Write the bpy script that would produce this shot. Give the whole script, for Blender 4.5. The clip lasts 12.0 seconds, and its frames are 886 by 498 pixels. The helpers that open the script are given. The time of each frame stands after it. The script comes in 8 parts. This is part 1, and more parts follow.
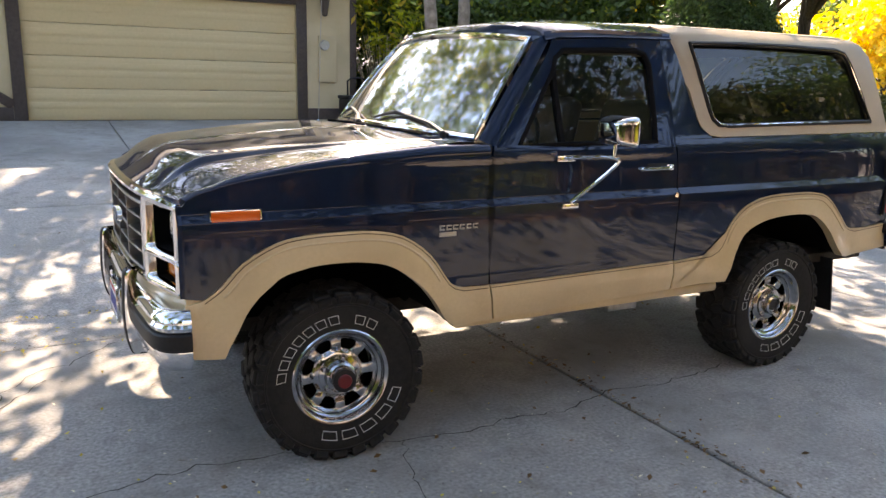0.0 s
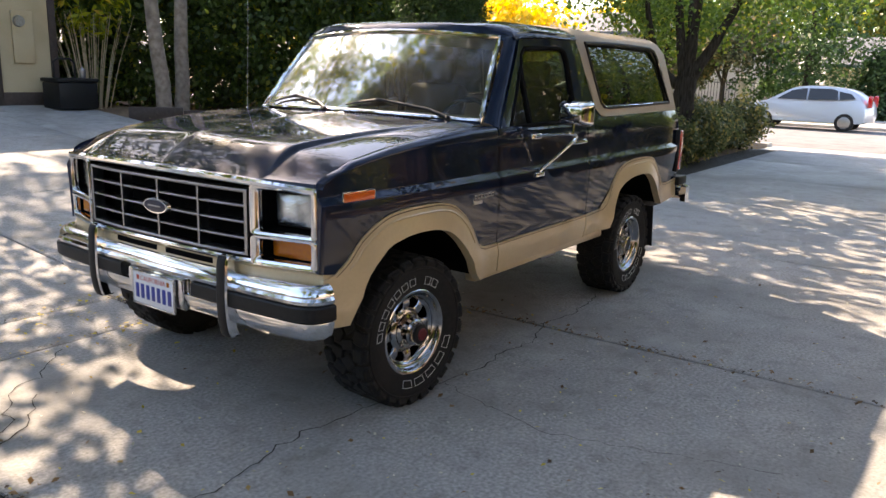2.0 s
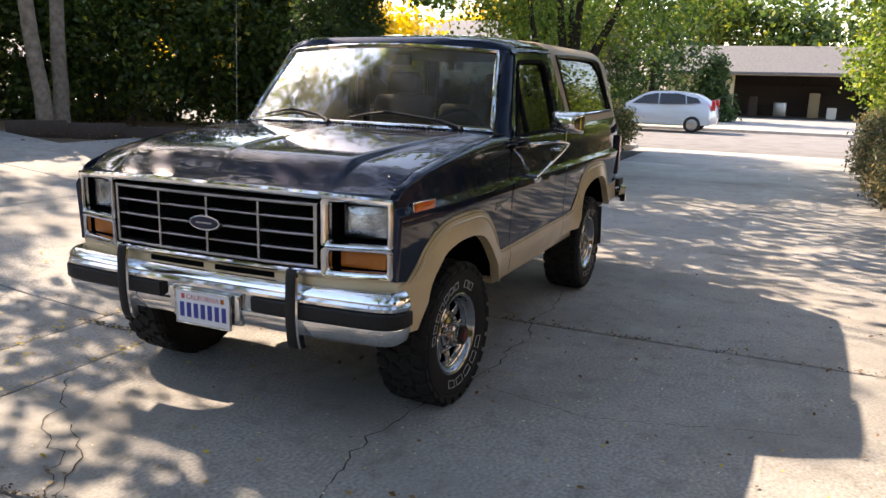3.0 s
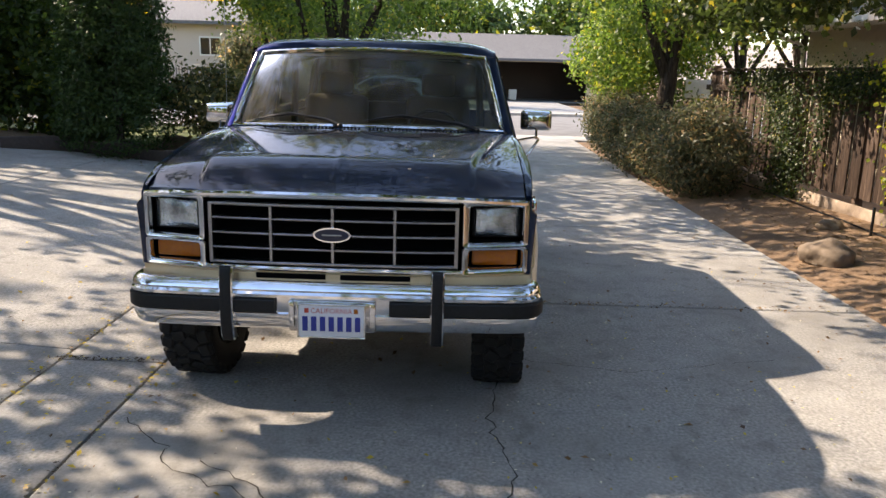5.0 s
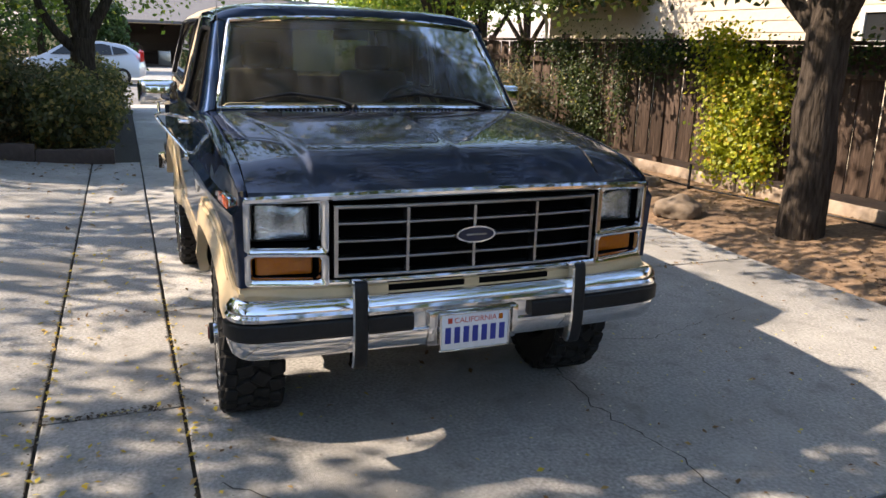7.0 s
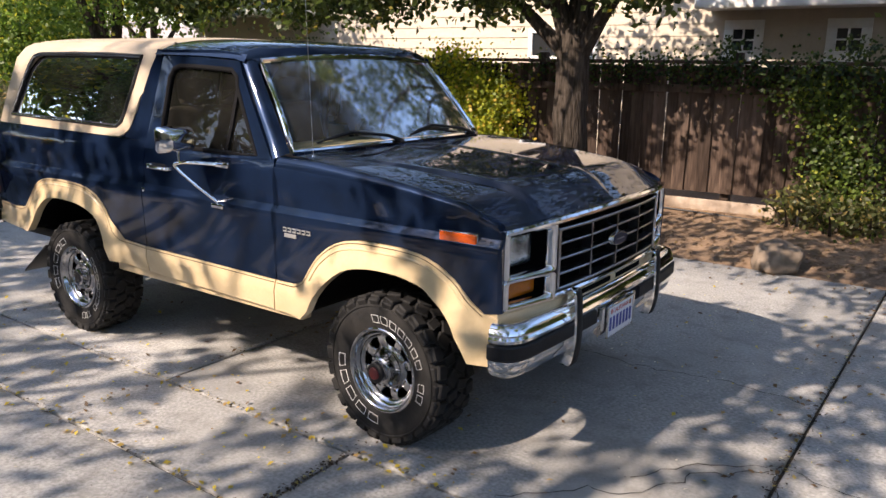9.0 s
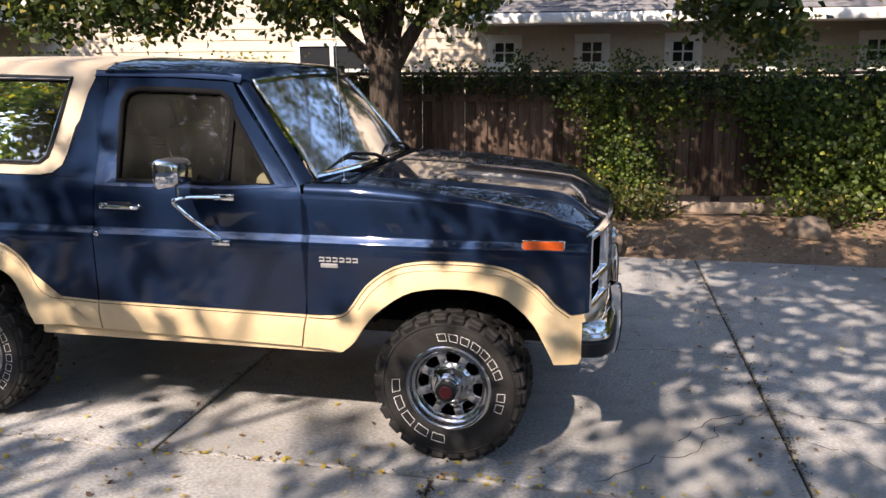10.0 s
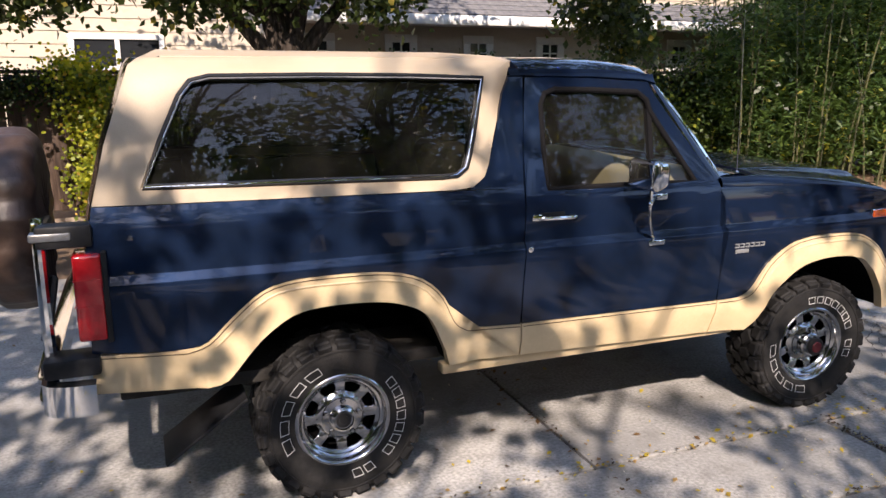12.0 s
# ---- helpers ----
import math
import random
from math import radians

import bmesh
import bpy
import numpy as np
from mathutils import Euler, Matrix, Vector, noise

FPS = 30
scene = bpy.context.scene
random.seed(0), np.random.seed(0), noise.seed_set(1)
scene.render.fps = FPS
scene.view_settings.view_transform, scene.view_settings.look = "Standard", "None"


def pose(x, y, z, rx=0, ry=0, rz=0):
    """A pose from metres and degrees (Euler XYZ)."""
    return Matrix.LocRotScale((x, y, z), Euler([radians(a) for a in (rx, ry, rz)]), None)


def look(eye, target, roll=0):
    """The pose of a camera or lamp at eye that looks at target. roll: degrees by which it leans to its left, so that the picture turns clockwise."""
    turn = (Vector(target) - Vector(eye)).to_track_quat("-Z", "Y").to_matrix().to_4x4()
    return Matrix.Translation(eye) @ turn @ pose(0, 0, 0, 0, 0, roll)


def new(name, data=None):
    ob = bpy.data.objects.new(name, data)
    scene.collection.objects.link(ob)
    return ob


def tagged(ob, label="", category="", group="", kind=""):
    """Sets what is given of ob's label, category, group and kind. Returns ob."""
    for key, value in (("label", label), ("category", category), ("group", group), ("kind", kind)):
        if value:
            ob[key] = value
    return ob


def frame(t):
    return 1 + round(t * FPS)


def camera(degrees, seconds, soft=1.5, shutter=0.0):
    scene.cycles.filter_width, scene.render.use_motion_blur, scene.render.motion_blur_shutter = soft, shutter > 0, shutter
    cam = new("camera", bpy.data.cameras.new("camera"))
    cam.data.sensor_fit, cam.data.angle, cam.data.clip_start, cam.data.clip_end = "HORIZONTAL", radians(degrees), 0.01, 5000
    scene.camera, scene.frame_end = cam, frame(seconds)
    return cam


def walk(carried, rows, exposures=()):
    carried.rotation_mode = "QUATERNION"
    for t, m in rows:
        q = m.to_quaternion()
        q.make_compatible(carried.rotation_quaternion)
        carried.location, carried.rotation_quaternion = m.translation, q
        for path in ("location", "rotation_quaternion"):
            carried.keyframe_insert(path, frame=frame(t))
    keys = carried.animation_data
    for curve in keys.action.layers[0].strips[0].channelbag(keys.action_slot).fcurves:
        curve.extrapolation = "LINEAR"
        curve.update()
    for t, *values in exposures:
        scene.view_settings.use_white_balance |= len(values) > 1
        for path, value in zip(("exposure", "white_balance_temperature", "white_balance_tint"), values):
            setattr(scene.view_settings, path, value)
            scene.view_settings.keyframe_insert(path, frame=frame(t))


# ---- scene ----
cam = camera(59.5, 12.0)
PATH = [
    (0, (-1.111, -3.854, 1.601), (-0.179, -2.136, 1.177), 1.3),
    (0.2, (-1.302, -3.822, 1.596), (-0.281, -2.155, 1.171), 1.4),
    (0.5, (-1.617, -3.754, 1.586), (-0.464, -2.178, 1.155), 1.6),
    (1, (-2.109, -3.619, 1.57), (-0.783, -2.188, 1.131), 1.7),
    (1.5, (-2.525, -3.383, 1.576), (-1.052, -2.106, 1.13), 1.8),
    (2, (-2.874, -3.108, 1.612), (-1.277, -1.99, 1.164), 1.8),
    (2.5, (-3.196, -2.789, 1.631), (-1.497, -1.83, 1.19), 1.8),
    (3, (-3.486, -2.422, 1.624), (-1.703, -1.622, 1.202), 1.5),
    (3.2, (-3.605, -2.312, 1.642), (-1.799, -1.562, 1.221), 1.4),
    (4.8, (-4.199, -0.754, 1.722), (-2.252, -0.652, 1.277), 1.7),
    (5, (-4.227, -0.563, 1.711), (-2.278, -0.534, 1.265), 1.5),
    (5.5, (-4.19, -0.088, 1.711), (-2.249, -0.245, 1.255), 1.4),
    (6, (-4.052, 0.354, 1.71), (-2.139, 0.011, 1.237), 1.4),
    (6.5, (-3.832, 0.812, 1.694), (-1.968, 0.274, 1.206), 1.5),
    (7, (-3.549, 1.299, 1.701), (-1.761, 0.559, 1.196), 1.9),
    (7.2, (-3.423, 1.509, 1.717), (-1.674, 0.683, 1.208), 1.9),
    (8.8, (-2.448, 3.293, 1.799), (-1.188, 1.814, 1.321), 1.3),
    (9, (-2.242, 3.612, 1.803), (-1.114, 2.028, 1.338), 0.9),
    (9.5, (-1.528, 4.145, 1.822), (-0.775, 2.345, 1.381), 0.2),
    (10, (-0.659, 4.356, 1.822), (-0.272, 2.442, 1.389), -0.1),
    (10.5, (0.344, 4.503, 1.838), (0.402, 2.552, 1.4), -0.0),
    (11, (1.358, 4.466, 1.831), (1.166, 2.525, 1.389), 0.1),
    (11.5, (2.413, 4.277, 1.843), (1.988, 2.374, 1.402), -0.0),
    (12, (3.408, 4.015, 1.832), (2.695, 2.198, 1.394), -0.0),
]
walk(cam, [(t, look(eye, target, roll)) for t, eye, target, roll in PATH],
     exposures=[(0.0, 2.65, 7500, 19), (1.5, 2.35, 7450, 18), (3.0, 1.85, 7450, 18), (5.0, 1.6, 7000, 15), (7.0, 1.61, 6850, 15), (9.0, 1.4, 6550, 18), (10.5, 1.48, 6450, 19), (11.5, 1.4, 6400, 20), (12.0, 1.25, 6350, 20)])

# ---- light ----
SUN_WAY = Vector((0.44, 1.12, 1.0))
world = bpy.data.worlds.new("sky_world")
scene.world = world
world.use_nodes = True
sky = world.node_tree.nodes.new("ShaderNodeTexSky")
sky.sky_type = "NISHITA"
sky.sun_disc = False
sky.sun_elevation = math.atan2(1.0, 1.203)
sky.sun_rotation = math.atan2(0.44, 1.12)
sky.air_density, sky.dust_density = 1.1, 0.7
back = world.node_tree.nodes["Background"]
back.inputs["Strength"].default_value = 0.15
world.node_tree.links.new(sky.outputs["Color"], back.inputs["Color"])
sun_data = bpy.data.lights.new("sun", "SUN")
sun_data.energy, sun_data.angle, sun_data.color = 4.0, radians(0.53), (1.0, 0.87, 0.70)
sun = new("sun", sun_data)
sun.matrix_world = look(SUN_WAY * 20, (0, 0, 0))

# ---- materials ----
def material(name, color, rough=0.5, metal=0.0, coat=0.0, spread=None, scale=30.0, bump=0.0, bump_scale=80.0, stain=None, stain_scale=1.5, spec=0.5, detail=6.0):
    """A procedural material: base colour, fine variation to spread, large stains to stain, relief."""
    m = bpy.data.materials.new(name)
    m.use_nodes = True
    nt = m.node_tree
    p = nt.nodes["Principled BSDF"]
    p.inputs["Roughness"].default_value = rough
    p.inputs["Metallic"].default_value = metal
    p.inputs["Coat Weight"].default_value = coat
    p.inputs["Coat Roughness"].default_value = 0.03
    p.inputs["Specular IOR Level"].default_value = spec
    p.inputs["Base Color"].default_value = (*color, 1)
    co = nt.nodes.new("ShaderNodeTexCoord")
    last = None
    if spread:
        n = nt.nodes.new("ShaderNodeTexNoise")
        n.inputs["Scale"].default_value, n.inputs["Detail"].default_value = scale, detail
        nt.links.new(co.outputs["Object"], n.inputs["Vector"])
        r = nt.nodes.new("ShaderNodeValToRGB")
        r.color_ramp.elements[0].position, r.color_ramp.elements[1].position = 0.3, 0.7
        r.color_ramp.elements[0].color, r.color_ramp.elements[1].color = (*color, 1), (*spread, 1)
        nt.links.new(n.outputs["Fac"], r.inputs["Fac"])
        last = r.outputs["Color"]
    if stain:
        n = nt.nodes.new("ShaderNodeTexNoise")
        n.inputs["Scale"].default_value, n.inputs["Detail"].default_value = stain_scale, 5.0
        nt.links.new(co.outputs["Object"], n.inputs["Vector"])
        r = nt.nodes.new("ShaderNodeMapRange")
        r.inputs["From Min"].default_value, r.inputs["From Max"].default_value = 0.45, 0.7
        nt.links.new(n.outputs["Fac"], r.inputs["Value"])
        mix = nt.nodes.new("ShaderNodeMix")
        mix.data_type = "RGBA"
        nt.links.new(r.outputs["Result"], mix.inputs["Factor"])
        if last:
            nt.links.new(last, mix.inputs["A"])
        else:
            mix.inputs["A"].default_value = (*color, 1)
        mix.inputs["B"].default_value = (*stain, 1)
        last = mix.outputs["Result"]
    if last:
        nt.links.new(last, p.inputs["Base Color"])
    if bump:
        n = nt.nodes.new("ShaderNodeTexNoise")
        n.inputs["Scale"].default_value, n.inputs["Detail"].default_value = bump_scale, 5.0
        nt.links.new(co.outputs["Object"], n.inputs["Vector"])
        b = nt.nodes.new("ShaderNodeBump")
        b.inputs["Strength"].default_value, b.inputs["Distance"].default_value = bump, 0.01
        nt.links.new(n.outputs["Fac"], b.inputs["Height"])
        nt.links.new(b.outputs["Normal"], p.inputs["Normal"])
    return m


def vary(m, lo, hi):
    """Gives each piece of a material its own lightness."""
    nt = m.node_tree
    p = nt.nodes["Principled BSDF"]
    base = p.inputs["Base Color"].links[0].from_socket
    info = nt.nodes.new("ShaderNodeObjectInfo")
    r = nt.nodes.new("ShaderNodeMapRange")
    r.inputs["To Min"].default_value, r.inputs["To Max"].default_value = lo, hi
    nt.links.new(info.outputs["Random"], r.inputs["Value"])
    hs = nt.nodes.new("ShaderNodeHueSaturation")
    nt.links.new(r.outputs["Result"], hs.inputs["Value"])
    nt.links.new(base, hs.inputs["Color"])
    nt.links.new(hs.outputs["Color"], p.inputs["Base Color"])


def stretched(m, scale):
    """Draws the grain of a material out along one axis."""
    nt = m.node_tree
    for n in [n for n in nt.nodes if n.bl_idname == "ShaderNodeTexNoise"]:
        l = n.inputs["Vector"].links[0]
        src = l.from_socket
        mp = nt.nodes.new("ShaderNodeMapping")
        mp.inputs["Scale"].default_value = scale
        nt.links.new(src, mp.inputs["Vector"])
        nt.links.new(mp.outputs["Vector"], n.inputs["Vector"])


def leaf_material(name, dark, light, yellow=None, share=0.0, rough=0.45):
    """Leaves: each one its own green, some turned, with light passing through."""
    m = bpy.data.materials.new(name)
    m.use_nodes = True
    nt = m.node_tree
    p = nt.nodes["Principled BSDF"]
    g = nt.nodes.new("ShaderNodeNewGeometry")
    r = nt.nodes.new("ShaderNodeValToRGB")
    e = r.color_ramp.elements
    e[0].position, e[0].color = 0.0, (*dark, 1)
    e[1].position, e[1].color = 1.0 - share, (*light, 1)
    if yellow:
        k = e.new(min(1.0, 1.0 - share * 0.6))
        k.color = (*yellow, 1)
    nt.links.new(g.outputs["Random Per Island"], r.inputs["Fac"])
    nt.links.new(r.outputs["Color"], p.inputs["Base Color"])
    p.inputs["Roughness"].default_value = rough
    p.inputs["Specular IOR Level"].default_value = 0.35
    tr = nt.nodes.new("ShaderNodeBsdfTranslucent")
    hs = nt.nodes.new("ShaderNodeHueSaturation")
    hs.inputs["Value"].default_value, hs.inputs["Saturation"].default_value = 1.9, 1.1
    nt.links.new(r.outputs["Color"], hs.inputs["Color"])
    nt.links.new(hs.outputs["Color"], tr.inputs["Color"])
    mix = nt.nodes.new("ShaderNodeMixShader")
    mix.inputs["Fac"].default_value = 0.42
    nt.links.new(p.outputs["BSDF"], mix.inputs[1])
    nt.links.new(tr.outputs["BSDF"], mix.inputs[2])
    nt.links.new(mix.outputs["Shader"], nt.nodes["Material Output"].inputs["Surface"])
    return m


def glass_material(name, tint, keep, ior=1.27, dust=0.035, haze=0.015):
    """A thin pane: glossy by Fresnel over a tinted see-through layer, with a film of dust."""
    m = bpy.data.materials.new(name)
    m.use_nodes = True
    nt = m.node_tree
    nt.nodes.remove(nt.nodes["Principled BSDF"])
    t = nt.nodes.new("ShaderNodeBsdfTransparent")
    t.inputs["Color"].default_value = (*[c * keep for c in tint], 1)
    g = nt.nodes.new("ShaderNodeBsdfGlossy")
    g.inputs["Roughness"].default_value = haze
    f = nt.nodes.new("ShaderNodeFresnel")
    f.inputs["IOR"].default_value = ior
    mix = nt.nodes.new("ShaderNodeMixShader")
    nt.links.new(f.outputs["Fac"], mix.inputs["Fac"])
    nt.links.new(t.outputs["BSDF"], mix.inputs[1])
    nt.links.new(g.outputs["BSDF"], mix.inputs[2])
    film = nt.nodes.new("ShaderNodeBsdfDiffuse")
    film.inputs["Color"].default_value = (0.62, 0.60, 0.54, 1)
    veil = nt.nodes.new("ShaderNodeBsdfGlossy")
    veil.inputs["Roughness"].default_value = 0.42
    soft = nt.nodes.new("ShaderNodeMixShader")
    soft.inputs["Fac"].default_value = 0.3
    nt.links.new(film.outputs["BSDF"], soft.inputs[1])
    nt.links.new(veil.outputs["BSDF"], soft.inputs[2])
    dim = nt.nodes.new("ShaderNodeMixShader")
    co = nt.nodes.new("ShaderNodeTexCoord")
    mp = nt.nodes.new("ShaderNodeMapping")
    mp.inputs["Scale"].default_value = (2.0, 5.0, 1.2)
    n = nt.nodes.new("ShaderNodeTexNoise")
    n.inputs["Scale"].default_value, n.inputs["Detail"].default_value = 2.5, 8.0
    r = nt.nodes.new("ShaderNodeMapRange")
    r.inputs["From Min"].default_value, r.inputs["From Max"].default_value = 0.3, 0.75
    r.inputs["To Min"].default_value, r.inputs["To Max"].default_value = dust * 0.45, dust * 1.6
    nt.links.new(co.outputs["Object"], mp.inputs["Vector"])
    nt.links.new(mp.outputs["Vector"], n.inputs["Vector"])
    nt.links.new(n.outputs["Fac"], r.inputs["Value"])
    nt.links.new(r.outputs["Result"], dim.inputs["Fac"])
    nt.links.new(mix.outputs["Shader"], dim.inputs[1])
    nt.links.new(soft.outputs["Shader"], dim.inputs[2])
    nt.links.new(dim.outputs["Shader"], nt.nodes["Material Output"].inputs["Surface"])
    return m


NAVY = material("navy_paint", (0.0065, 0.013, 0.033), 0.40, 0.5, 1.0, (0.011, 0.0225, 0.056), 420.0, stain=(0.0065, 0.0125, 0.029), stain_scale=5.0, spec=0.0)
NAVY.node_tree.nodes["Principled BSDF"].inputs["Specular Tint"].default_value = (0.10, 0.15, 0.28, 1)
NAVY.node_tree.nodes["Principled BSDF"].inputs["Coat IOR"].default_value = 1.40
NAVY.node_tree.nodes["Principled BSDF"].inputs["Coat Roughness"].default_value = 0.035
# the flat hood carries a film of dust that blurs the sun
HOODNAVY = NAVY.copy()
HOODNAVY.name = "dusty_navy_paint"
nt = HOODNAVY.node_tree
film, veil = nt.nodes.new("ShaderNodeBsdfDiffuse"), nt.nodes.new("ShaderNodeBsdfGlossy")
film.inputs["Color"].default_value = (0.38, 0.38, 0.38, 1)
veil.inputs["Roughness"].default_value = 0.36
dusty, veiled = nt.nodes.new("ShaderNodeMixShader"), nt.nodes.new("ShaderNodeMixShader")
patchy, spread = nt.nodes.new("ShaderNodeTexNoise"), nt.nodes.new("ShaderNodeMapRange")
patchy.inputs["Scale"].default_value, patchy.inputs["Detail"].default_value = 3.0, 9.0
spread.inputs["From Min"].default_value, spread.inputs["From Max"].default_value = 0.3, 0.7
spread.inputs["To Min"].default_value, spread.inputs["To Max"].default_value = 0.010, 0.034
nt.links.new(patchy.outputs["Fac"], spread.inputs["Value"])
nt.links.new(spread.outputs["Result"], dusty.inputs["Fac"])
nt.links.new(nt.nodes["Principled BSDF"].outputs["BSDF"], dusty.inputs[1])
nt.links.new(film.outputs["BSDF"], dusty.inputs[2])
veiled.inputs["Fac"].default_value = 0.02
nt.links.new(dusty.outputs["Shader"], veiled.inputs[1])
nt.links.new(veil.outputs["BSDF"], veiled.inputs[2])
nt.links.new(veiled.outputs["Shader"], nt.nodes["Material Output"].inputs["Surface"])
# near-black: the shade inside recesses and openings is put into this colour
RECESS_SHADE = material("recess_shade_black", (0.003, 0.003, 0.0032), 0.95, spec=0.05)
CREAM = material("cream_paint", (0.57, 0.44, 0.26), 0.3, 0.0, 0.5, (0.61, 0.475, 0.285), 60.0, stain=(0.51, 0.39, 0.23), stain_scale=3.0)
TOPTAN = material("hardtop_tan", (0.43, 0.35, 0.25), 0.55, 0.0, 0.0, (0.47, 0.38, 0.27), 200.0, 0.15, 500.0, stain=(0.41, 0.32, 0.22), stain_scale=3.0)
PINLINE = material("pinstripe_brown", (0.07, 0.042, 0.022), 0.4)
CHROME = material("chrome", (0.82, 0.82, 0.83), 0.06, 1.0, spread=(0.74, 0.74, 0.75), scale=20.0)
STEEL = material("dull_metal", (0.42, 0.42, 0.43), 0.35, 0.9, spread=(0.3, 0.3, 0.3), scale=40.0)
BLACK = material("black_rubber", (0.008, 0.0085, 0.010), 0.5, spread=(0.013, 0.0135, 0.015), scale=60.0, spec=0.3)
SEALRUBBER = material("window_rubber", (0.006, 0.006, 0.007), 0.9, spread=(0.010, 0.010, 0.011), scale=80.0, spec=0.08)
UNDER = material("underbody_black", (0.012, 0.011, 0.010), 0.8, spread=(0.03, 0.026, 0.022), scale=25.0)
TYRE = material("tyre_rubber", (0.0085, 0.0085, 0.009), 0.75, spread=(0.016, 0.0155, 0.0155), scale=45.0, bump=0.2, bump_scale=120.0, stain=(0.02, 0.0185, 0.017), stain_scale=6.0, spec=0.3)
WHITE = material("white_rubber", (0.75, 0.75, 0.74), 0.6, spread=(0.62, 0.62, 0.6), scale=80.0)
AMBER = material("amber_lens", (0.46, 0.13, 0.003), 0.25, coat=0.25, spread=(0.4, 0.11, 0.01), scale=60.0)
ORANGE = material("orange_lens", (0.72, 0.11, 0.012), 0.18, coat=0.6)
REDLENS = material("red_lens", (0.34, 0.004, 0.008), 0.15, coat=0.8, spread=(0.50, 0.012, 0.015), scale=26.0, bump=0.15, bump_scale=150.0)
RIMCHROME = material("wheel_chrome", (0.50, 0.50, 0.51), 0.11, 1.0, spread=(0.38, 0.38, 0.39), scale=26.0)
# dark lens whose bright blotches paint in the reflector's highlights
LAMP = material("headlight_glint_glass", (0.10, 0.12, 0.14), 0.12, 0.85, 1.0, (0.80, 0.85, 0.9), 11.0, 0.5, 70.0)
TRIM_TAN = material("tan_vinyl", (0.46, 0.36, 0.23), 0.6, spread=(0.5, 0.4, 0.26), scale=40.0, bump=0.1)
SEAT = material("seat_cloth", (0.075, 0.055, 0.04), 0.85, spread=(0.10, 0.075, 0.055), scale=60.0, bump=0.3)
GLASS = glass_material("clear_glass", (0.80, 0.94, 0.88), 0.58, 1.29, 0.045, 0.08)
TINTED = glass_material("tinted_glass", (0.55, 0.68, 0.58), 0.30, 1.52, 0.008)
SIDEGLASS = glass_material("side_glass", (0.64, 0.74, 0.70), 0.48, 1.42, 0.012)
MIRROR = material("mirror_glass", (0.85, 0.86, 0.86), 0.02, 1.0)


# ---- mesh tools ----
def mesh_of(bm, name, mat, smooth=True, angle=35.0):
    me = bpy.data.meshes.new(name)
    bm.normal_update()
    if smooth:
        lim = radians(angle)
        for f in bm.faces:
            f.smooth = True
        for e in bm.edges:
            if len(e.link_faces) == 2 and e.calc_face_angle(0.0) > lim:
                e.smooth = False
    bm.to_mesh(me)
    bm.free()
    if mat is not None:
        me.materials.append(mat)
    return me


def part(name, bm, mat, parent=None, label="", smooth=True, angle=35.0, kind=""):
    """One mesh object out of a bmesh, under a thing or a part."""
    ob = new(name, mesh_of(bm, name, mat, smooth, angle))
    if parent is not None:
        ob.parent = parent
    return tagged(ob, label, kind=kind)


def thing(name, label, category, group="", at=None):
    """An Empty at a thing's base."""
    ob = new(name)
    ob.empty_display_size = 0.1
    if at is not None:
        ob.matrix_basis = at
    return tagged(ob, label, category, group)


def add_box(bm, lo, hi, bevel=0.0, turn=None, segments=2):
    """A bevelled box between two corners, turned by a matrix about the origin if given."""
    r = bmesh.ops.create_cube(bm, size=1.0)
    vs = r["verts"]
    c = [(a + b) / 2 for a, b in zip(lo, hi)]
    for v in vs:
        v.co = Vector((c[0] + v.co.x * (hi[0] - lo[0]), c[1] + v.co.y * (hi[1] - lo[1]), c[2] + v.co.z * (hi[2] - lo[2])))
    if bevel:
        es = list({e for v in vs for e in v.link_edges})
        out = bmesh.ops.bevel(bm, geom=es, offset=bevel, segments=segments, profile=0.5, affect="EDGES")
        vs = list({v for f in out["faces"] for v in f.verts} | {v for v in vs if v.is_valid})
    if turn is not None:
        seen, todo = set(), list(vs)
        while todo:
            v = todo.pop()
            if v in seen:
                continue
            seen.add(v)
            todo += [e.other_vert(v) for e in v.link_edges]
        for v in seen:
            v.co = turn @ v.co
    return bm


def box(lo, hi, bevel=0.0, turn=None, segments=2):
    return add_box(bmesh.new(), lo, hi, bevel, turn, segments)


def add_tube(bm, pts, radius, sides=10, closed=False, flat=1.0):
    """A tube along points; radius a number or one for each point."""
    pts = [Vector(p) for p in pts]
    n = len(pts)
    rings = []
    up = None
    for i, p in enumerate(pts):
        a = pts[i - 1] if (i or closed) else pts[i]
        b = pts[(i + 1) % n] if (i < n - 1 or closed) else pts[i]
        d = (b - a).normalized()
        if up is None:
            up = d.orthogonal().normalized()
        up = (up - d * up.dot(d)).normalized()
        side = d.cross(up)
        r = radius[i] if hasattr(radius, "__len__") else radius
        rings.append([bm.verts.new(p + up * math.cos(k * math.tau / sides) * r + side * math.sin(k * math.tau / sides) * r * flat) for k in range(sides)])
    m = n if closed else n - 1
    for i in range(m):
        a, b = rings[i], rings[(i + 1) % n]
        for k in range(sides):
            bm.faces.new((a[k], a[(k + 1) % sides], b[(k + 1) % sides], b[k]))
    if not closed:
        bm.faces.new(rings[0][::-1])
        bm.faces.new(rings[-1])
    bmesh.ops.recalc_face_normals(bm, faces=bm.faces)
    return bm


def tube(pts, radius, sides=10, closed=False, flat=1.0):
    return add_tube(bmesh.new(), pts, radius, sides, closed, flat)


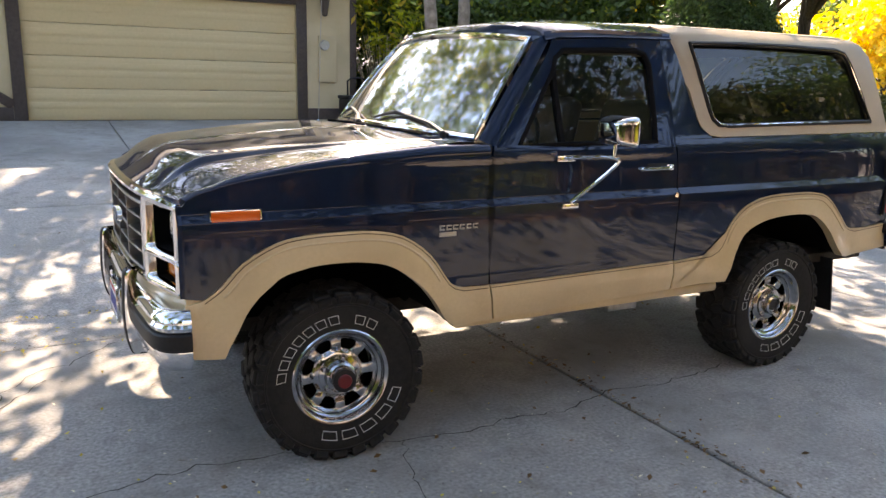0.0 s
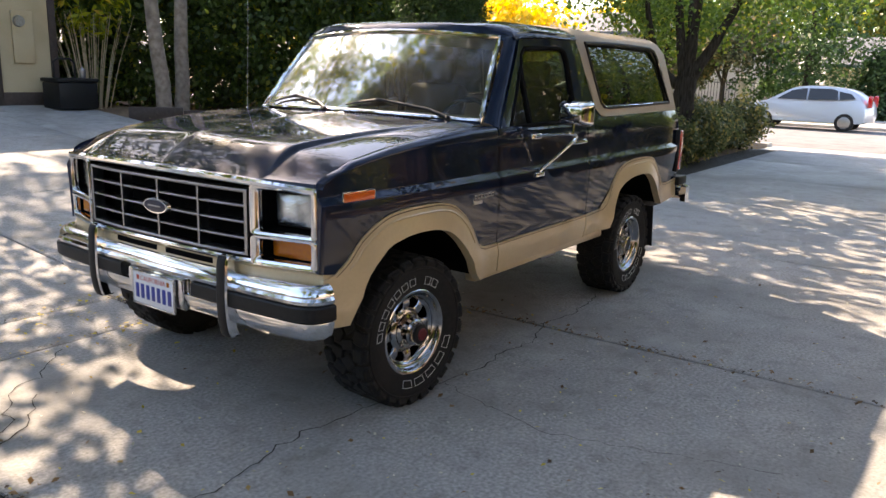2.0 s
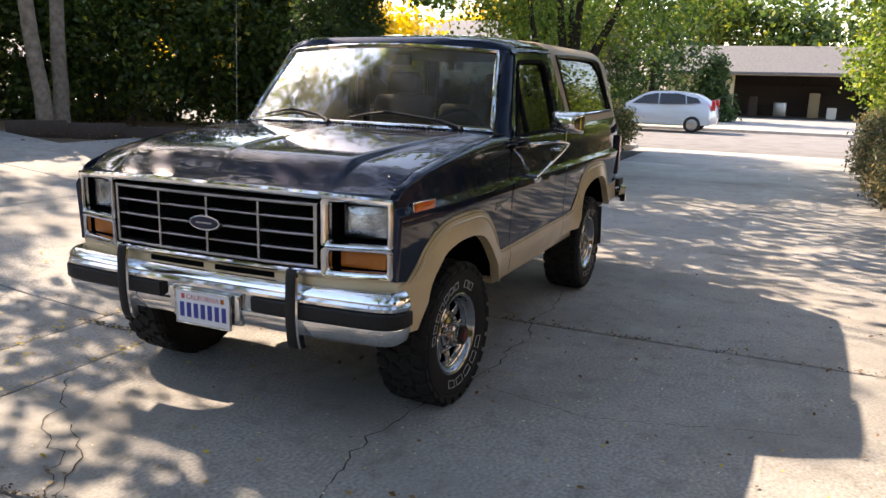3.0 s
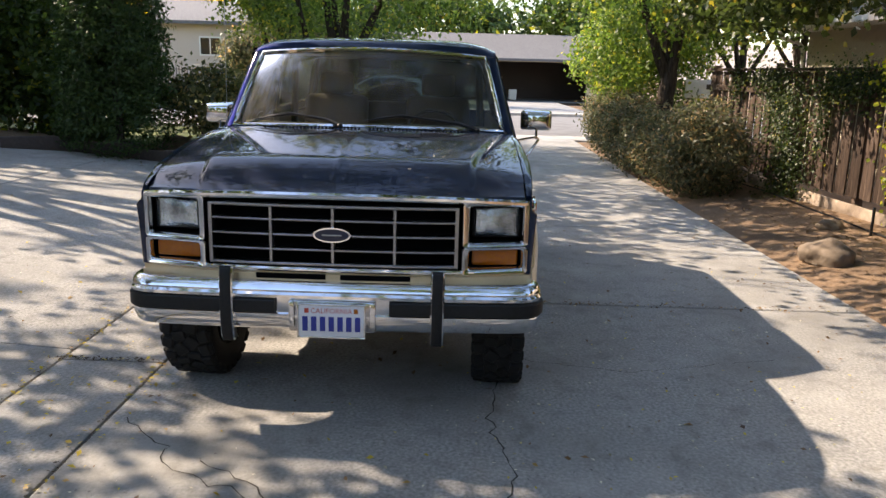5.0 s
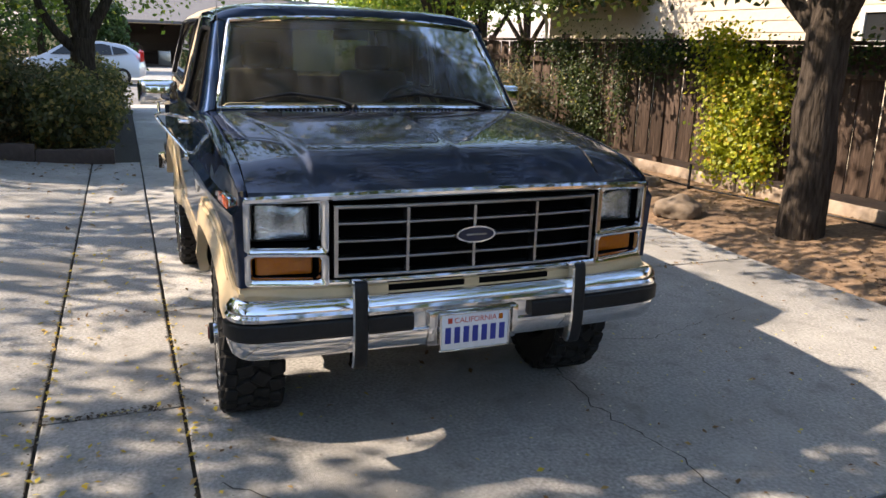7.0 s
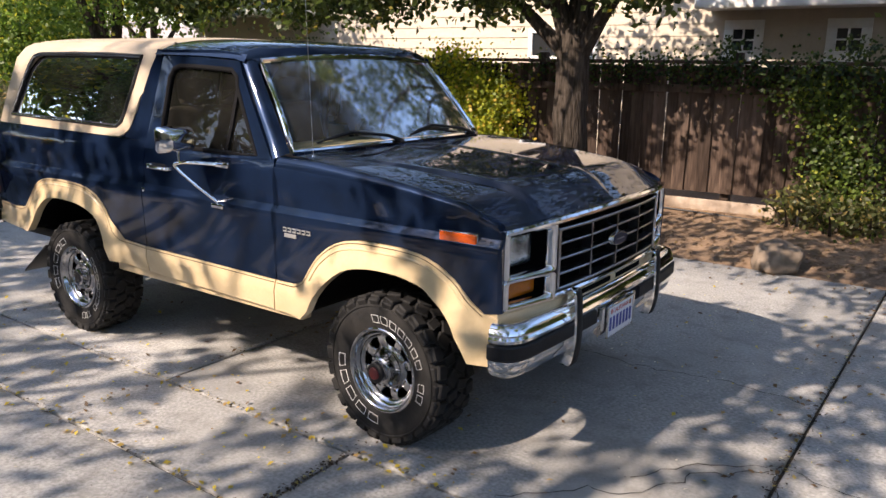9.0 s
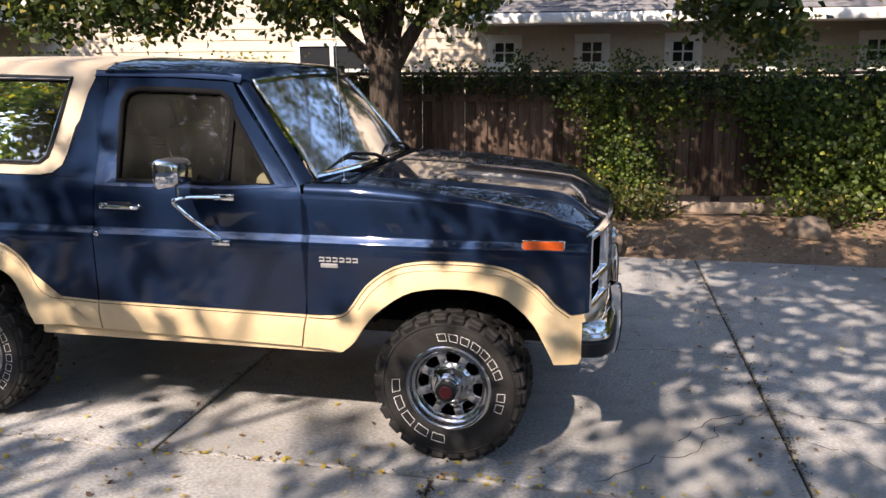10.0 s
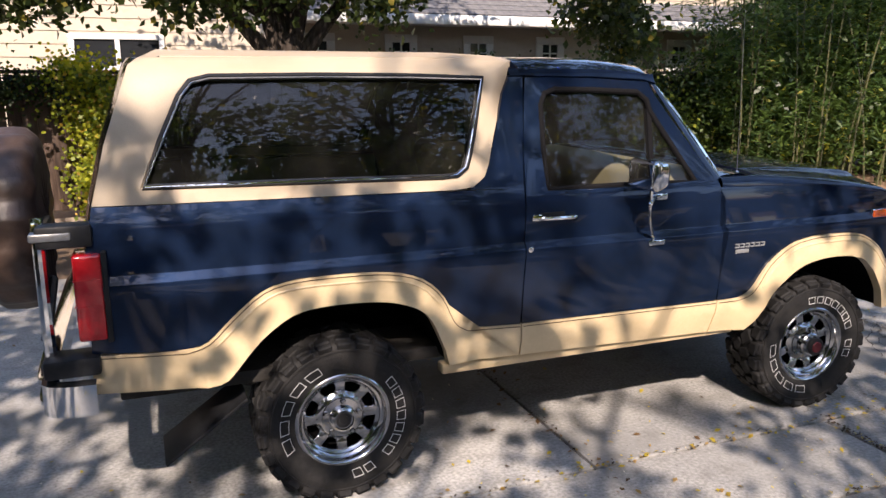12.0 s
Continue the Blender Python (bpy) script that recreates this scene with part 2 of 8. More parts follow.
def add_lathe(bm, prof, sides=48, axis="y", at=(0, 0, 0), closed=False, cap=True):
    """A profile of (radius, along) turned round an axis."""
    at = Vector(at)
    rings = []
    for r, a in prof:
        ring = []
        for k in range(sides):
            c, s = math.cos(k * math.tau / sides) * r, math.sin(k * math.tau / sides) * r
            v = (c, a, s) if axis == "y" else ((c, s, a) if axis == "z" else (a, c, s))
            ring.append(bm.verts.new(at + Vector(v)))
        rings.append(ring)
    m = len(rings)
    for i in range(m if closed else m - 1):
        a, b = rings[i], rings[(i + 1) % m]
        for k in range(sides):
            bm.faces.new((a[k], a[(k + 1) % sides], b[(k + 1) % sides], b[k]))
    if not closed and cap:
        for ring, r in ((rings[0], prof[0][0]), (rings[-1], prof[-1][0])):
            if r > 1e-4:
                bm.faces.new(ring)
    bmesh.ops.remove_doubles(bm, verts=bm.verts, dist=1e-5)
    bmesh.ops.recalc_face_normals(bm, faces=bm.faces)
    return bm


def lathe(prof, sides=48, axis="y", at=(0, 0, 0), closed=False, cap=True):
    return add_lathe(bmesh.new(), prof, sides, axis, at, closed, cap)


def sheet(rows, thick=None):
    """A surface through rows of points; thick: a vector by which its back lies behind."""
    bm = bmesh.new()
    vs = [[bm.verts.new(p) for p in row] for row in rows]
    for i in range(len(vs) - 1):
        for j in range(len(vs[0]) - 1):
            bm.faces.new((vs[i][j], vs[i][j + 1], vs[i + 1][j + 1], vs[i + 1][j]))
    if thick is not None:
        rim(bm, Vector(thick))
    return bm


def rim(bm, way):
    """Gives an open sheet an edge that turns in by way."""
    edges = [e for e in bm.edges if len(e.link_faces) == 1]
    out = bmesh.ops.extrude_edge_only(bm, edges=edges)
    for g in out["geom"]:
        if isinstance(g, bmesh.types.BMVert):
            g.co += way
    bmesh.ops.recalc_face_normals(bm, faces=bm.faces)
    return bm


def curve(pts, steps=4):
    """A smooth line (Catmull-Rom) through points of any dimension."""
    p = [np.array(q, float) for q in pts]
    p = [2 * p[0] - p[1]] + p + [2 * p[-1] - p[-2]]
    out = []
    for i in range(1, len(p) - 2):
        for k in range(steps):
            t = k / steps
            a, b, c, d = p[i - 1], p[i], p[i + 1], p[i + 2]
            out.append(tuple(0.5 * (2 * b + (c - a) * t + (2 * a - 5 * b + 4 * c - d) * t * t + (3 * b - a - 3 * c + d) * t ** 3)))
    out.append(tuple(p[-2]))
    return out

# ---- ground ----
def concrete_material(name):
    """Worn broom-finished concrete: sand grain, pitting, blotches and dark specks."""
    m = material(name, (0.222, 0.217, 0.208), 0.88, spread=(0.445, 0.435, 0.416), scale=55.0, bump=0.55, bump_scale=190.0, stain=(0.235, 0.228, 0.216), stain_scale=0.8, detail=14.0)
    nt = m.node_tree
    p = nt.nodes["Principled BSDF"]
    base = p.inputs["Base Color"].links[0].from_socket
    co = nt.nodes.new("ShaderNodeTexCoord")
    for scale, lo, hi, color, amount in ((38.0, 0.66, 0.74, (0.06, 0.055, 0.048), 0.75), (7.0, 0.52, 0.72, (0.17, 0.163, 0.15), 0.55), (90.0, 0.70, 0.76, (0.62, 0.6, 0.56), 0.45), (2.2, 0.55, 0.75, (0.46, 0.45, 0.43), 0.5)):
        n = nt.nodes.new("ShaderNodeTexNoise")
        n.inputs["Scale"].default_value, n.inputs["Detail"].default_value = scale, 4.0
        nt.links.new(co.outputs["Object"], n.inputs["Vector"])
        r = nt.nodes.new("ShaderNodeMapRange")
        r.inputs["From Min"].default_value, r.inputs["From Max"].default_value, r.inputs["To Max"].default_value = lo, hi, amount
        nt.links.new(n.outputs["Fac"], r.inputs["Value"])
        mix = nt.nodes.new("ShaderNodeMix")
        mix.data_type = "RGBA"
        nt.links.new(r.outputs["Result"], mix.inputs["Factor"])
        nt.links.new(base, mix.inputs["A"])
        mix.inputs["B"].default_value = (*color, 1)
        base = mix.outputs["Result"]
    nt.links.new(base, p.inputs["Base Color"])
    return m


CONCRETE = concrete_material("weathered_concrete")
vary(CONCRETE, 0.86, 1.02)
SOIL = material("dry_soil", (0.17, 0.112, 0.072), 0.95, spread=(0.28, 0.195, 0.13), scale=22.0, bump=0.9, bump_scale=30.0, stain=(0.12, 0.085, 0.06), stain_scale=0.9, detail=10.0, spec=0.1)
LAWN = material("lawn_ground", (0.10, 0.13, 0.03), 0.95, spread=(0.16, 0.17, 0.05), scale=30.0, bump=0.8, bump_scale=60.0)
ASPHALT = material("grey_asphalt", (0.16, 0.155, 0.15), 0.9, spread=(0.21, 0.2, 0.195), scale=60.0, bump=0.3, stain=(0.13, 0.125, 0.12))
JOINT = material("joint_dirt", (0.012, 0.010, 0.008), 0.95, spread=(0.035, 0.029, 0.02), scale=50.0, bump=0.8)
BARK = material("dark_bark", (0.024, 0.019, 0.015), 0.95, spread=(0.082, 0.066, 0.054), scale=34.0, bump=1.0, bump_scale=40.0, spec=0.1)
stretched(BARK, (1.0, 1.0, 0.16))
BARK.node_tree.nodes["Bump"].inputs["Distance"].default_value = 0.03
PALEBARK = material("pale_bark", (0.16, 0.12, 0.09), 0.9, spread=(0.34, 0.28, 0.23), scale=9.0, bump=0.8, bump_scale=22.0)


def smooth(a, b, v):
    t = min(1.0, max(0.0, (v - a) / (b - a)))
    return t * t * (3 - 2 * t)


def rise(x, y):
    """Height of the paved ground: level round the car, rising to the garage."""
    side = 1.0 - smooth(8.0, 15.0, x)
    return 0.09 * max(0.0, min(y, 10.9) - 2.0) * side


def ground_height(x, y):
    z = rise(x, y) - 0.075
    if x > 8.0 and y > 1.5:
        z += 0.16 * smooth(8.0, 8.6, x) * smooth(1.5, 2.2, y) * (1 - smooth(16.5, 18.0, x))
    if y < -3.7:
        z += (0.09 + 0.16 * smooth(-3.7, -5.6, y)) * (1 - smooth(15.5, 18.0, x))
        z += 0.03 * noise.noise(Vector((x * 0.9, y * 0.9, 0)))
    far = max(abs(x), abs(y))
    return z - 0.02 * smooth(15, 18, far)


def build_ground():
    cuts = lambda a, b, n: [a + (b - a) * i / n for i in range(n + 1)]
    xs = [-900, -300, -120, -60, -30, -18] + cuts(-12, 24, 90) + [28, 34, 45, 60, 120, 300, 900]
    ys = [-900, -300, -120, -60, -30, -18] + cuts(-12, 16, 70) + [20, 26, 34, 50, 90, 150, 300, 900]
    bm = sheet([[(x, y, ground_height(x, y)) for y in ys] for x in xs])
    bmesh.ops.reverse_faces(bm, faces=bm.faces)
    ob = part("ground", bm, SOIL)
    tagged(ob, "dry reddish soil ground with scattered leaf litter", "ground", kind="structure")


build_ground()


def lawn_patch(name, x0, x1, y0, y1, lift):
    n = 12
    rows = [[(x0 + (x1 - x0) * i / n, y0 + (y1 - y0) * j / n, ground_height(x0 + (x1 - x0) * i / n, y0 + (y1 - y0) * j / n) + lift) for j in range(n + 1)] for i in range(n + 1)]
    bm = sheet(rows)
    bmesh.ops.reverse_faces(bm, faces=bm.faces)
    ob = part(name, bm, LAWN)
    return tagged(ob, "sunlit green lawn behind the hedge", "lawn", kind="structure")


lawn_patch("lawn", 9.6, 18.0, 3.6, 16.0, 0.02)
lawn_patch("lawn", 31.15, 44.0, 2.0, 30.0, 0.03)

# ---- street ----
def flat_strip(name, x0, x1, y0, y1, z0, z1, mat, label, category):
    ob = part(name, box((x0, y0, z0), (x1, y1, z1), 0.012), mat)
    return tagged(ob, label, category, kind="structure")


flat_strip("road", 18.6, 29.4, -120, 120, -0.3, -0.045, ASPHALT, "sun-bleached grey asphalt street", "road")
KERB = material("kerb_concrete", (0.36, 0.34, 0.31), 0.85, spread=(0.44, 0.42, 0.38), scale=30.0, bump=0.3, stain=(0.3, 0.28, 0.25), stain_scale=2.0)
flat_strip("kerb", 18.1, 18.597, 1.6, 60, -0.3, 0.06, KERB, "pale concrete kerb along the street", "kerb")
flat_strip("kerb", 18.1, 18.597, -60, -4.2, -0.3, 0.06, KERB, "pale concrete kerb along the street", "kerb")
flat_strip("kerb", 29.403, 29.9, 1.2, 60, -0.3, 0.06, KERB, "pale concrete kerb along the street", "kerb")
flat_strip("pavement", 29.903, 31.1, -60, 60, -0.3, 0.05, KERB, "pale concrete pavement by the street", "pavement")
flat_strip("driveway_apron", 17.203, 18.597, -4.197, 1.597, -0.3, -0.03, KERB, "pale concrete driveway apron at the street", "driveway")
flat_strip("neighbour_driveway", 31.103, 44.6, -6.5, 1.6, -0.3, 0.06, CONCRETE, "concrete driveway before a neighbour's garage", "driveway")

# ---- plants ----
LEAF_TREE = leaf_material("pear_leaves", (0.035, 0.06, 0.014), (0.14, 0.18, 0.035), (0.34, 0.26, 0.03), 0.10)
LEAF_PEAR = leaf_material("dark_pear_leaves", (0.018, 0.032, 0.010), (0.075, 0.10, 0.026), (0.24, 0.2, 0.04), 0.05, 0.35)
LEAF_DARK = leaf_material("laurel_leaves", (0.022, 0.045, 0.012), (0.10, 0.15, 0.034), (0.3, 0.3, 0.04), 0.06, 0.35)
LEAF_SHRUB = leaf_material("shrub_leaves", (0.034, 0.044, 0.016), (0.13, 0.135, 0.05), (0.30, 0.23, 0.08), 0.18)
LEAF_IVY = leaf_material("ivy_leaves", (0.010, 0.022, 0.006), (0.050, 0.075, 0.017), (0.2, 0.19, 0.03), 0.06)
LEAF_GOLD = leaf_material("yellowing_ivy_leaves", (0.08, 0.12, 0.014), (0.40, 0.41, 0.035), (0.5, 0.34, 0.06), 0.10)
# ivy again in a brighter green, the sunlight on it put into the colour
LEAF_IVY_LIT = leaf_material("sunlit_ivy_leaves", (0.016, 0.034, 0.007), (0.11, 0.155, 0.024), (0.34, 0.35, 0.05), 0.07)
LEAF_YELLOW = leaf_material("autumn_leaves", (0.35, 0.25, 0.02), (0.7, 0.5, 0.04), (0.5, 0.42, 0.06), 0.3)
LEAF_CYPRESS = leaf_material("cypress_foliage", (0.020, 0.042, 0.014), (0.070, 0.115, 0.036))
LEAF_GREY = leaf_material("grey_green_leaves", (0.040, 0.046, 0.024), (0.14, 0.142, 0.075), (0.28, 0.20, 0.10), 0.16)
LEAF_BAMBOO = leaf_material("bamboo_leaves", (0.02, 0.045, 0.012), (0.09, 0.14, 0.035), (0.25, 0.22, 0.05), 0.05)
LEAF_BRIGHT = leaf_material("bright_green_leaves", (0.045, 0.085, 0.018), (0.19, 0.265, 0.055), (0.38, 0.36, 0.06), 0.10)
rng = np.random.default_rng(7)


def leaf_mesh(name, centres, normals, size, mat, long=1.5, vary=0.35):
    """Folded leaves of four corners each at the given places."""
    n = len(centres)
    nrm = normals / (np.linalg.norm(normals, axis=1, keepdims=True) + 1e-9)
    r = rng.normal(size=(n, 3))
    u = np.cross(nrm, r)
    u /= np.linalg.norm(u, axis=1, keepdims=True) + 1e-9
    v = np.cross(nrm, u)
    s = size * (1 + vary * rng.uniform(-1, 1, size=(n, 1)))
    co = np.empty((n, 4, 3))
    co[:, 0] = centres - u * s * long * 0.5
    co[:, 1] = centres + v * s * 0.5 + nrm * s * 0.14
    co[:, 2] = centres + u * s * long * 0.5
    co[:, 3] = centres - v * s * 0.5 + nrm * s * 0.14
    me = bpy.data.meshes.new(name)
    me.vertices.add(n * 4)
    me.vertices.foreach_set("co", co.reshape(-1))
    me.loops.add(n * 4)
    me.loops.foreach_set("vertex_index", np.arange(n * 4, dtype=np.int32))
    me.polygons.add(n)
    me.polygons.foreach_set("loop_start", np.arange(0, n * 4, 4, dtype=np.int32))
    me.update(calc_edges=True)
    me.materials.append(mat)
    return me


def clump_points(blobs, clumps, each, spread, shell=0.55):
    """Leaf places in clumps, over blobs (centre, radii)."""
    vol = np.array([b[1][0] * b[1][1] * b[1][2] for b in blobs]) ** (2 / 3)
    pick = rng.choice(len(blobs), size=clumps, p=vol / vol.sum())
    d = rng.normal(size=(clumps, 3))
    d /= np.linalg.norm(d, axis=1, keepdims=True)
    rad = shell + (1 - shell) * rng.random((clumps, 1)) ** 0.6
    c = np.array([b[0] for b in blobs])[pick] + d * rad * np.array([b[1] for b in blobs])[pick]
    pts = np.repeat(c, each, axis=0) + rng.normal(size=(clumps * each, 3)) * spread
    nrm = np.repeat(d, each, axis=0) * 0.6 + rng.normal(size=(clumps * each, 3)) * 0.7 + np.array([0, 0, 0.35])
    return pts, nrm


def crown(name, blobs, clumps, each, spread, size, mat, parent=None, long=1.5, shell=0.55, low=None):
    pts, nrm = clump_points(blobs, clumps, each, spread, shell)
    if low is not None:
        keep = pts[:, 2] > low
        pts, nrm = pts[keep], nrm[keep]
    ob = new(name, leaf_mesh(name, pts, nrm, size, mat, long))
    if parent is not None:
        ob.parent = parent
    return ob


def limb_mesh(lines, sides=9):
    bm = bmesh.new()
    for pts, r0, r1 in lines:
        line = curve(pts, 4)
        n = len(line)
        rad = [r0 + (r1 - r0) * (i / (n - 1)) ** 0.8 for i in range(n)]
        line = [Vector(p) + Vector((noise.noise(Vector(p) * 2.1), noise.noise(Vector(p) * 2.1 + Vector((9, 0, 0))), 0)) * rad[i] * 0.35 for i, p in enumerate(line)]
        add_tube(bm, line, rad, sides)
    return bm


def tree(name, label, base, trunk, limbs, blobs, clumps, each, spread, size, leaf, bark=None, group="", long=1.4, shell=0.45):
    """trunk: ((points), r0, r1); limbs: the same, many; places from the base."""
    t = thing(name, label, "tree", group, at=pose(*base))
    part("trunk", limb_mesh([trunk], 14), bark or BARK, t)
    for l in limbs:
        part("limb", limb_mesh([l], 9), bark or BARK, t)
    crown("crown", blobs, clumps, each, spread, size, leaf, t, long, shell)
    return t


# pear tree by the fence: forked trunk and spreading crown
pear = tree("pear_tree", "broad-leaved tree with dark forked trunk beside the fence", (1.80, -4.58, 0.05),
     (((0, 0, -0.12), (0, 0, 0.05), (0.0, 0, 0.35), (0.02, 0, 1.2), (0.03, -0.01, 1.9), (0.03, -0.02, 2.2)), 0.235, 0.175),
     [(((0.05, 0, 1.95), (0.22, 0.05, 2.45), (0.5, 0.1, 3.1), (0.9, 0.0, 4.3)), 0.14, 0.04),
      (((0.0, 0, 1.95), (-0.12, 0.0, 2.5), (-0.25, 0.1, 3.3), (-0.5, 0.2, 4.7)), 0.13, 0.04),
      (((0.02, 0, 2.0), (0.06, -0.12, 2.6), (0.1, -0.3, 3.4), (0.2, -0.6, 4.8)), 0.13, 0.04),
      (((-0.02, 0, 1.85), (-0.32, 0.08, 2.25), (-0.7, 0.2, 2.75), (-1.3, 0.4, 3.7)), 0.12, 0.03),
      (((0.06, 0, 1.85), (0.42, 0.1, 2.2), (0.8, 0.25, 2.6), (1.5, 0.5, 3.4)), 0.11, 0.03),
      (((0.3, 0.05, 2.6), (1.2, 0.3, 3.0), (2.2, 0.5, 3.0), (3.0, 0.6, 2.7)), 0.05, 0.012),
      (((-0.2, 0.05, 2.8), (-1.2, 0.6, 3.3), (-2.4, 0.9, 3.4), (-3.4, 1.0, 3.0)), 0.05, 0.012)],
     [((-0.3, 0.0, 4.8), (2.2, 2.0, 1.4)), ((-2.6, 2.4, 4.7), (1.6, 1.2, 0.5)), ((-0.4, 2.8, 5.0), (1.7, 1.2, 0.5)), ((1.8, 2.6, 4.8), (1.6, 1.2, 0.5)), ((-4.6, 1.8, 4.5), (1.4, 1.2, 0.5)), ((-6.2, 1.2, 4.6), (1.4, 1.2, 0.5)), ((0.6, 3.4, 6.8), (2.0, 1.4, 0.5)), ((1.9, 0.3, 3.6), (1.6, 1.3, 0.9)), ((-1.7, 0.5, 4.0), (1.8, 1.3, 0.9)), ((2.9, 0.5, 2.75), (0.8, 0.6, 0.4)), ((-2.9, 0.9, 3.1), (1.0, 0.7, 0.5)), ((1.0, -0.6, 2.75), (0.7, 0.5, 0.35))],
     540, 26, 0.15, 0.085, LEAF_PEAR)

crown("hanging_leaves", [((2.6, 0.3, 2.75), (1.0, 0.6, 0.5)), ((3.9, 0.3, 2.7), (1.1, 0.6, 0.5)), ((4.9, 0.3, 2.95), (0.7, 0.5, 0.45)), ((0.9, 0.3, 2.65), (0.55, 0.4, 0.4)), ((-0.8, 0.3, 2.75), (0.6, 0.4, 0.4)), ((-3.7, 0.3, 2.65), (0.6, 0.5, 0.45)), ((-4.1, 0.2, 2.3), (0.35, 0.3, 0.4)), ((0.1, 0.4, 2.9), (0.7, 0.4, 0.4)), ((5.9, 0.3, 2.8), (0.9, 0.5, 0.5)), ((6.9, 0.2, 2.9), (0.8, 0.5, 0.5))], 900, 20, 0.12, 0.066, LEAF_PEAR, pear, 1.3, 0.3)
crown("outer_crown", [((-2.6, 2.4, 4.7), (1.6, 1.2, 0.5)), ((-0.4, 2.8, 5.0), (1.7, 1.2, 0.5)), ((-4.6, 1.8, 4.5), (1.4, 1.2, 0.5)), ((-6.2, 1.2, 4.6), (1.4, 1.2, 0.5)), ((-1.6, 1.3, 4.6), (1.5, 0.9, 0.5)), ((-3.6, 1.0, 4.4), (1.5, 0.9, 0.5))], 150, 14, 0.18, 0.085, LEAF_PEAR, pear, 1.4, 0.2)
for pts in (((0.3, 0.1, 2.4), (1.6, 0.3, 3.0), (3.0, 0.35, 3.05), (4.8, 0.3, 2.9), (6.8, 0.25, 2.95)), ((-0.3, 0.1, 2.6), (-1.6, 0.3, 3.1), (-3.0, 0.35, 3.0), (-4.0, 0.25, 2.5))):
    part("limb", limb_mesh([(pts, 0.05, 0.012)], 7), BARK, pear)

crown("low_crown", [((-4.4 + 0.68 * k, 3.65 + 0.9 * (k % 2) + 0.2 * math.sin(k * 2.1), 3.6 + 0.2 * math.sin(k * 1.3)), (0.9, 0.7, 0.35)) for k in range(16)], 420, 10, 0.12, 0.08, LEAF_PEAR, pear, 1.4, 0.1)
for k in range(0, 8, 2):
    part("limb", limb_mesh([(((-0.2, 0.1, 2.9), (-1.6 + 0.5 * k, 1.6, 3.7), (-4.0 + 1.35 * k, 3.6, 3.6)), 0.04, 0.01)], 7), BARK, pear)
crown("high_crown", [((-2.8, 4.8, 6.6), (1.5, 1.3, 0.5)), ((-3.8, 3.6, 6.8), (1.5, 1.3, 0.5)), ((-1.6, 5.8, 6.9), (1.3, 1.1, 0.5)), ((-4.8, 5.2, 7.0), (1.4, 1.2, 0.5)), ((-1.4, 3.2, 6.2), (1.5, 1.2, 0.5))], 330, 14, 0.16, 0.09, LEAF_PEAR, pear, 1.4, 0.2)
for pts in (((-0.5, 0.2, 4.6), (-1.4, 2.0, 5.8), (-2.8, 4.6, 6.5)), ((-0.5, 0.2, 4.6), (-2.0, 2.0, 5.9), (-4.6, 5.0, 6.8))):
    part("limb", limb_mesh([(pts, 0.05, 0.012)], 7), BARK, pear)

# tree in the bed across the driveway
tree("street_tree", "broad-leaved tree with several upright limbs behind a shrub bed", (12.23, 1.9, 0.05),
     (((0, 0, -0.1), (0, 0, 0.1), (0.02, 0, 0.9), (0.0, 0, 1.6)), 0.23, 0.2),
     [(((0, 0, 1.4), (0.15, -0.4, 2.2), (0.3, -0.9, 3.4), (0.4, -1.2, 5.0)), 0.14, 0.03),
      (((0, 0, 1.4), (0.0, 0.2, 2.3), (0.1, 0.35, 3.6), (0.1, 0.4, 5.2)), 0.13, 0.03),
      (((0, 0, 1.3), (-0.1, 0.5, 1.8), (-0.2, 0.8, 2.8), (-0.3, 1.0, 4.2)), 0.11, 0.03),
      (((0, 0, 1.4), (-0.1, -0.1, 2.4), (-0.2, -0.2, 3.6), (-0.2, -0.3, 5.2)), 0.13, 0.03),
      (((0, 0, 1.5), (0.3, 0.1, 2.4), (0.8, 0.3, 3.4), (1.2, 0.5, 4.4)), 0.1, 0.03)],
     [((0, -0.2, 4.6), (2.8, 2.9, 1.9)), ((0.2, 1.9, 3.0), (1.2, 1.0, 0.7)), ((0.3, -2.0, 3.4), (1.3, 1.1, 0.8)), ((0.6, 0.8, 2.5), (1.4, 1.3, 0.5)), ((0.8, -0.9, 2.7), (1.3, 1.2, 0.5))],
     460, 24, 0.2, 0.068, LEAF_BRIGHT)

# tree by the end of the fence
tree("driveway_tree", "leafy green tree with forked brown trunk beside the driveway", (10.76, -4.53, 0.1),
     (((0, 0, -0.1), (0, 0, 0.1), (0.05, 0.05, 0.9), (0.1, 0.0, 1.7)), 0.2, 0.15),
     [(((0.1, 0, 1.5), (0.1, 0.4, 2.4), (0.2, 0.7, 3.4), (0.2, 0.9, 4.8)), 0.12, 0.03),
      (((0.1, 0, 1.5), (0.0, -0.1, 2.4), (0.1, -0.4, 3.6), (0.2, -0.6, 4.8)), 0.12, 0.03),
      (((0.1, 0, 1.6), (0.3, 0.1, 2.6), (0.6, 0.1, 3.6), (0.9, 0.1, 4.6)), 0.1, 0.03)],
     [((0.4, 0.2, 4.2), (2.8, 2.4, 2.0)), ((2.6, 0.5, 2.2), (1.6, 0.8, 1.1)), ((4.0, -0.2, 2.3), (1.4, 0.9, 1.2)), ((-0.6, -0.9, 3.4), (1.6, 1.2, 1.1))],
     1150, 26, 0.18, 0.062, LEAF_BRIGHT)

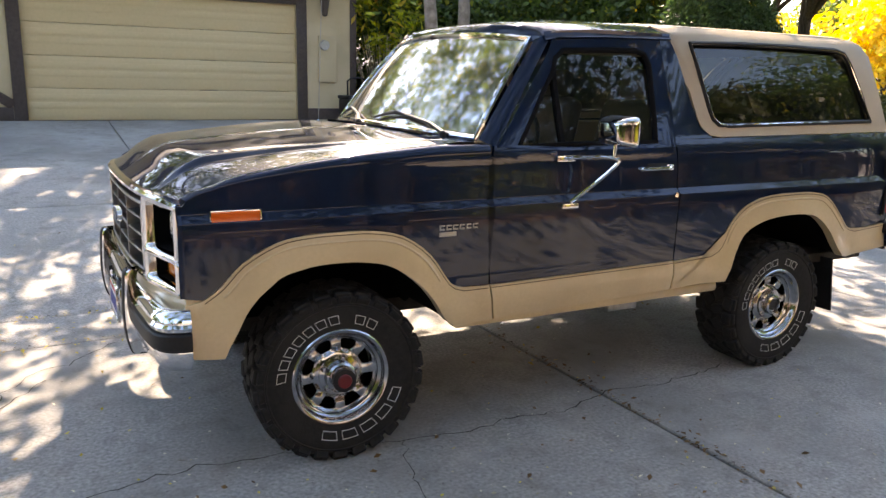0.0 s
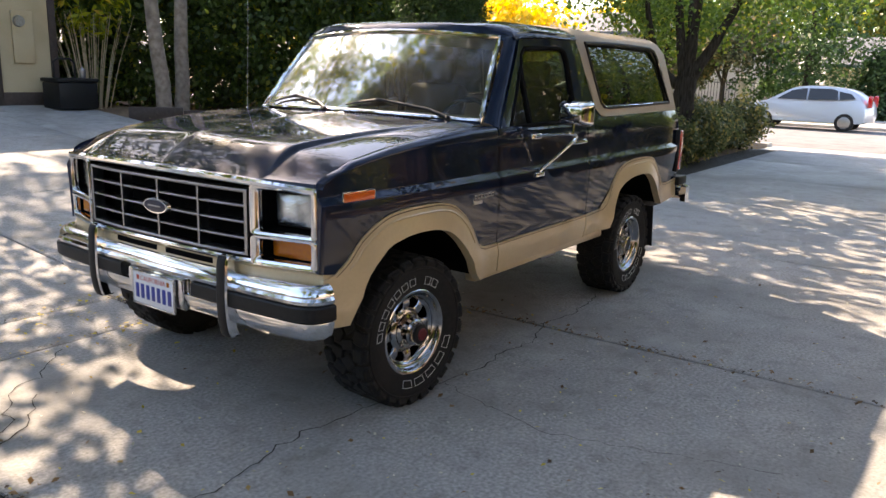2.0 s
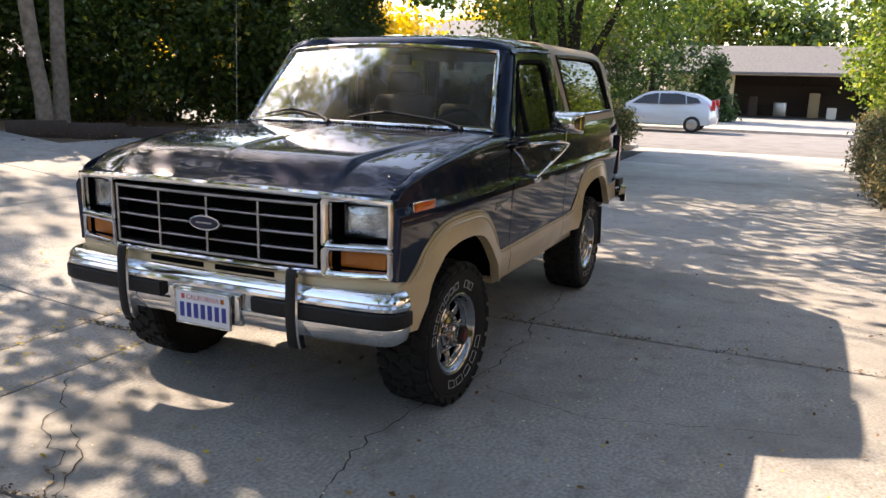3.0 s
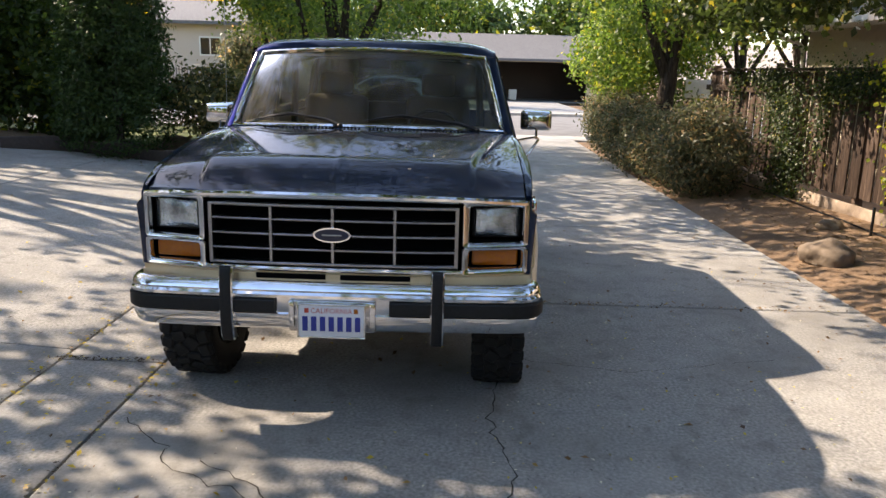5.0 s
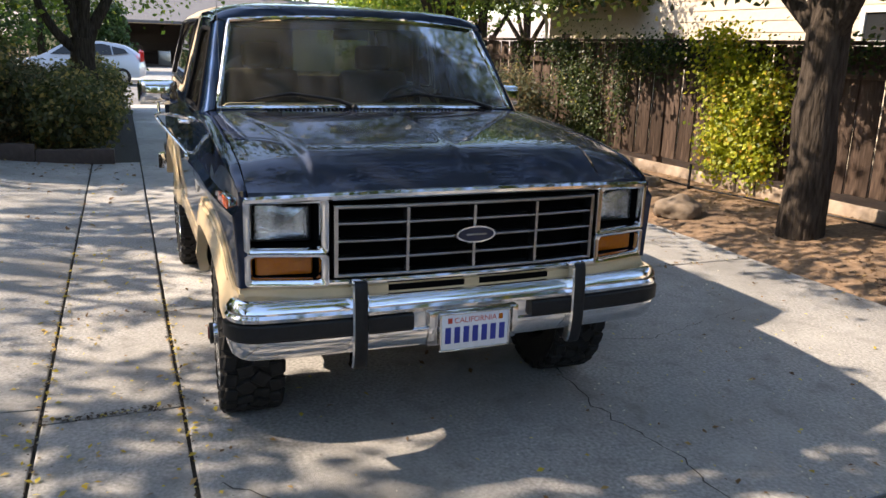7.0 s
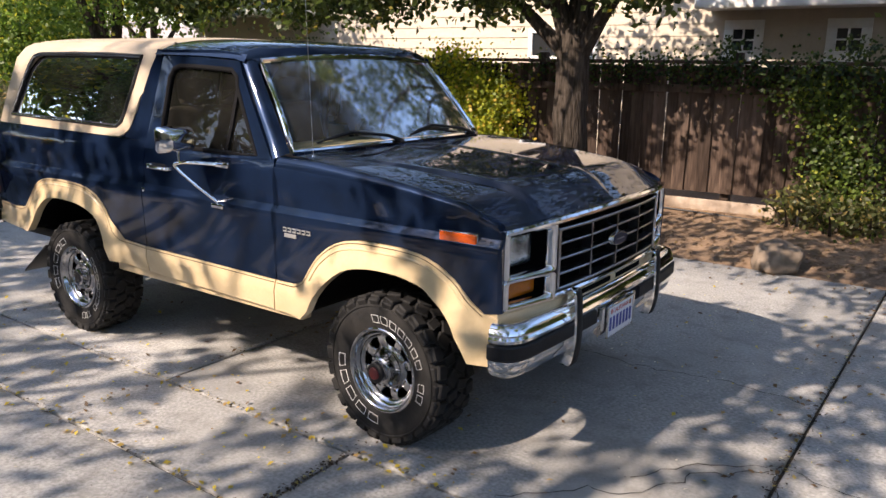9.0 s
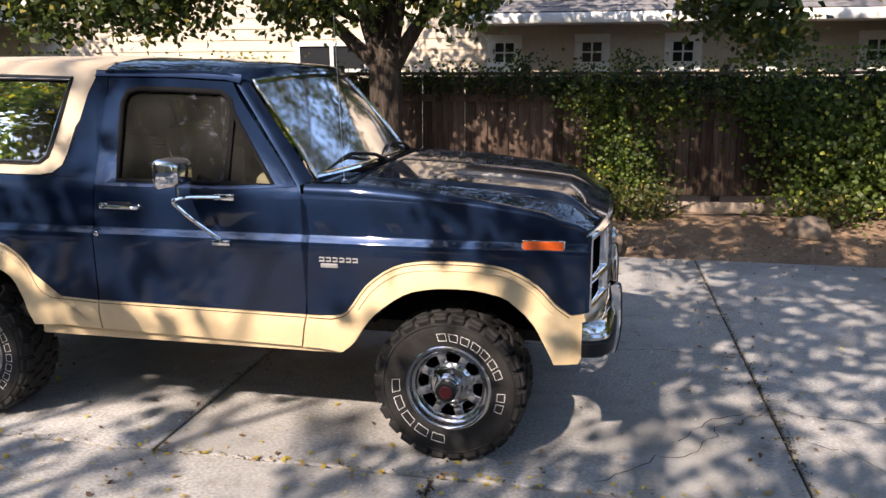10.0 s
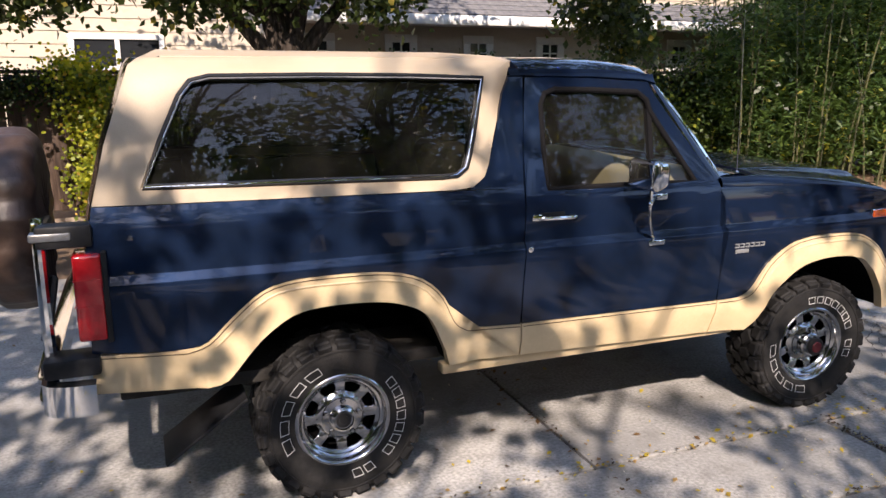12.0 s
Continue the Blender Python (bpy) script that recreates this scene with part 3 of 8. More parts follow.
# two slim trees by the garage
for bx, by, lean, h in ((6.4, 9.5, 0.15, 8.5), (5.72, 9.09, -0.45, 8.0)):
    z0 = rise(bx, by)
    tree("slim_tree", "slim tree with pale mottled trunk before a dark hedge", (bx, by, z0 - 0.05),
         (((0, 0, -0.1), (0.02, 0, 0.3), (lean * 0.4, 0, 2.2), (lean * 0.7, 0.05, 4.2), (lean, 0, h - 1.5)), 0.17, 0.07),
         [(((lean * 0.8, 0, 4.2), (lean + 0.8, -0.6, 5.2), (lean + 1.8, -1.4, 6.0)), 0.06, 0.015),
          (((lean * 0.8, 0, 4.6), (lean - 0.9, -0.8, 5.6), (lean - 2.0, -1.8, 6.2)), 0.06, 0.015)],
         [((lean + 0.6, -1.2, 6.4), (2.2, 2.2, 1.3)), ((lean - 1.2, -1.6, 6.8), (2.0, 2.2, 1.2))],
         5, 22, 0.16, 0.11, LEAF_TREE, PALEBARK, "slim trees by the garage")
slim = [o for o in scene.objects if o.name.startswith("slim_tree")][0]
for px, py in ((3.9, 5.6), (5.5, 5.9), (6.7, 7.0), (4.7, 7.4), (7.6, 5.5), (6.2, 4.5)):
    part("limb", limb_mesh([(((0.1, 0, 3.6), ((px - 6.4) * 0.4, (py - 9.5) * 0.4, 4.3), (px - 6.4, py - 9.5, 4.4)), 0.05, 0.012)], 7), PALEBARK, slim)
crown("spread_crown", [((px - 6.4, py - 9.5, 4.4 + 0.25 * math.sin(4 * px)), (1.35, 1.2, 0.45)) for px, py in ((3.9, 5.6), (5.5, 5.9), (6.7, 7.0), (4.7, 7.4), (7.6, 5.5), (6.2, 4.5))], 150, 9, 0.13, 0.105, LEAF_TREE, slim, 1.5, 0.1)


def shrub(name, label, base, blobs, clumps, each, spread, size, leaf, stems=5, height=0.8, long=1.5, category="shrub", shell=0.5, group=""):
    s = thing(name, label, category, group, at=pose(*base))
    for i in range(stems):
        a = i * math.tau / stems + 0.4
        k = 0.12 + 0.1 * (i % 3)
        part("stem", limb_mesh([(((0.04 * math.cos(a), 0.04 * math.sin(a), -0.08), (k * math.cos(a), k * math.sin(a), height * 0.5), (2 * k * math.cos(a), 2 * k * math.sin(a), height)), 0.022, 0.006)], 6), BARK, s)
    crown("leaves", blobs, clumps, each, spread, size, leaf, s, long, shell)
    return s


# cypress
cy = thing("cypress", "tall dense dark green columnar cypress", "tree", at=pose(8.3, 4.9, ground_height(8.3, 4.9)))
part("trunk", limb_mesh([(((0, 0, -0.1), (0, 0, 1.0), (0.02, 0, 4.5)), 0.1, 0.03)]), BARK, cy)
crown("foliage", [((0, 0, 0.6 + 0.55 * i), (0.92 - 0.05 * i, 0.92 - 0.05 * i, 0.7)) for i in range(9)], 1500, 26, 0.08, 0.03, LEAF_CYPRESS, cy, 2.8, 0.8)

# laurel hedge from the garage to the cypress
for i, (hx, hy, hh) in enumerate(((5.9, 12.0, 3.6), (7.0, 11.3, 3.3), (7.9, 10.2, 3.2), (8.6, 9.1, 3.4), (9.3, 8.0, 3.1), (9.7, 6.8, 2.8), (9.4, 5.8, 2.5))):
    z0 = ground_height(hx, hy)
    shrub("laurel_bush", "tall dense dark green laurel bush of a hedge", (hx, hy, z0),
          [((0, 0, 0.5 + hh * 0.35), (0.95, 0.95, hh * 0.36)), ((0.1, 0, hh * 0.75), (0.8, 0.8, hh * 0.3)), ((0, 0, 0.55), (0.8, 0.8, 0.5))],
          460, 22, 0.13, 0.075, LEAF_DARK, 5, 1.4, 1.7, "hedge", 0.6, "laurel hedge bushes")
for hx, hy, hh in ((8.9, 3.5, 1.45), (10.8, 3.4, 1.4)):
    shrub("round_bush", "dark green rounded bush in a raised bed", (hx, hy, ground_height(hx, hy)),
          [((0, 0, hh * 0.62), (0.75, 0.75, hh * 0.38))], 150, 22, 0.11, 0.06, LEAF_SHRUB, 6, 0.9, 1.6, "shrub", 0.6, "bushes in the raised bed")
# low shrubs along the driveway
for i in range(7):
    hx = 8.9 + 1.25 * i
    hh = 1.0 + 0.15 * math.sin(i * 2.3)
    shrub("low_shrub", "olive green low shrub edging the driveway", (hx, 2.0 + 0.15 * math.sin(i * 1.7), ground_height(hx, 2.0)),
          [((0, 0, hh * 0.52), (0.75, 0.62, hh * 0.5))], 210, 22, 0.09, 0.05, LEAF_SHRUB, 5, 0.6, 1.6, "shrub", 0.55, "low shrubs along the driveway")
# grey-green shrubs before the fence
for hx, hy, hh, r in ((9.5, 2.7, 1.15, 0.65), (7.2, -4.15, 1.35, 0.78), (8.3, -4.05, 1.15, 0.7), (9.5, -4.0, 1.1, 0.7), (10.8, -3.95, 1.25, 0.8), (12.2, -4.05, 1.3, 0.85), (13.6, -4.2, 1.35, 0.85), (15.0, -4.3, 1.4, 0.85)):
    shrub("grey_shrub", "dry grey-green loose shrub beside the driveway", (hx, hy, ground_height(hx, hy)),
          [((0, 0, hh * 0.5), (r, r * 0.85, hh * 0.52))], 420, 20, 0.09, 0.03, LEAF_GREY, 7, 0.6, 2.6, "shrub", 0.35, "grey shrubs by the fence")

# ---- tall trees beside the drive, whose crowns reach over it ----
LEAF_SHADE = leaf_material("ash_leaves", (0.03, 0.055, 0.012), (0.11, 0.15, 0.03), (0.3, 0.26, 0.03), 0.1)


def shade_tree(base, height, blobs, clumps, each=20, spread=0.24, size=0.12, leaf=None):
    # many small leafy twigs rather than few large tufts
    clumps, each, spread, size = int(clumps * 2.5), max(6, int(each * 0.4)), 0.05 + spread * 0.36, size * 0.95
    limbs = []
    for c, r in blobs:
        c = Vector(c)
        limbs.append((((0, 0, height * 0.45), tuple(c * 0.45 + Vector((0, 0, height * 0.33))), tuple(c)), 0.09, 0.02))
    tree("shade_tree", "tall leafy shade tree beside the driveway", base,
         (((0, 0, -0.2), (0.03, 0, 1.5), (0, 0.05, height * 0.5), (0.05, 0, height * 0.85)), 0.24, 0.09),
         limbs, blobs, clumps, each, spread, size, leaf or LEAF_SHADE, BARK, "shade trees", 1.5, 0.2)


def spread_tree(base, height, places, level, clumps):
    """A broad low tree whose flat crowns of small leafy twigs reach over the drive."""
    blobs = [((x - base[0], y - base[1], level - base[2] + 0.35 * math.sin(3.1 * x + y)), (1.45, 1.25, 0.45)) for x, y in places]
    limbs = [(((0, 0, height * 0.5), (c[0] * 0.4, c[1] * 0.4, height * 0.78), (c[0] * 0.8, c[1] * 0.8, c[2] - 0.15), c), 0.08, 0.015) for c, r in blobs]
    tree("shade_tree", "broad leafy shade tree reaching over the driveway", base,
         (((0, 0, -0.2), (0.03, 0, 1.0), (0, 0.05, height * 0.5), (0.05, 0, height * 0.8)), 0.22, 0.10),
         limbs, blobs, clumps, 9, 0.13, 0.105, LEAF_SHADE, BARK, "shade trees", 1.5, 0.1)


# behind the hedge and the garage
shade_tree((7.6, 13.2, 0.7), 8.5, [((-1.5, -2.4, 7.2), (2.2, 1.8, 0.6)), ((1.6, -2.0, 7.4), (2.0, 1.8, 0.8)), ((0.2, -4.6, 6.6), (2.0, 1.5, 0.6)), ((3.4, -3.6, 7.0), (1.8, 1.6, 0.7))], 11, 32, 0.13)
# beside the drive, behind the walk
spread_tree((-7.5, 7.4, 0.45), 5.6, [(-4.6, 7.4), (-3.6, 5.6), (-5.4, 5.4), (-2.4, 4.2), (-0.8, 3.2), (0.6, 3.9), (-1.9, 2.3), (-4.2, 3.6), (-6.2, 7.0), (0.0, 1.7), (-0.5, 1.5), (-0.4, 2.6), (0.2, 3.6), (0.4, 1.2)], 4.8, 760)
shade_tree((-8.6, -1.0, 0.0), 8.0, [((2.4, 0.6, 6.4), (2.2, 1.8, 0.8)), ((0.4, 0.2, 7.4), (2.4, 2.2, 0.9)), ((1.2, -3.0, 5.8), (2.0, 1.8, 0.9))], 230)
spread_tree((-3.4, 9.0, 0.62), 5.8, [(-2.5, 7.5), (-0.7, 6.8), (1.0, 8.1), (0.6, 9.6), (-0.4, 10.2), (1.3, 10.6), (-1.8, 9.6), (0.5, 5.3), (1.0, 6.5), (-1.2, 5.6), (2.0, 7.5)], 4.9, 525)
# high trees behind the garage, whose shade falls on the drive
for tx, ty, leafy in ((-2.5, 15.5, 26), (3.0, 16.0, 26), (8.5, 15.8, 26)):
    shade_tree((tx, ty, 0.85), 12.5, [((1.0, -2.0, 10.0), (2.4, 2.0, 1.1)), ((3.2, -3.6, 10.6), (2.0, 1.8, 0.8)), ((-1.8, -3.6, 9.4), (2.0, 2.0, 0.8)), ((1.2, -5.0, 10.8), (2.2, 1.8, 0.8)), ((-0.6, 0.2, 11.0), (2.4, 2.0, 1.1)), ((-2.6, -6.0, 10.2), (1.8, 1.5, 0.7)), ((1.4, 2.6, 10.2), (2.2, 1.8, 0.9)), ((-1.6, 4.0, 9.6), (2.2, 1.8, 0.9)), ((1.0, -6.8, 11.0), (1.6, 1.2, 0.6)), ((-1.5, -7.2, 11.0), (1.6, 1.2, 0.6)), ((-1.6, -8.0, 10.2), (1.7, 1.1, 0.6)), ((-0.4, -8.2, 10.4), (1.5, 1.1, 0.6))], leafy, 40, 0.15, 0.13)
shade_tree((4.5, 20.0, 0.85), 11.5, [((0.0, -4.2, 9.6), (1.8, 1.2, 0.6)), ((2.3, -3.4, 9.6), (1.8, 1.2, 0.6)), ((-1.3, -2.8, 9.3), (1.6, 1.2, 0.6))], 46, 40, 0.15, 0.13)
spread_tree((11.6, 7.4, 0.2), 6.2, [(9.4, 5.6), (11.8, 5.2), (9.2, 4.0), (13.4, 5.4), (10.4, 7.2), (8.6, 1.6), (10.2, 1.0), (7.0, 1.2), (11.8, 0.6), (7.5, 4.5), (6.3, 3.3)], 5.0, 960)
spread_tree((15.6, 9.0, 0.2), 6.0, [(13.2, 5.6), (14.4, 3.8), (12.6, 6.8), (15.0, 6.2)], 5.0, 380)
# thick trees that close the view over the garage
for tx in (-9.0, -5.0, -1.0, 3.0, 7.0):
    shade_tree((tx, 18.5, 0.85), 8.0, [((0.0, 0.0, 3.8), (2.3, 1.7, 2.0)), ((0.5, 0.3, 6.6), (2.1, 1.6, 1.7))], 260, 22, 0.3, 0.17)
# tall trees beyond the hedge
for tx, ty, th in ((14.5, 10.8, 11.5), (12.5, 14.0, 11.0), (17.6, 10.6, 12.0), (9.0, 19.0, 10.0)):
    shade_tree((tx, ty, 0.2), th, [((1.2, 0.4, th * 0.62), (2.3, 2.2, th * 0.17)), ((-1.3, -0.6, th * 0.66), (2.2, 2.2, th * 0.18)), ((0.0, 1.2, th * 0.82), (2.2, 2.2, th * 0.18)), ((0.3, -1.6, th * 0.8), (2.0, 2.0, th * 0.16))], 330, 20, 0.3, 0.17, LEAF_BRIGHT)
# lower limbs of a tree beyond the cypress
shade_tree((17.9, 12.4, 0.2), 7.0, [((-1.9, -5.0, 4.7), (2.0, 1.7, 1.2)), ((-3.3, -6.3, 5.1), (1.8, 1.5, 1.3)), ((0.4, -4.4, 4.7), (1.9, 1.6, 1.2)), ((-4.4, -4.6, 5.2), (1.6, 1.5, 1.2))], 230, 20, 0.28, 0.15, LEAF_DARK)
# unseen screen of bushes behind the walk, added to darken the car's reflections
for i, (sx, sy, sh) in enumerate(((-13.5, -4.5, 4.2), (-14.0, -1.5, 4.8), (-13.8, 1.8, 4.4), (-14.2, 5.0, 5.0), (-13.0, 8.0, 4.4), (-11.0, 10.5, 4.0))):
    shrub("reflection_bush", "unseen tall green bush added for the car to reflect", (sx, sy, ground_height(sx, sy)),
          [((0, 0, sh * 0.42), (1.7, 1.7, sh * 0.42)), ((0.2, 0.2, sh * 0.8), (1.3, 1.3, sh * 0.3))], 260, 22, 0.2, 0.13, LEAF_DARK, 5, 1.6, 1.6, "hedge", 0.6, "bushes closing the drive")

# ---- ivy on the fence ----
def ivy(label, spots, n, size, mat, cap=0.0, stems=()):
    """Leaves that hang on the fence: spots of (x, z, rx, rz, depth)."""
    tot = sum(s[2] * s[3] for s in spots)
    pts, nrm = [], []
    for x, z, rx, rz, dep in spots:
        k = int(n * rx * rz / tot)
        a = rng.normal(size=(k, 2)) * 0.5
        px = x + a[:, 0] * rx
        pz = np.clip(z + a[:, 1] * rz, 0.12, 2.15)
        py = -5.04 - 0.057 * (9.95 - px) + 0.06 + np.abs(rng.normal(size=k)) * dep
        pts.append(np.stack([px, py, pz], 1))
        nrm.append(np.stack([rng.normal(size=k) * 0.5, 0.8 + 0 * px, 0.35 + rng.normal(size=k) * 0.5], 1))
    t = thing("ivy", label, "climbing plant", "ivy on the fence", at=pose(0, 0, 0))
    o = new("leaves", leaf_mesh("leaves", np.concatenate(pts), np.concatenate(nrm), size, mat, 1.15))
    o.parent = t
    for x, z0, z1 in stems:
        y = fence_y(x) + 0.07
        part("stem", limb_mesh([(((x, y + 0.03, z0), (x + 0.05, y, (z0 + z1) / 2), (x - 0.04, y - 0.01, z1)), 0.014, 0.005)], 6), BARK, t)

# ---- garage and own house ----
STUCCO = material("cream_stucco", (0.50, 0.40, 0.25), 0.9, spread=(0.56, 0.45, 0.29), scale=60.0, bump=0.4, bump_scale=180.0, stain=(0.45, 0.36, 0.22))
DOORPAINT = material("cream_garage_door", (0.56, 0.43, 0.245), 0.6, spread=(0.6, 0.46, 0.265), scale=20.0, bump=0.1)
DARKWOOD = material("dark_brown_trim", (0.045, 0.03, 0.026), 0.7, spread=(0.07, 0.05, 0.042), scale=25.0, bump=0.3)
GX0, GX1, GY, GZ = -8.0, 4.8, 10.9, 0.8
DX0, DX1, DTOP = -1.0, 3.62, 2.14


def structure(name, bm, mat, label, category, parent=None):
    return tagged(part(name, bm, mat, parent), label, category, kind="structure")


def build_garage():
    bm = bmesh.new()
    add_box(bm, (GX0, GY, GZ - 0.9), (DX0, GY + 0.2, GZ + 2.9))
    add_box(bm, (DX1, GY, GZ - 0.9), (GX1, GY + 0.2, GZ + 2.9))
    add_box(bm, (DX0, GY, GZ + DTOP), (DX1, GY + 0.2, GZ + 2.9))
    add_box(bm, (GX1 - 0.2, GY + 0.2, GZ - 0.9), (GX1, GY + 7, GZ + 2.9))
    add_box(bm, (GX0, GY + 7.003, GZ - 0.9), (GX1, GY + 7.2, GZ + 2.9))
    add_box(bm, (GX0, GY + 0.203, GZ - 0.9), (GX0 + 0.2, GY + 7, GZ + 2.9))
    structure("wall_garage", bm, STUCCO, "cream stucco garage wall", "wall")
    bm = bmesh.new()
    for a, b, c, d in ((DX0 - 0.2, DX0 + 0.0, GZ - 0.05, GZ + DTOP + 0.16), (DX1, DX1 + 0.2, GZ - 0.05, GZ + DTOP + 0.16), (GX1 - 0.1, GX1 + 0.03, GZ - 0.1, GZ + 2.85)):
        add_box(bm, (a, GY - 0.035, c), (b, GY - 0.002, d), 0.004)
    add_box(bm, (DX0 + 0.003, GY - 0.035, GZ + DTOP), (DX1 - 0.003, GY - 0.002, GZ + DTOP + 0.16), 0.004)
    add_box(bm, (DX1 + 0.203, GY - 0.035, GZ - 0.05), (GX1 - 0.103, GY - 0.002, GZ + 0.22), 0.004)
    add_box(bm, (GX0, GY - 0.035, GZ - 0.05), (DX0 - 0.203, GY - 0.002, GZ + 0.22), 0.004)
    add_box(bm, (-2.4, -0.035, -0.08), (0, -0.004, 0.08), 0.004, pose(DX0 - 0.2, GY, GZ + 0.25) @ pose(0, 0, 0, 0, 35, 0))
    structure("trim_garage", bm, DARKWOOD, "dark brown timber trim on the garage", "trim")
    door = tagged(new("garage_door"), "closed cream sectional garage door", "garage door", kind="structure")
    door.matrix_basis = pose(0, GY + 0.06, GZ)
    for i in range(4):
        h = DTOP / 4
        bm = bmesh.new()
        add_box(bm, (DX0 + 0.004, 0, i * h + 0.004), (DX1 - 0.004, 0.05, (i + 1) * h - 0.004), 0.006)
        for k in (0.36, 0.62):
            add_box(bm, (DX0 + 0.02, -0.006, i * h + h * k), (DX1 - 0.02, 0.001, i * h + h * (k + 0.2)), 0.004)
        part("door_panel", bm, DOORPAINT, door)
    # roof and eave
    bm = sheet([[(GX0 - 0.3, GY - 0.5, GZ + 2.75), (GX0 - 0.3, GY + 4.5, GZ + 4.4), (GX0 - 0.3, GY + 8, GZ + 3.3)], [(GX1 + 0.35, GY - 0.5, GZ + 2.75), (GX1 + 0.35, GY + 4.5, GZ + 4.4), (GX1 + 0.35, GY + 8, GZ + 3.3)]], (0, 0, -0.14))
    structure("roof_garage", bm, DARKWOOD, "brown garage roof with eaves", "roof")
    structure("wall_lamp", lathe(((0.02, 0.0), (0.055, 0.02), (0.09, 0.26), (0.1, 0.3), (0.03, 0.36)), 6, "z", (4.15, GY - 0.12, GZ + 1.95)), DARKWOOD, "dark hexagonal wall lantern on the garage", "wall lamp")
    # meter box with round meter
    m = thing("meter_box", "cream electricity meter panel on the garage wall", "meter box", at=pose(4.22, GY, GZ))
    part("panel", box((-0.17, -0.05, 0.72), (0.19, -0.002, 1.6), 0.01), STUCCO, m)
    part("meter", lathe(((0.09, -0.1), (0.095, -0.06), (0.1, -0.05)), 20, "y", (-0.06, 0, 1.42)), STEEL, m, "round grey glass meter")
    # dark bin beside the wall
    b = thing("storage_box", "dark grey plastic box with a hose frame beside the garage", "storage box", at=pose(4.72, GY - 0.55, rise(4.72, GY - 0.5)))
    part("body", box((-0.36, -0.28, 0.0), (0.36, 0.28, 0.46), 0.03), BLACK, b)
    part("lid", box((-0.38, -0.3, 0.462), (0.38, 0.3, 0.53), 0.025), BLACK, b)
    part("pipe_frame", tube(((-0.28, 0, 0.53), (-0.28, 0, 0.8), (-0.2, 0, 0.86), (0.02, 0, 0.86), (0.1, 0, 0.8), (0.1, 0, 0.53)), 0.018, 8), BLACK, b)
    part("bottle", lathe(((0.05, 0.0), (0.055, 0.02), (0.055, 0.14), (0.02, 0.18), (0.02, 0.2)), 14, "z", (0.24, 0, 0.531)), STEEL, b)


build_garage()

# ---- fence ----
FENCEWOOD = material("weathered_fence_boards", (0.042, 0.029, 0.023), 0.9, spread=(0.125, 0.086, 0.066), scale=26.0, bump=0.6, bump_scale=60.0, stain=(0.17, 0.125, 0.10), stain_scale=5.0, spec=0.15)
stretched(FENCEWOOD, (1.0, 1.0, 0.12))
vary(FENCEWOOD, 0.5, 1.25)
PALEWOOD = material("pale_base_board", (0.26, 0.20, 0.15), 0.85, spread=(0.40, 0.32, 0.25), scale=12.0, bump=0.5, stain=(0.15, 0.11, 0.08), stain_scale=2.5)


def fence_y(x):
    return -5.04 - 0.057 * (9.95 - x)


def build_fence():
    f = tagged(new("fence"), "weathered brown vertical board fence with ivy", "fence", kind="structure")
    x, i = 9.95, 0
    w = 0.145
    while x > -9.5:
        y = fence_y(x) + (0.020 if i % 2 else -0.010)
        g = ground_height(x, y)
        top = 1.83 + 0.012 * math.sin(i * 3.7)
        bm = box((-w / 2, -0.011, 0), (w / 2, 0.011, top - g - 0.2), 0.004)
        p = part("board", bm, FENCEWOOD, f)
        p.matrix_basis = pose(x - w / 2, y, g + 0.2, 0, 0.5 * math.sin(i * 5.1), 3.3)
        x -= w + 0.004 * math.sin(i * 2.9) - 0.006
        i += 1
    for k in range(9):
        px = 9.9 - 2.4 * k
        p = part("post", box((-0.05, -0.05, 0), (0.05, 0.05, 1.85), 0.008), FENCEWOOD, f)
        p.matrix_basis = pose(px, fence_y(px) - 0.075, ground_height(px, fence_y(px)) - 0.05)
    a, b = Vector((9.95, fence_y(9.95) + 0.055, 0)), Vector((-9.5, fence_y(-9.5) + 0.055, 0))
    mid, length, ang = (a + b) / 2, (b - a).length, math.degrees(math.atan2(a.y - b.y, a.x - b.x))
    for name, z0, z1, d0, d1, mat, label in (("cap_rail", 1.845, 1.885, -0.08, 0.06, FENCEWOOD, ""), ("rail", 1.52, 1.61, -0.012, 0.026, FENCEWOOD, ""), ("base_board", 0.14, 0.30, -0.01, 0.03, PALEWOOD, "pale bare base board")):
        p = part(name, box((-length / 2, d0, z0), (length / 2, d1, z1), 0.006), mat, f, label)
        p.matrix_basis = pose(mid.x, mid.y, 0, 0, 0, ang)


build_fence()

# ---- neighbour's house behind the fence ----
SIDING = material("beige_lap_siding", (0.47, 0.40, 0.31), 0.8, spread=(0.52, 0.45, 0.355), scale=14.0, bump=0.15)
WHITEPAINT = material("white_paint", (0.74, 0.73, 0.70), 0.6, spread=(0.68, 0.67, 0.64), scale=20.0)
SHINGLE = material("grey_shingles", (0.09, 0.09, 0.095), 0.9, spread=(0.17, 0.165, 0.165), scale=12.0, bump=0.6)
DARKROOM = material("dark_window", (0.02, 0.022, 0.025), 0.1)
HY = -7.67


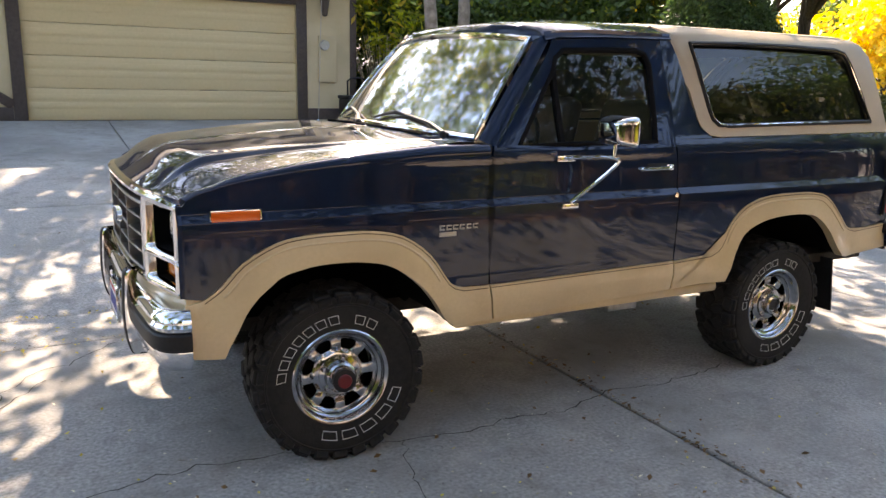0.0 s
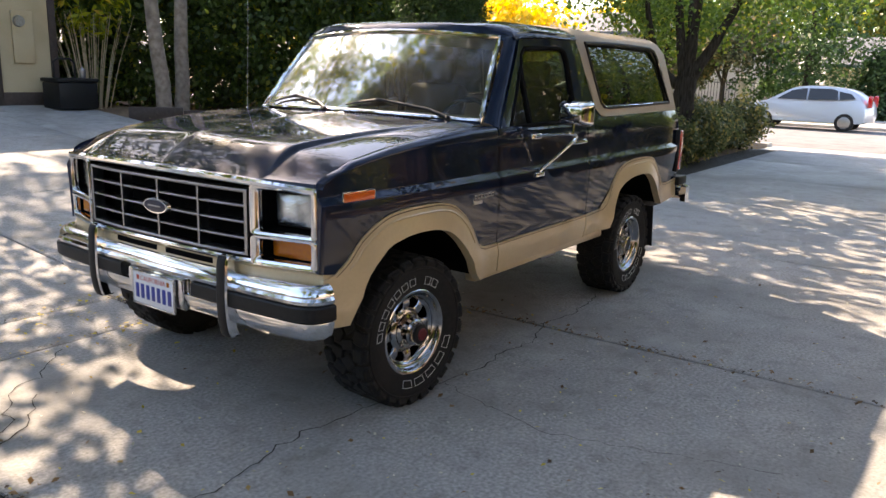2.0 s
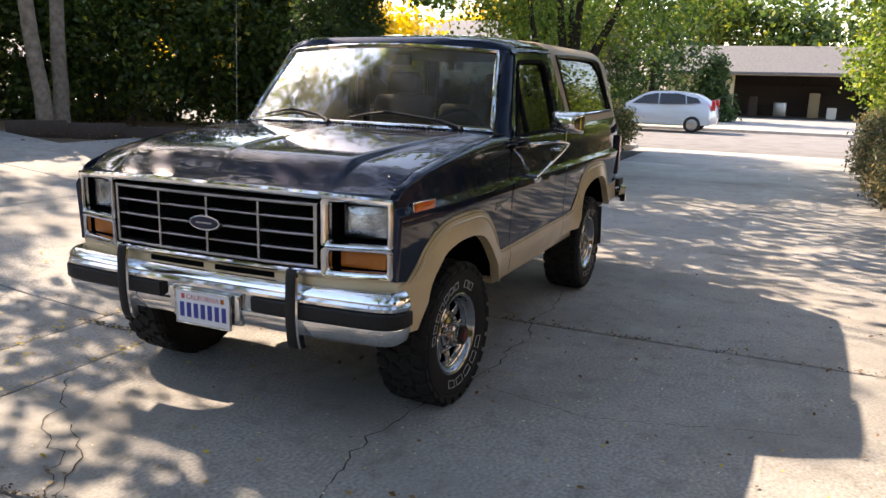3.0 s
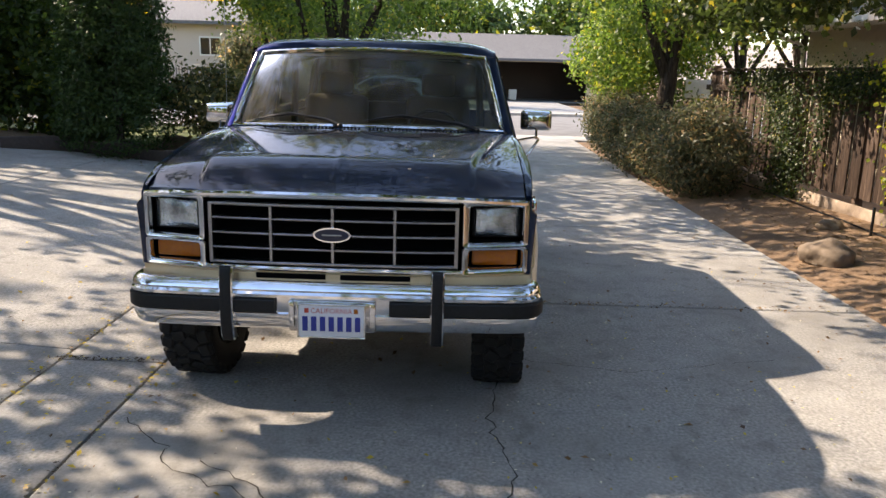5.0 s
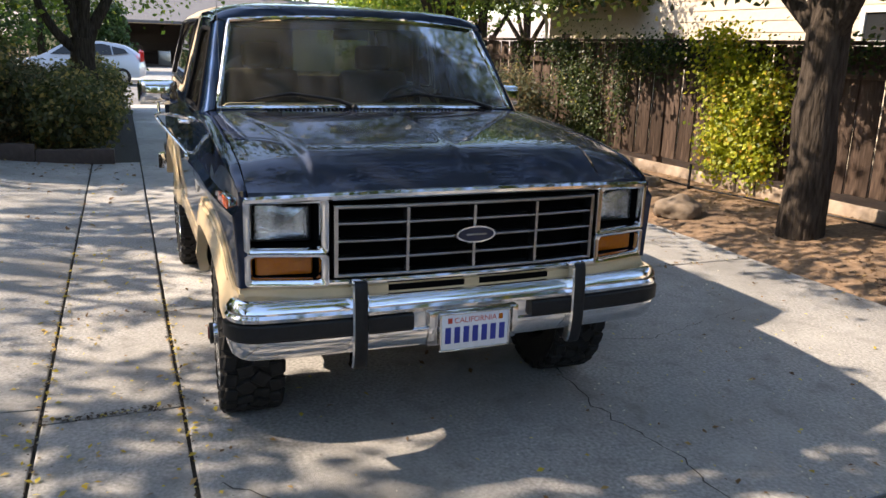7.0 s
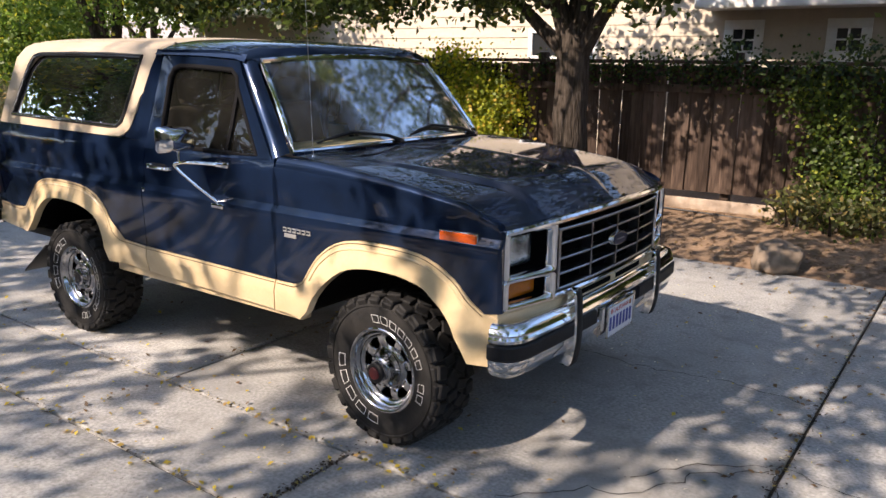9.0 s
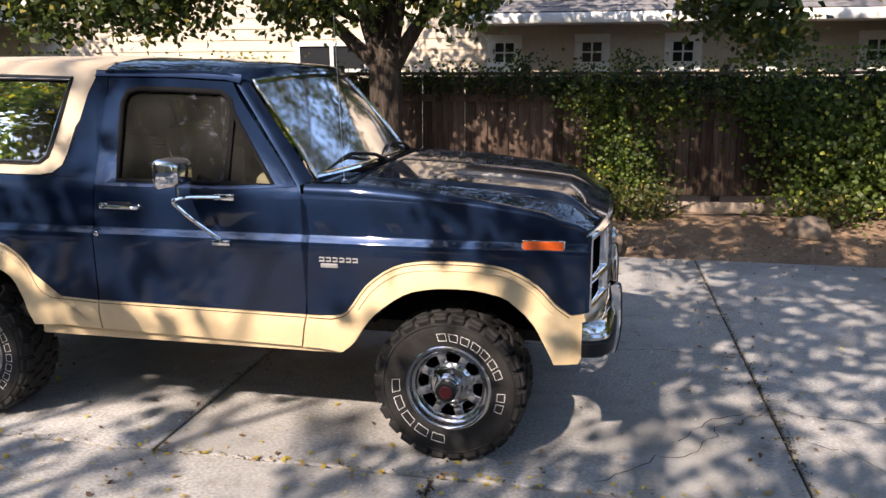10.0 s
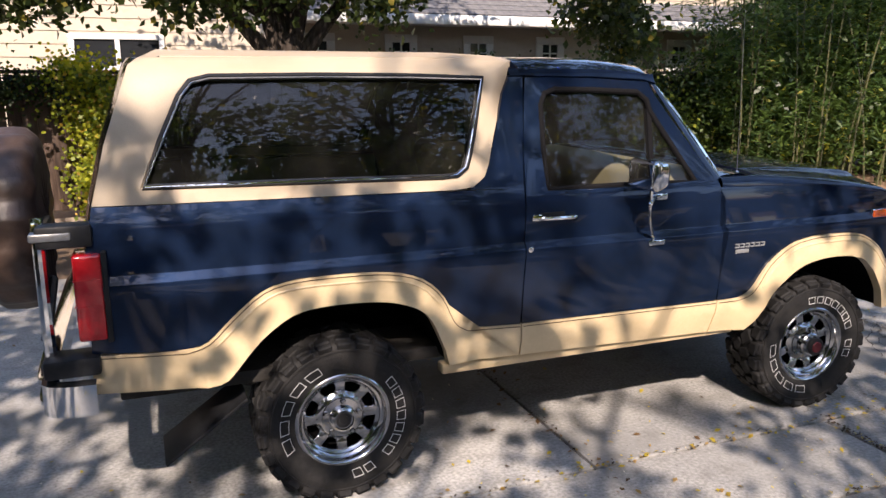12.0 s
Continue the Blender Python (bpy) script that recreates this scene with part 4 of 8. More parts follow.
def build_house():
    bm = bmesh.new()
    z = 0.0
    i = 0
    wins = [0.816 - 1.295 * k for k in range(6)]
    # lap boards
    wall = structure("wall_house", box((-10, HY - 0.2, 0.0), (12.3, HY - 0.016, 4.4)), SIDING, "beige lap-sided house wall behind the fence", "wall")
    add_box(bm, (-10, HY - 0.016, 0), (12.3, HY, 0.172))
    for v in bm.verts:
        if v.co.y > HY - 0.01 and v.co.z > 0.1:
            v.co.y -= 0.012
    board = mesh_of(bm, "lap_board", SIDING, False)
    while z < 4.3:
        o = new("lap_board", board)
        o.parent = wall
        o.location = (0, 0, z)
        z += 0.172
    for k, wx in enumerate(wins):
        win = tagged(new("window_%d" % (k + 1)), "small white four-pane window in the beige wall", "window", kind="structure")
        win.matrix_basis = pose(wx, HY, 2.18)
        fr = bmesh.new()
        for lo, hi in (((-0.26, 0.004, 0.14), (0.26, 0.035, 0.26)), ((-0.26, 0.004, -0.34), (0.26, 0.035, -0.14)), ((-0.26, 0.004, -0.138), (-0.14, 0.035, 0.138)), ((0.14, 0.004, -0.138), (0.26, 0.035, 0.138))):
            add_box(fr, lo, hi, 0.004)
        part("window_frame", fr, WHITEPAINT, win)
        part("mullion", box((-0.012, 0.012, -0.138), (0.012, 0.03, 0.138)), WHITEPAINT, win)
        part("mullion", box((-0.138, 0.012, -0.011), (0.138, 0.028, 0.011)), WHITEPAINT, win)
        for sx in (-1, 1):
            for sz in (-1, 1):
                part("pane", box((min(sx * 0.013, sx * 0.137), 0.004, min(sz * 0.012, sz * 0.137)), (max(sx * 0.013, sx * 0.137), 0.012, max(sz * 0.012, sz * 0.137))), DARKROOM, win)
    for x0, x1, z0 in ((-10.5, 1.3, 2.57), (8.6, 12.7, 2.68)):
        structure("eave", box((x0, HY + 0.004, z0), (x1, HY + 0.6, z0 + 0.05)), WHITEPAINT, "white boarded eave soffit", "trim")
        structure("gutter", box((x0, HY + 0.603, z0 - 0.02), (x1, HY + 0.72, z0 + 0.13), 0.03), WHITEPAINT, "white gutter along the eave", "gutter")
        roof = structure("roof_house", sheet([[(x0, HY + 0.66, z0 + 0.14), (x0, HY - 4, z0 + 2.3)], [(x1, HY + 0.66, z0 + 0.14), (x1, HY - 4, z0 + 2.3)]], (0, 0, -0.06)), SHINGLE, "grey shingle roof of the neighbouring house", "roof")
        course = mesh_of(box((x0, -0.11, 0.0), (x1, 0.11, 0.012)), "shingle_course", SHINGLE, False)
        for k in range(14):
            o = new("shingle_course", course)
            o.parent = roof
            o.matrix_basis = pose(0, HY + 0.6 - 0.19 * k, z0 + 0.175 + 0.088 * k, -22.5, 0, 0)
    structure("downpipe", tube(curve([(12.3, HY + 0.66, 2.70), (12.3, HY + 0.5, 2.55), (12.3, HY + 0.12, 2.4), (12.3, HY + 0.08, 1.8), (12.3, HY + 0.08, 0.2)], 3), 0.04, 8), WHITEPAINT, "white downpipe at the house corner", "downpipe")
    band = tagged(new("window_band"), "dark white-framed window band in the sunlit wall", "window", kind="structure")
    for lo, hi in (((2.95, HY + 0.004, 2.30), (4.15, HY + 0.04, 2.37)), ((2.95, HY + 0.004, 1.88), (4.15, HY + 0.04, 1.95)), ((2.95, HY + 0.004, 1.953), (3.02, HY + 0.04, 2.297)), ((3.52, HY + 0.004, 1.953), (3.58, HY + 0.04, 2.297)), ((4.08, HY + 0.004, 1.953), (4.15, HY + 0.04, 2.297))):
        part("window_frame", box(lo, hi, 0.004), WHITEPAINT, band)
    for xa, xb in ((3.023, 3.517), (3.583, 4.077)):
        part("pane", box((xa, HY + 0.004, 1.953), (xb, HY + 0.012, 2.297)), DARKROOM, band)


build_house()
# far neighbour garage across the street
def build_far_house():
    h = thing("neighbour_house", "low grey-roofed house with an open dark garage across the street", "house", at=pose(44.6, -1.0, 0.0))
    for lo, hi in (((0, -10, 0), (0.3, -7.4, 2.7)), ((0, 2.2, 0), (0.3, 6.0, 2.7)), ((0, -7.397, 2.42), (0.3, 2.197, 2.7)), ((0.303, 5.7, 0), (6, 6, 2.7)), ((0.303, -10, 0), (6, -9.7, 2.7))):
        part("wall", box(lo, hi), STUCCO, h)
    # back wall and ceiling coloured dark, so the open garage looks unlit
    part("back_wall", box((6.003, -10, 0), (6.3, 6, 2.7)), DARKWOOD, h, "garage back wall coloured dark as if unlit")
    part("inner_ceiling", box((0.303, -9.69, 2.5), (6.0, 5.69, 2.56)), DARKWOOD, h)
    for z in (0.7, 1.3, 1.9):
        part("shelf", box((5.5, -4.0, z), (6.0, 2.0, z + 0.04)), DARKWOOD, h)
    part("floor", box((0.303, -9.69, 0.0), (6, 5.69, 0.05)), ASPHALT, h)
    bm = sheet([[(-0.7, -11, 2.6), (3.5, -11, 4.2), (7, -11, 2.8)], [(-0.7, 7, 2.6), (3.5, 7, 4.2), (7, 7, 2.8)]], (0, 0, -0.15))
    part("roof", bm, SHINGLE, h)
    for i, (cx, cy, w, hh) in enumerate(((3.0, 1.0, 0.5, 1.2), (3.6, -0.6, 0.7, 0.9), (4.0, -2.4, 0.6, 1.5), (2.4, -3.3, 0.5, 0.7))):
        part("stored_box", box((cx, cy, 0.05), (cx + w, cy + w, hh), 0.02), (DARKWOOD, STEEL, TRIM_TAN, WHITEPAINT)[i], h)


build_far_house()

ivy("yellowing sunlit ivy hanging on the fence", [(3.7, 1.45, 0.42, 0.45, 0.16), (3.45, 1.0, 0.42, 0.6, 0.14), (3.2, 1.2, 0.36, 0.5, 0.12), (3.8, 0.7, 0.3, 0.4, 0.1), (3.2, 0.6, 0.25, 0.3, 0.1), (3.95, 1.85, 0.3, 0.22, 0.16)], 9500, 0.042, LEAF_GOLD, stems=((3.5, 0.1, 1.5), (3.2, 0.1, 1.2)))
ivy("dark green ivy draped over the fence", [(6.6, 1.0, 0.5, 1.0, 0.12), (6.5, 0.45, 0.5, 0.6, 0.16), (7.1, 1.4, 0.4, 0.5, 0.12), (5.4, 1.65, 0.8, 0.3, 0.12), (5.75, 1.2, 0.16, 0.6, 0.1), (8.5, 1.65, 0.25, 0.3, 0.08), (7.4, 1.75, 0.7, 0.18, 0.12), (4.7, 1.72, 0.8, 0.25, 0.14)], 9800, 0.034, LEAF_IVY, stems=((6.3, 0.05, 1.6), (6.7, 0.05, 1.3)))
ivy("dark green ivy along the fence top", [(2.2, 1.78, 1.0, 0.2, 0.1), (1.2, 1.8, 0.9, 0.2, 0.1), (0.2, 1.78, 1.0, 0.24, 0.1), (-0.8, 1.77, 1.0, 0.22, 0.12), (-1.8, 1.77, 1.0, 0.22, 0.12), (-2.8, 1.74, 1.0, 0.28, 0.14), (-3.8, 1.65, 1.0, 0.55, 0.16), (-4.8, 1.6, 1.0, 0.6, 0.18), (-5.8, 1.5, 1.0, 0.7, 0.2), (0.35, 2.0, 0.2, 0.18, 0.08), (-1.0, 2.0, 0.25, 0.2, 0.08)], 8600, 0.036, LEAF_IVY)
ivy("lush sunlit green ivy falling to the ground on the fence", [(-0.75, 1.3, 0.35, 0.6, 0.12), (-1.05, 0.85, 0.45, 0.5, 0.18), (-1.1, 0.35, 0.5, 0.3, 0.3), (-0.5, 1.55, 0.5, 0.3, 0.1), (-1.5, 1.5, 0.4, 0.35, 0.1), (-0.75, 0.7, 0.25, 0.35, 0.12)], 3400, 0.040, LEAF_IVY_LIT, stems=((-0.8, 0.05, 1.5), (-1.2, 0.05, 1.2)))
ivy("sunlit green ivy mass at the fence's far stretch", [(-3.1, 1.2, 0.7, 0.8, 0.2), (-3.6, 0.8, 0.8, 0.7, 0.3), (-4.3, 1.1, 0.9, 0.9, 0.3), (-3.3, 0.35, 0.6, 0.3, 0.35), (-2.6, 1.55, 0.6, 0.4, 0.12)], 7600, 0.050, LEAF_IVY_LIT, stems=((-3.3, 0.05, 1.5), (-3.9, 0.05, 1.4)))
# weeds at the ivy's foot
for wx, wy, r in ((-0.95, -5.1, 0.4), (-1.3, -5.2, 0.35), (-0.5, -5.25, 0.3), (-3.2, -5.1, 0.4)):
    shrub("weed_clump", "yellow-green weed clump at the fence's foot", (wx, wy, ground_height(wx, wy)), [((0, 0, 0.2), (r, r * 0.7, 0.22))], 40, 10, 0.07, 0.035, LEAF_SHRUB, 5, 0.25, 2.0, "weeds", 0.3, "weeds by the fence")

# ---- bamboo and dark trees at the fence's end ----
def bamboo(base, n, h, spread, seed):
    r = random.Random(seed)
    b = thing("bamboo", "tall dense green bamboo clump beside the drive", "bamboo", "bamboo clumps", at=pose(*base))
    pts, nrm = [], []
    for i in range(n):
        x, y = r.gauss(0, spread), r.gauss(0, spread * 0.7)
        lx, ly = r.gauss(0, 0.5), r.gauss(0, 0.5)
        hh = h * r.uniform(0.75, 1.1)
        line = [(x, y, -0.05), (x + lx * 0.2, y + ly * 0.2, hh * 0.4), (x + lx * 0.6, y + ly * 0.6, hh * 0.75), (x + lx * 1.2, y + ly * 1.2, hh)]
        part("cane", limb_mesh([(line, 0.016, 0.004)], 6), material("bamboo_cane", (0.06, 0.065, 0.025), 0.5, spread=(0.11, 0.1, 0.045), scale=12.0) if i == 0 and "bamboo_cane" not in bpy.data.materials else bpy.data.materials["bamboo_cane"], b)
        line = np.array(curve(line, 8))
        for k in range(60):
            p = line[min(len(line) - 1, int(r.uniform(0.15, 1.0) * len(line)))]
            c = p + np.array([r.gauss(0, 0.3), r.gauss(0, 0.3), r.gauss(0, 0.12)])
            for q in range(7):
                pts.append(c + np.array([r.gauss(0, 0.1), r.gauss(0, 0.1), r.gauss(0, 0.07)]))
                nrm.append((r.gauss(0, 0.5), r.gauss(0, 0.5), 1.0))
    o = new("leaves", leaf_mesh("leaves", np.array(pts), np.array(nrm, float), 0.03, LEAF_BAMBOO, 4.5))
    o.parent = b


bamboo((-4.9, -4.9, 0.0), 10, 4.2, 0.45, 1)
bamboo((-6.3, -4.6, 0.0), 11, 4.6, 0.55, 2)
bamboo((-7.8, -4.4, 0.0), 11, 4.6, 0.6, 3)
bamboo((-9.4, -4.2, 0.0), 10, 4.6, 0.6, 4)
for sx, sy, sh in ((-5.6, -5.5, 3.0), (-6.9, -5.5, 3.9), (-8.4, -5.4, 4.4), (-10.2, -5.0, 4.2), (-7.6, -6.6, 5.2), (-9.4, -6.4, 5.4)):
    shrub("dark_bush", "dark dense bush behind the bamboo", (sx, sy, ground_height(sx, sy)), [((0, 0, sh * 0.45), (1.1, 0.9, sh * 0.45))], 420, 22, 0.14, 0.06, LEAF_DARK, 5, 1.2, 1.8, "shrub", 0.5, "dark bushes by the bamboo")

# ---- stones and pipe ----
STONE = material("brown_fieldstone", (0.12, 0.09, 0.065), 0.9, spread=(0.22, 0.17, 0.125), scale=9.0, bump=0.7, bump_scale=18.0)


def rock(x, y, rx, ry, rz, seed, label):
    bm = bmesh.new()
    bmesh.ops.create_icosphere(bm, subdivisions=4, radius=1.0)
    for v in bm.verts:
        d = v.co.normalized()
        k = 1 + 0.22 * noise.noise(d * 1.4 + Vector((seed, 0, 0))) + 0.08 * noise.noise(d * 4 + Vector((seed, 3, 0)))
        v.co = Vector((d.x * rx * k, d.y * ry * k, max(-0.35, d.z) * rz * k))
    r = new("rock", mesh_of(bm, "rock", STONE, angle=80))
    r.matrix_basis = pose(x, y, ground_height(x, y) + rz * 0.25, 0, 0, seed * 50)
    tagged(r, label, "rock", "rocks along the drive")


rock(2.98, -4.1, 0.25, 0.2, 0.17, 1, "rounded brown fieldstone on dry soil")
rock(-0.70, -3.93, 0.33, 0.22, 0.2, 2, "sunlit tan boulder at the driveway edge")
rock(-2.95, -4.75, 0.26, 0.2, 0.17, 3, "rounded brown fieldstone on dry soil")
rock(-4.25, -4.35, 0.33, 0.25, 0.2, 4, "brown boulder before the bamboo")
rock(4.35, -4.75, 0.14, 0.12, 0.08, 5, "small brown stone on dry soil")
rock(9.2, 4.3, 0.3, 0.25, 0.2, 6, "dark boulder in the raised bed")
line = [(9.2 - 0.9 * i, fence_y(9.2 - 0.9 * i) + 0.32 + 0.05 * math.sin(i * 1.3), ground_height(9.2 - 0.9 * i, -5.0) + 0.03 + 0.02 * math.sin(i)) for i in range(20)]
pipe = new("irrigation_pipe", mesh_of(tube(curve(line, 3), 0.011, 8), "irrigation_pipe", BLACK))
tagged(pipe, "black plastic irrigation pipe along the fence", "pipe")
for px in (-0.6, 1.2, 3.9):
    st = new("stake", mesh_of(box((-0.012, -0.012, -0.08), (0.012, 0.012, 0.3), 0.003), "stake", BLACK))
    st.matrix_basis = pose(px, fence_y(px) + 0.42, ground_height(px, -5.0))
    tagged(st, "short dark irrigation stake in the soil", "stake", "irrigation stakes")

# low wall of the raised bed
def low_wall():
    w = tagged(new("low_wall"), "low dark timber edging of the raised bed", "edging", kind="structure")
    pts = [(8.0, 1.45), (8.1, 3.4), (8.1, 5.6), (6.6, 8.2), (5.15, 9.3)]
    for (xa, ya), (xb, yb) in zip(pts, pts[1:]):
        n = max(1, round(math.hypot(xb - xa, yb - ya) / 1.2))
        for k in range(n):
            x0, y0, x1, y1 = xa + (xb - xa) * k / n, ya + (yb - ya) * k / n, xa + (xb - xa) * (k + 1) / n, ya + (yb - ya) * (k + 1) / n
            length = math.hypot(x1 - x0, y1 - y0)
            p = part("timber", box((0.004, -0.06, -0.1), (length - 0.004, 0.06, 0.2), 0.012), DARKWOOD, w)
            p.matrix_basis = pose(x0, y0, rise((x0 + x1) / 2, (y0 + y1) / 2), 0, 0, math.degrees(math.atan2(y1 - y0, x1 - x0)))


low_wall()
# dry canes beside the garage
pts = thing("dry_grass_clump", "clump of dry yellow upright canes beside the garage", "ornamental grass", at=pose(5.5, 11.0, 0.75))
for i in range(40):
    a, k = i * 2.4, 0.05 + 0.012 * i
    part("cane", limb_mesh([(((k * math.cos(a) * 0.6, k * math.sin(a) * 0.6, -0.05), (k * math.cos(a), k * math.sin(a), 0.8), (k * math.cos(a) * 1.6, k * math.sin(a) * 1.6, 1.7)), 0.012, 0.004)], 5), TRIM_TAN, pts)
crown("leaves", [((0, 0, 2.2), (0.7, 0.7, 0.9))], 90, 14, 0.12, 0.06, LEAF_GOLD, pts, 3.0)

# ---- across the street ----
def far_tree(base, height, width, leaf, label, seed, clumps=220, size=0.2, conifer=False):
    r = random.Random(seed)
    blobs = []
    if conifer:
        for k in range(9):
            f = k / 8
            blobs.append(((r.uniform(-0.2, 0.2), r.uniform(-0.2, 0.2), height * (0.14 + 0.82 * f)), (width * (1.05 - 0.9 * f), width * (1.05 - 0.9 * f), height * 0.08)))
    else:
        for k in range(6):
            a = k * math.tau / 5
            q = 0 if k == 5 else 0.55
            blobs.append(((width * q * math.cos(a), width * q * math.sin(a), height * r.uniform(0.55, 0.8)), (width * 0.62, width * 0.62, height * 0.24)))
    limbs = [(((0, 0, height * 0.25), (b[0][0] * 0.5, b[0][1] * 0.5, height * 0.45), b[0]), 0.08, 0.02) for b in blobs[:4]]
    tree("tree", label, base, (((0, 0, -0.2), (0.02, 0, height * 0.2), (0, 0, height * 0.7)), 0.05 + height * 0.022, 0.06), limbs, blobs, clumps, 18, size * 1.7, size, leaf, BARK, "trees across the street", 1.5, 0.4)


for x, y, h, w, leaf, lab, con, sz in (
        (31.5, 17.0, 6.0, 2.8, LEAF_YELLOW, "golden yellow autumn tree by the street", False, 0.2),
        (17.0, 14.0, 4.4, 2.2, LEAF_YELLOW, "golden yellow autumn tree behind the hedge", False, 0.18),
        (31.5, 25.0, 6.5, 3.0, LEAF_YELLOW, "golden yellow autumn tree by the street", False, 0.2),
        (37.6, 4.6, 10.5, 3.3, LEAF_CYPRESS, "tall dark conifer behind a parked car", True, 0.13),
        (36.8, 8.2, 5.6, 2.3, LEAF_GREY, "grey-green olive tree by an iron fence", False, 0.12),
        (37.5, 10.2, 3.6, 1.6, LEAF_GREY, "grey-green olive tree by an iron fence", False, 0.12),
        (37.0, 1.5, 3.4, 0.8, LEAF_CYPRESS, "narrow dark cypress by the neighbour's garage", True, 0.12),
        (15.2, -7.4, 5.4, 2.5, LEAF_BRIGHT, "broad yellow-green tree beside the driveway", False, 0.075),
        (17.4, 4.3, 5.2, 1.7, LEAF_BRIGHT, "yellow-green tree on the lawn", False, 0.08),
        (15.8, -4.9, 3.6, 1.35, LEAF_BRIGHT, "low leafy green tree beside the driveway", False, 0.07),
        (10.0, 14.5, 7.0, 2.8, LEAF_DARK, "dark green tree behind the hedge", False, 0.14),
        (16.8, -9.5, 6.5, 3.0, LEAF_TREE, "leafy green tree by the street", False, 0.12),
        (53.0, -1.5, 8.0, 3.8, LEAF_DARK, "dark tree behind the neighbour's house", False, 0.26),
        (52.0, -8.0, 9.0, 3.6, LEAF_DARK, "dark tree behind the neighbour's house", False, 0.26),
        (54.0, 4.0, 9.0, 3.6, LEAF_TREE, "tree behind the neighbour's house", False, 0.26),
        (56.0, 20.0, 8.0, 3.6, LEAF_YELLOW, "yellow tree behind a pale house", False, 0.26),
        (57.0, 12.0, 8.5, 3.6, LEAF_TREE, "tree behind a pale house", False, 0.26),
        (50.0, 32.0, 9.0, 4.2, LEAF_TREE, "tree beyond the street", False, 0.28),
        (42.0, 38.0, 8.0, 4.0, LEAF_YELLOW, "yellow tree beyond the street", False, 0.28),
        (30.0, 36.0, 9.0, 4.2, LEAF_TREE, "tree beyond the lawn", False, 0.28),
        (14.0, 26.0, 8.0, 4.0, LEAF_DARK, "tree behind the garage", False, 0.28)):
    far_tree((x, y, ground_height(x, y)), h, w, leaf, lab, int(x * 10 + y), 520 if sz < 0.15 else (240 if x < 40 else 200), sz, con)

PALEWALL = material("pale_stucco", (0.52, 0.44, 0.37), 0.9, spread=(0.57, 0.49, 0.41), scale=20.0, bump=0.2)
IRON = material("black_iron", (0.015, 0.015, 0.016), 0.5, 0.4)


def pale_house():
    h = thing("pale_house", "pale stucco house with low grey roof across the street", "house", at=pose(46.0, 16.0, 0.0))
    part("wall", box((0, -7.5, 0), (9, 9, 4.5), 0.02), PALEWALL, h)
    part("roof", sheet([[(-0.8, -8.4, 4.4), (4.5, -4.0, 6.0), (9.8, -8.4, 4.4)], [(-0.8, 9.8, 4.4), (4.5, 5.5, 6.0), (9.8, 9.8, 4.4)]], (0, 0, -0.2)), SHINGLE, h)
    part("gable", sheet([[(-0.4, -8.2, 4.35), (4.5, -4.2, 5.8)], [(9.4, -8.2, 4.35), (4.5, -4.2, 5.8)]]), SHINGLE, h)
    for y in (-5.0, -1.5, 2.5, 6.0):
        w = part("window", box((-0.03, y, 2.3), (0.0, y + 1.4, 3.5), 0.01), WHITEPAINT, h)
        part("pane", box((-0.04, y + 0.1, 2.4), (-0.031, y + 0.66, 3.4)), DARKROOM, w)
        part("pane", box((-0.04, y + 0.74, 2.4), (-0.031, y + 1.3, 3.4)), DARKROOM, w)


pale_house()


def iron_fence():
    f = thing("iron_fence", "black iron railing fence with pale pillars", "fence", at=pose(40.5, 5.2, 0.0))
    for k in range(9):
        part("pillar", box((-0.22, k * 3.0 - 0.22, 0), (0.22, k * 3.0 + 0.22, 1.75), 0.03), PALEWALL, f)
    for z in (0.25, 1.45):
        part("rail", box((-0.02, 0.2, z), (0.02, 23.8, z + 0.04)), IRON, f)
    me = mesh_of(box((-0.012, -0.012, 0.1), (0.012, 0.012, 1.6)), "bar", IRON)
    y = 0.35
    while y < 23.8:
        if (y % 3.0) > 0.25 and (y % 3.0) < 2.75:
            o = new("bar", me)
            o.parent = f
            o.location = (0, y, 0)
        y += 0.16


iron_fence()
SILVER = material("silver_paint", (0.48, 0.51, 0.57), 0.3, 0.4, 0.8, (0.52, 0.55, 0.61), 200.0)


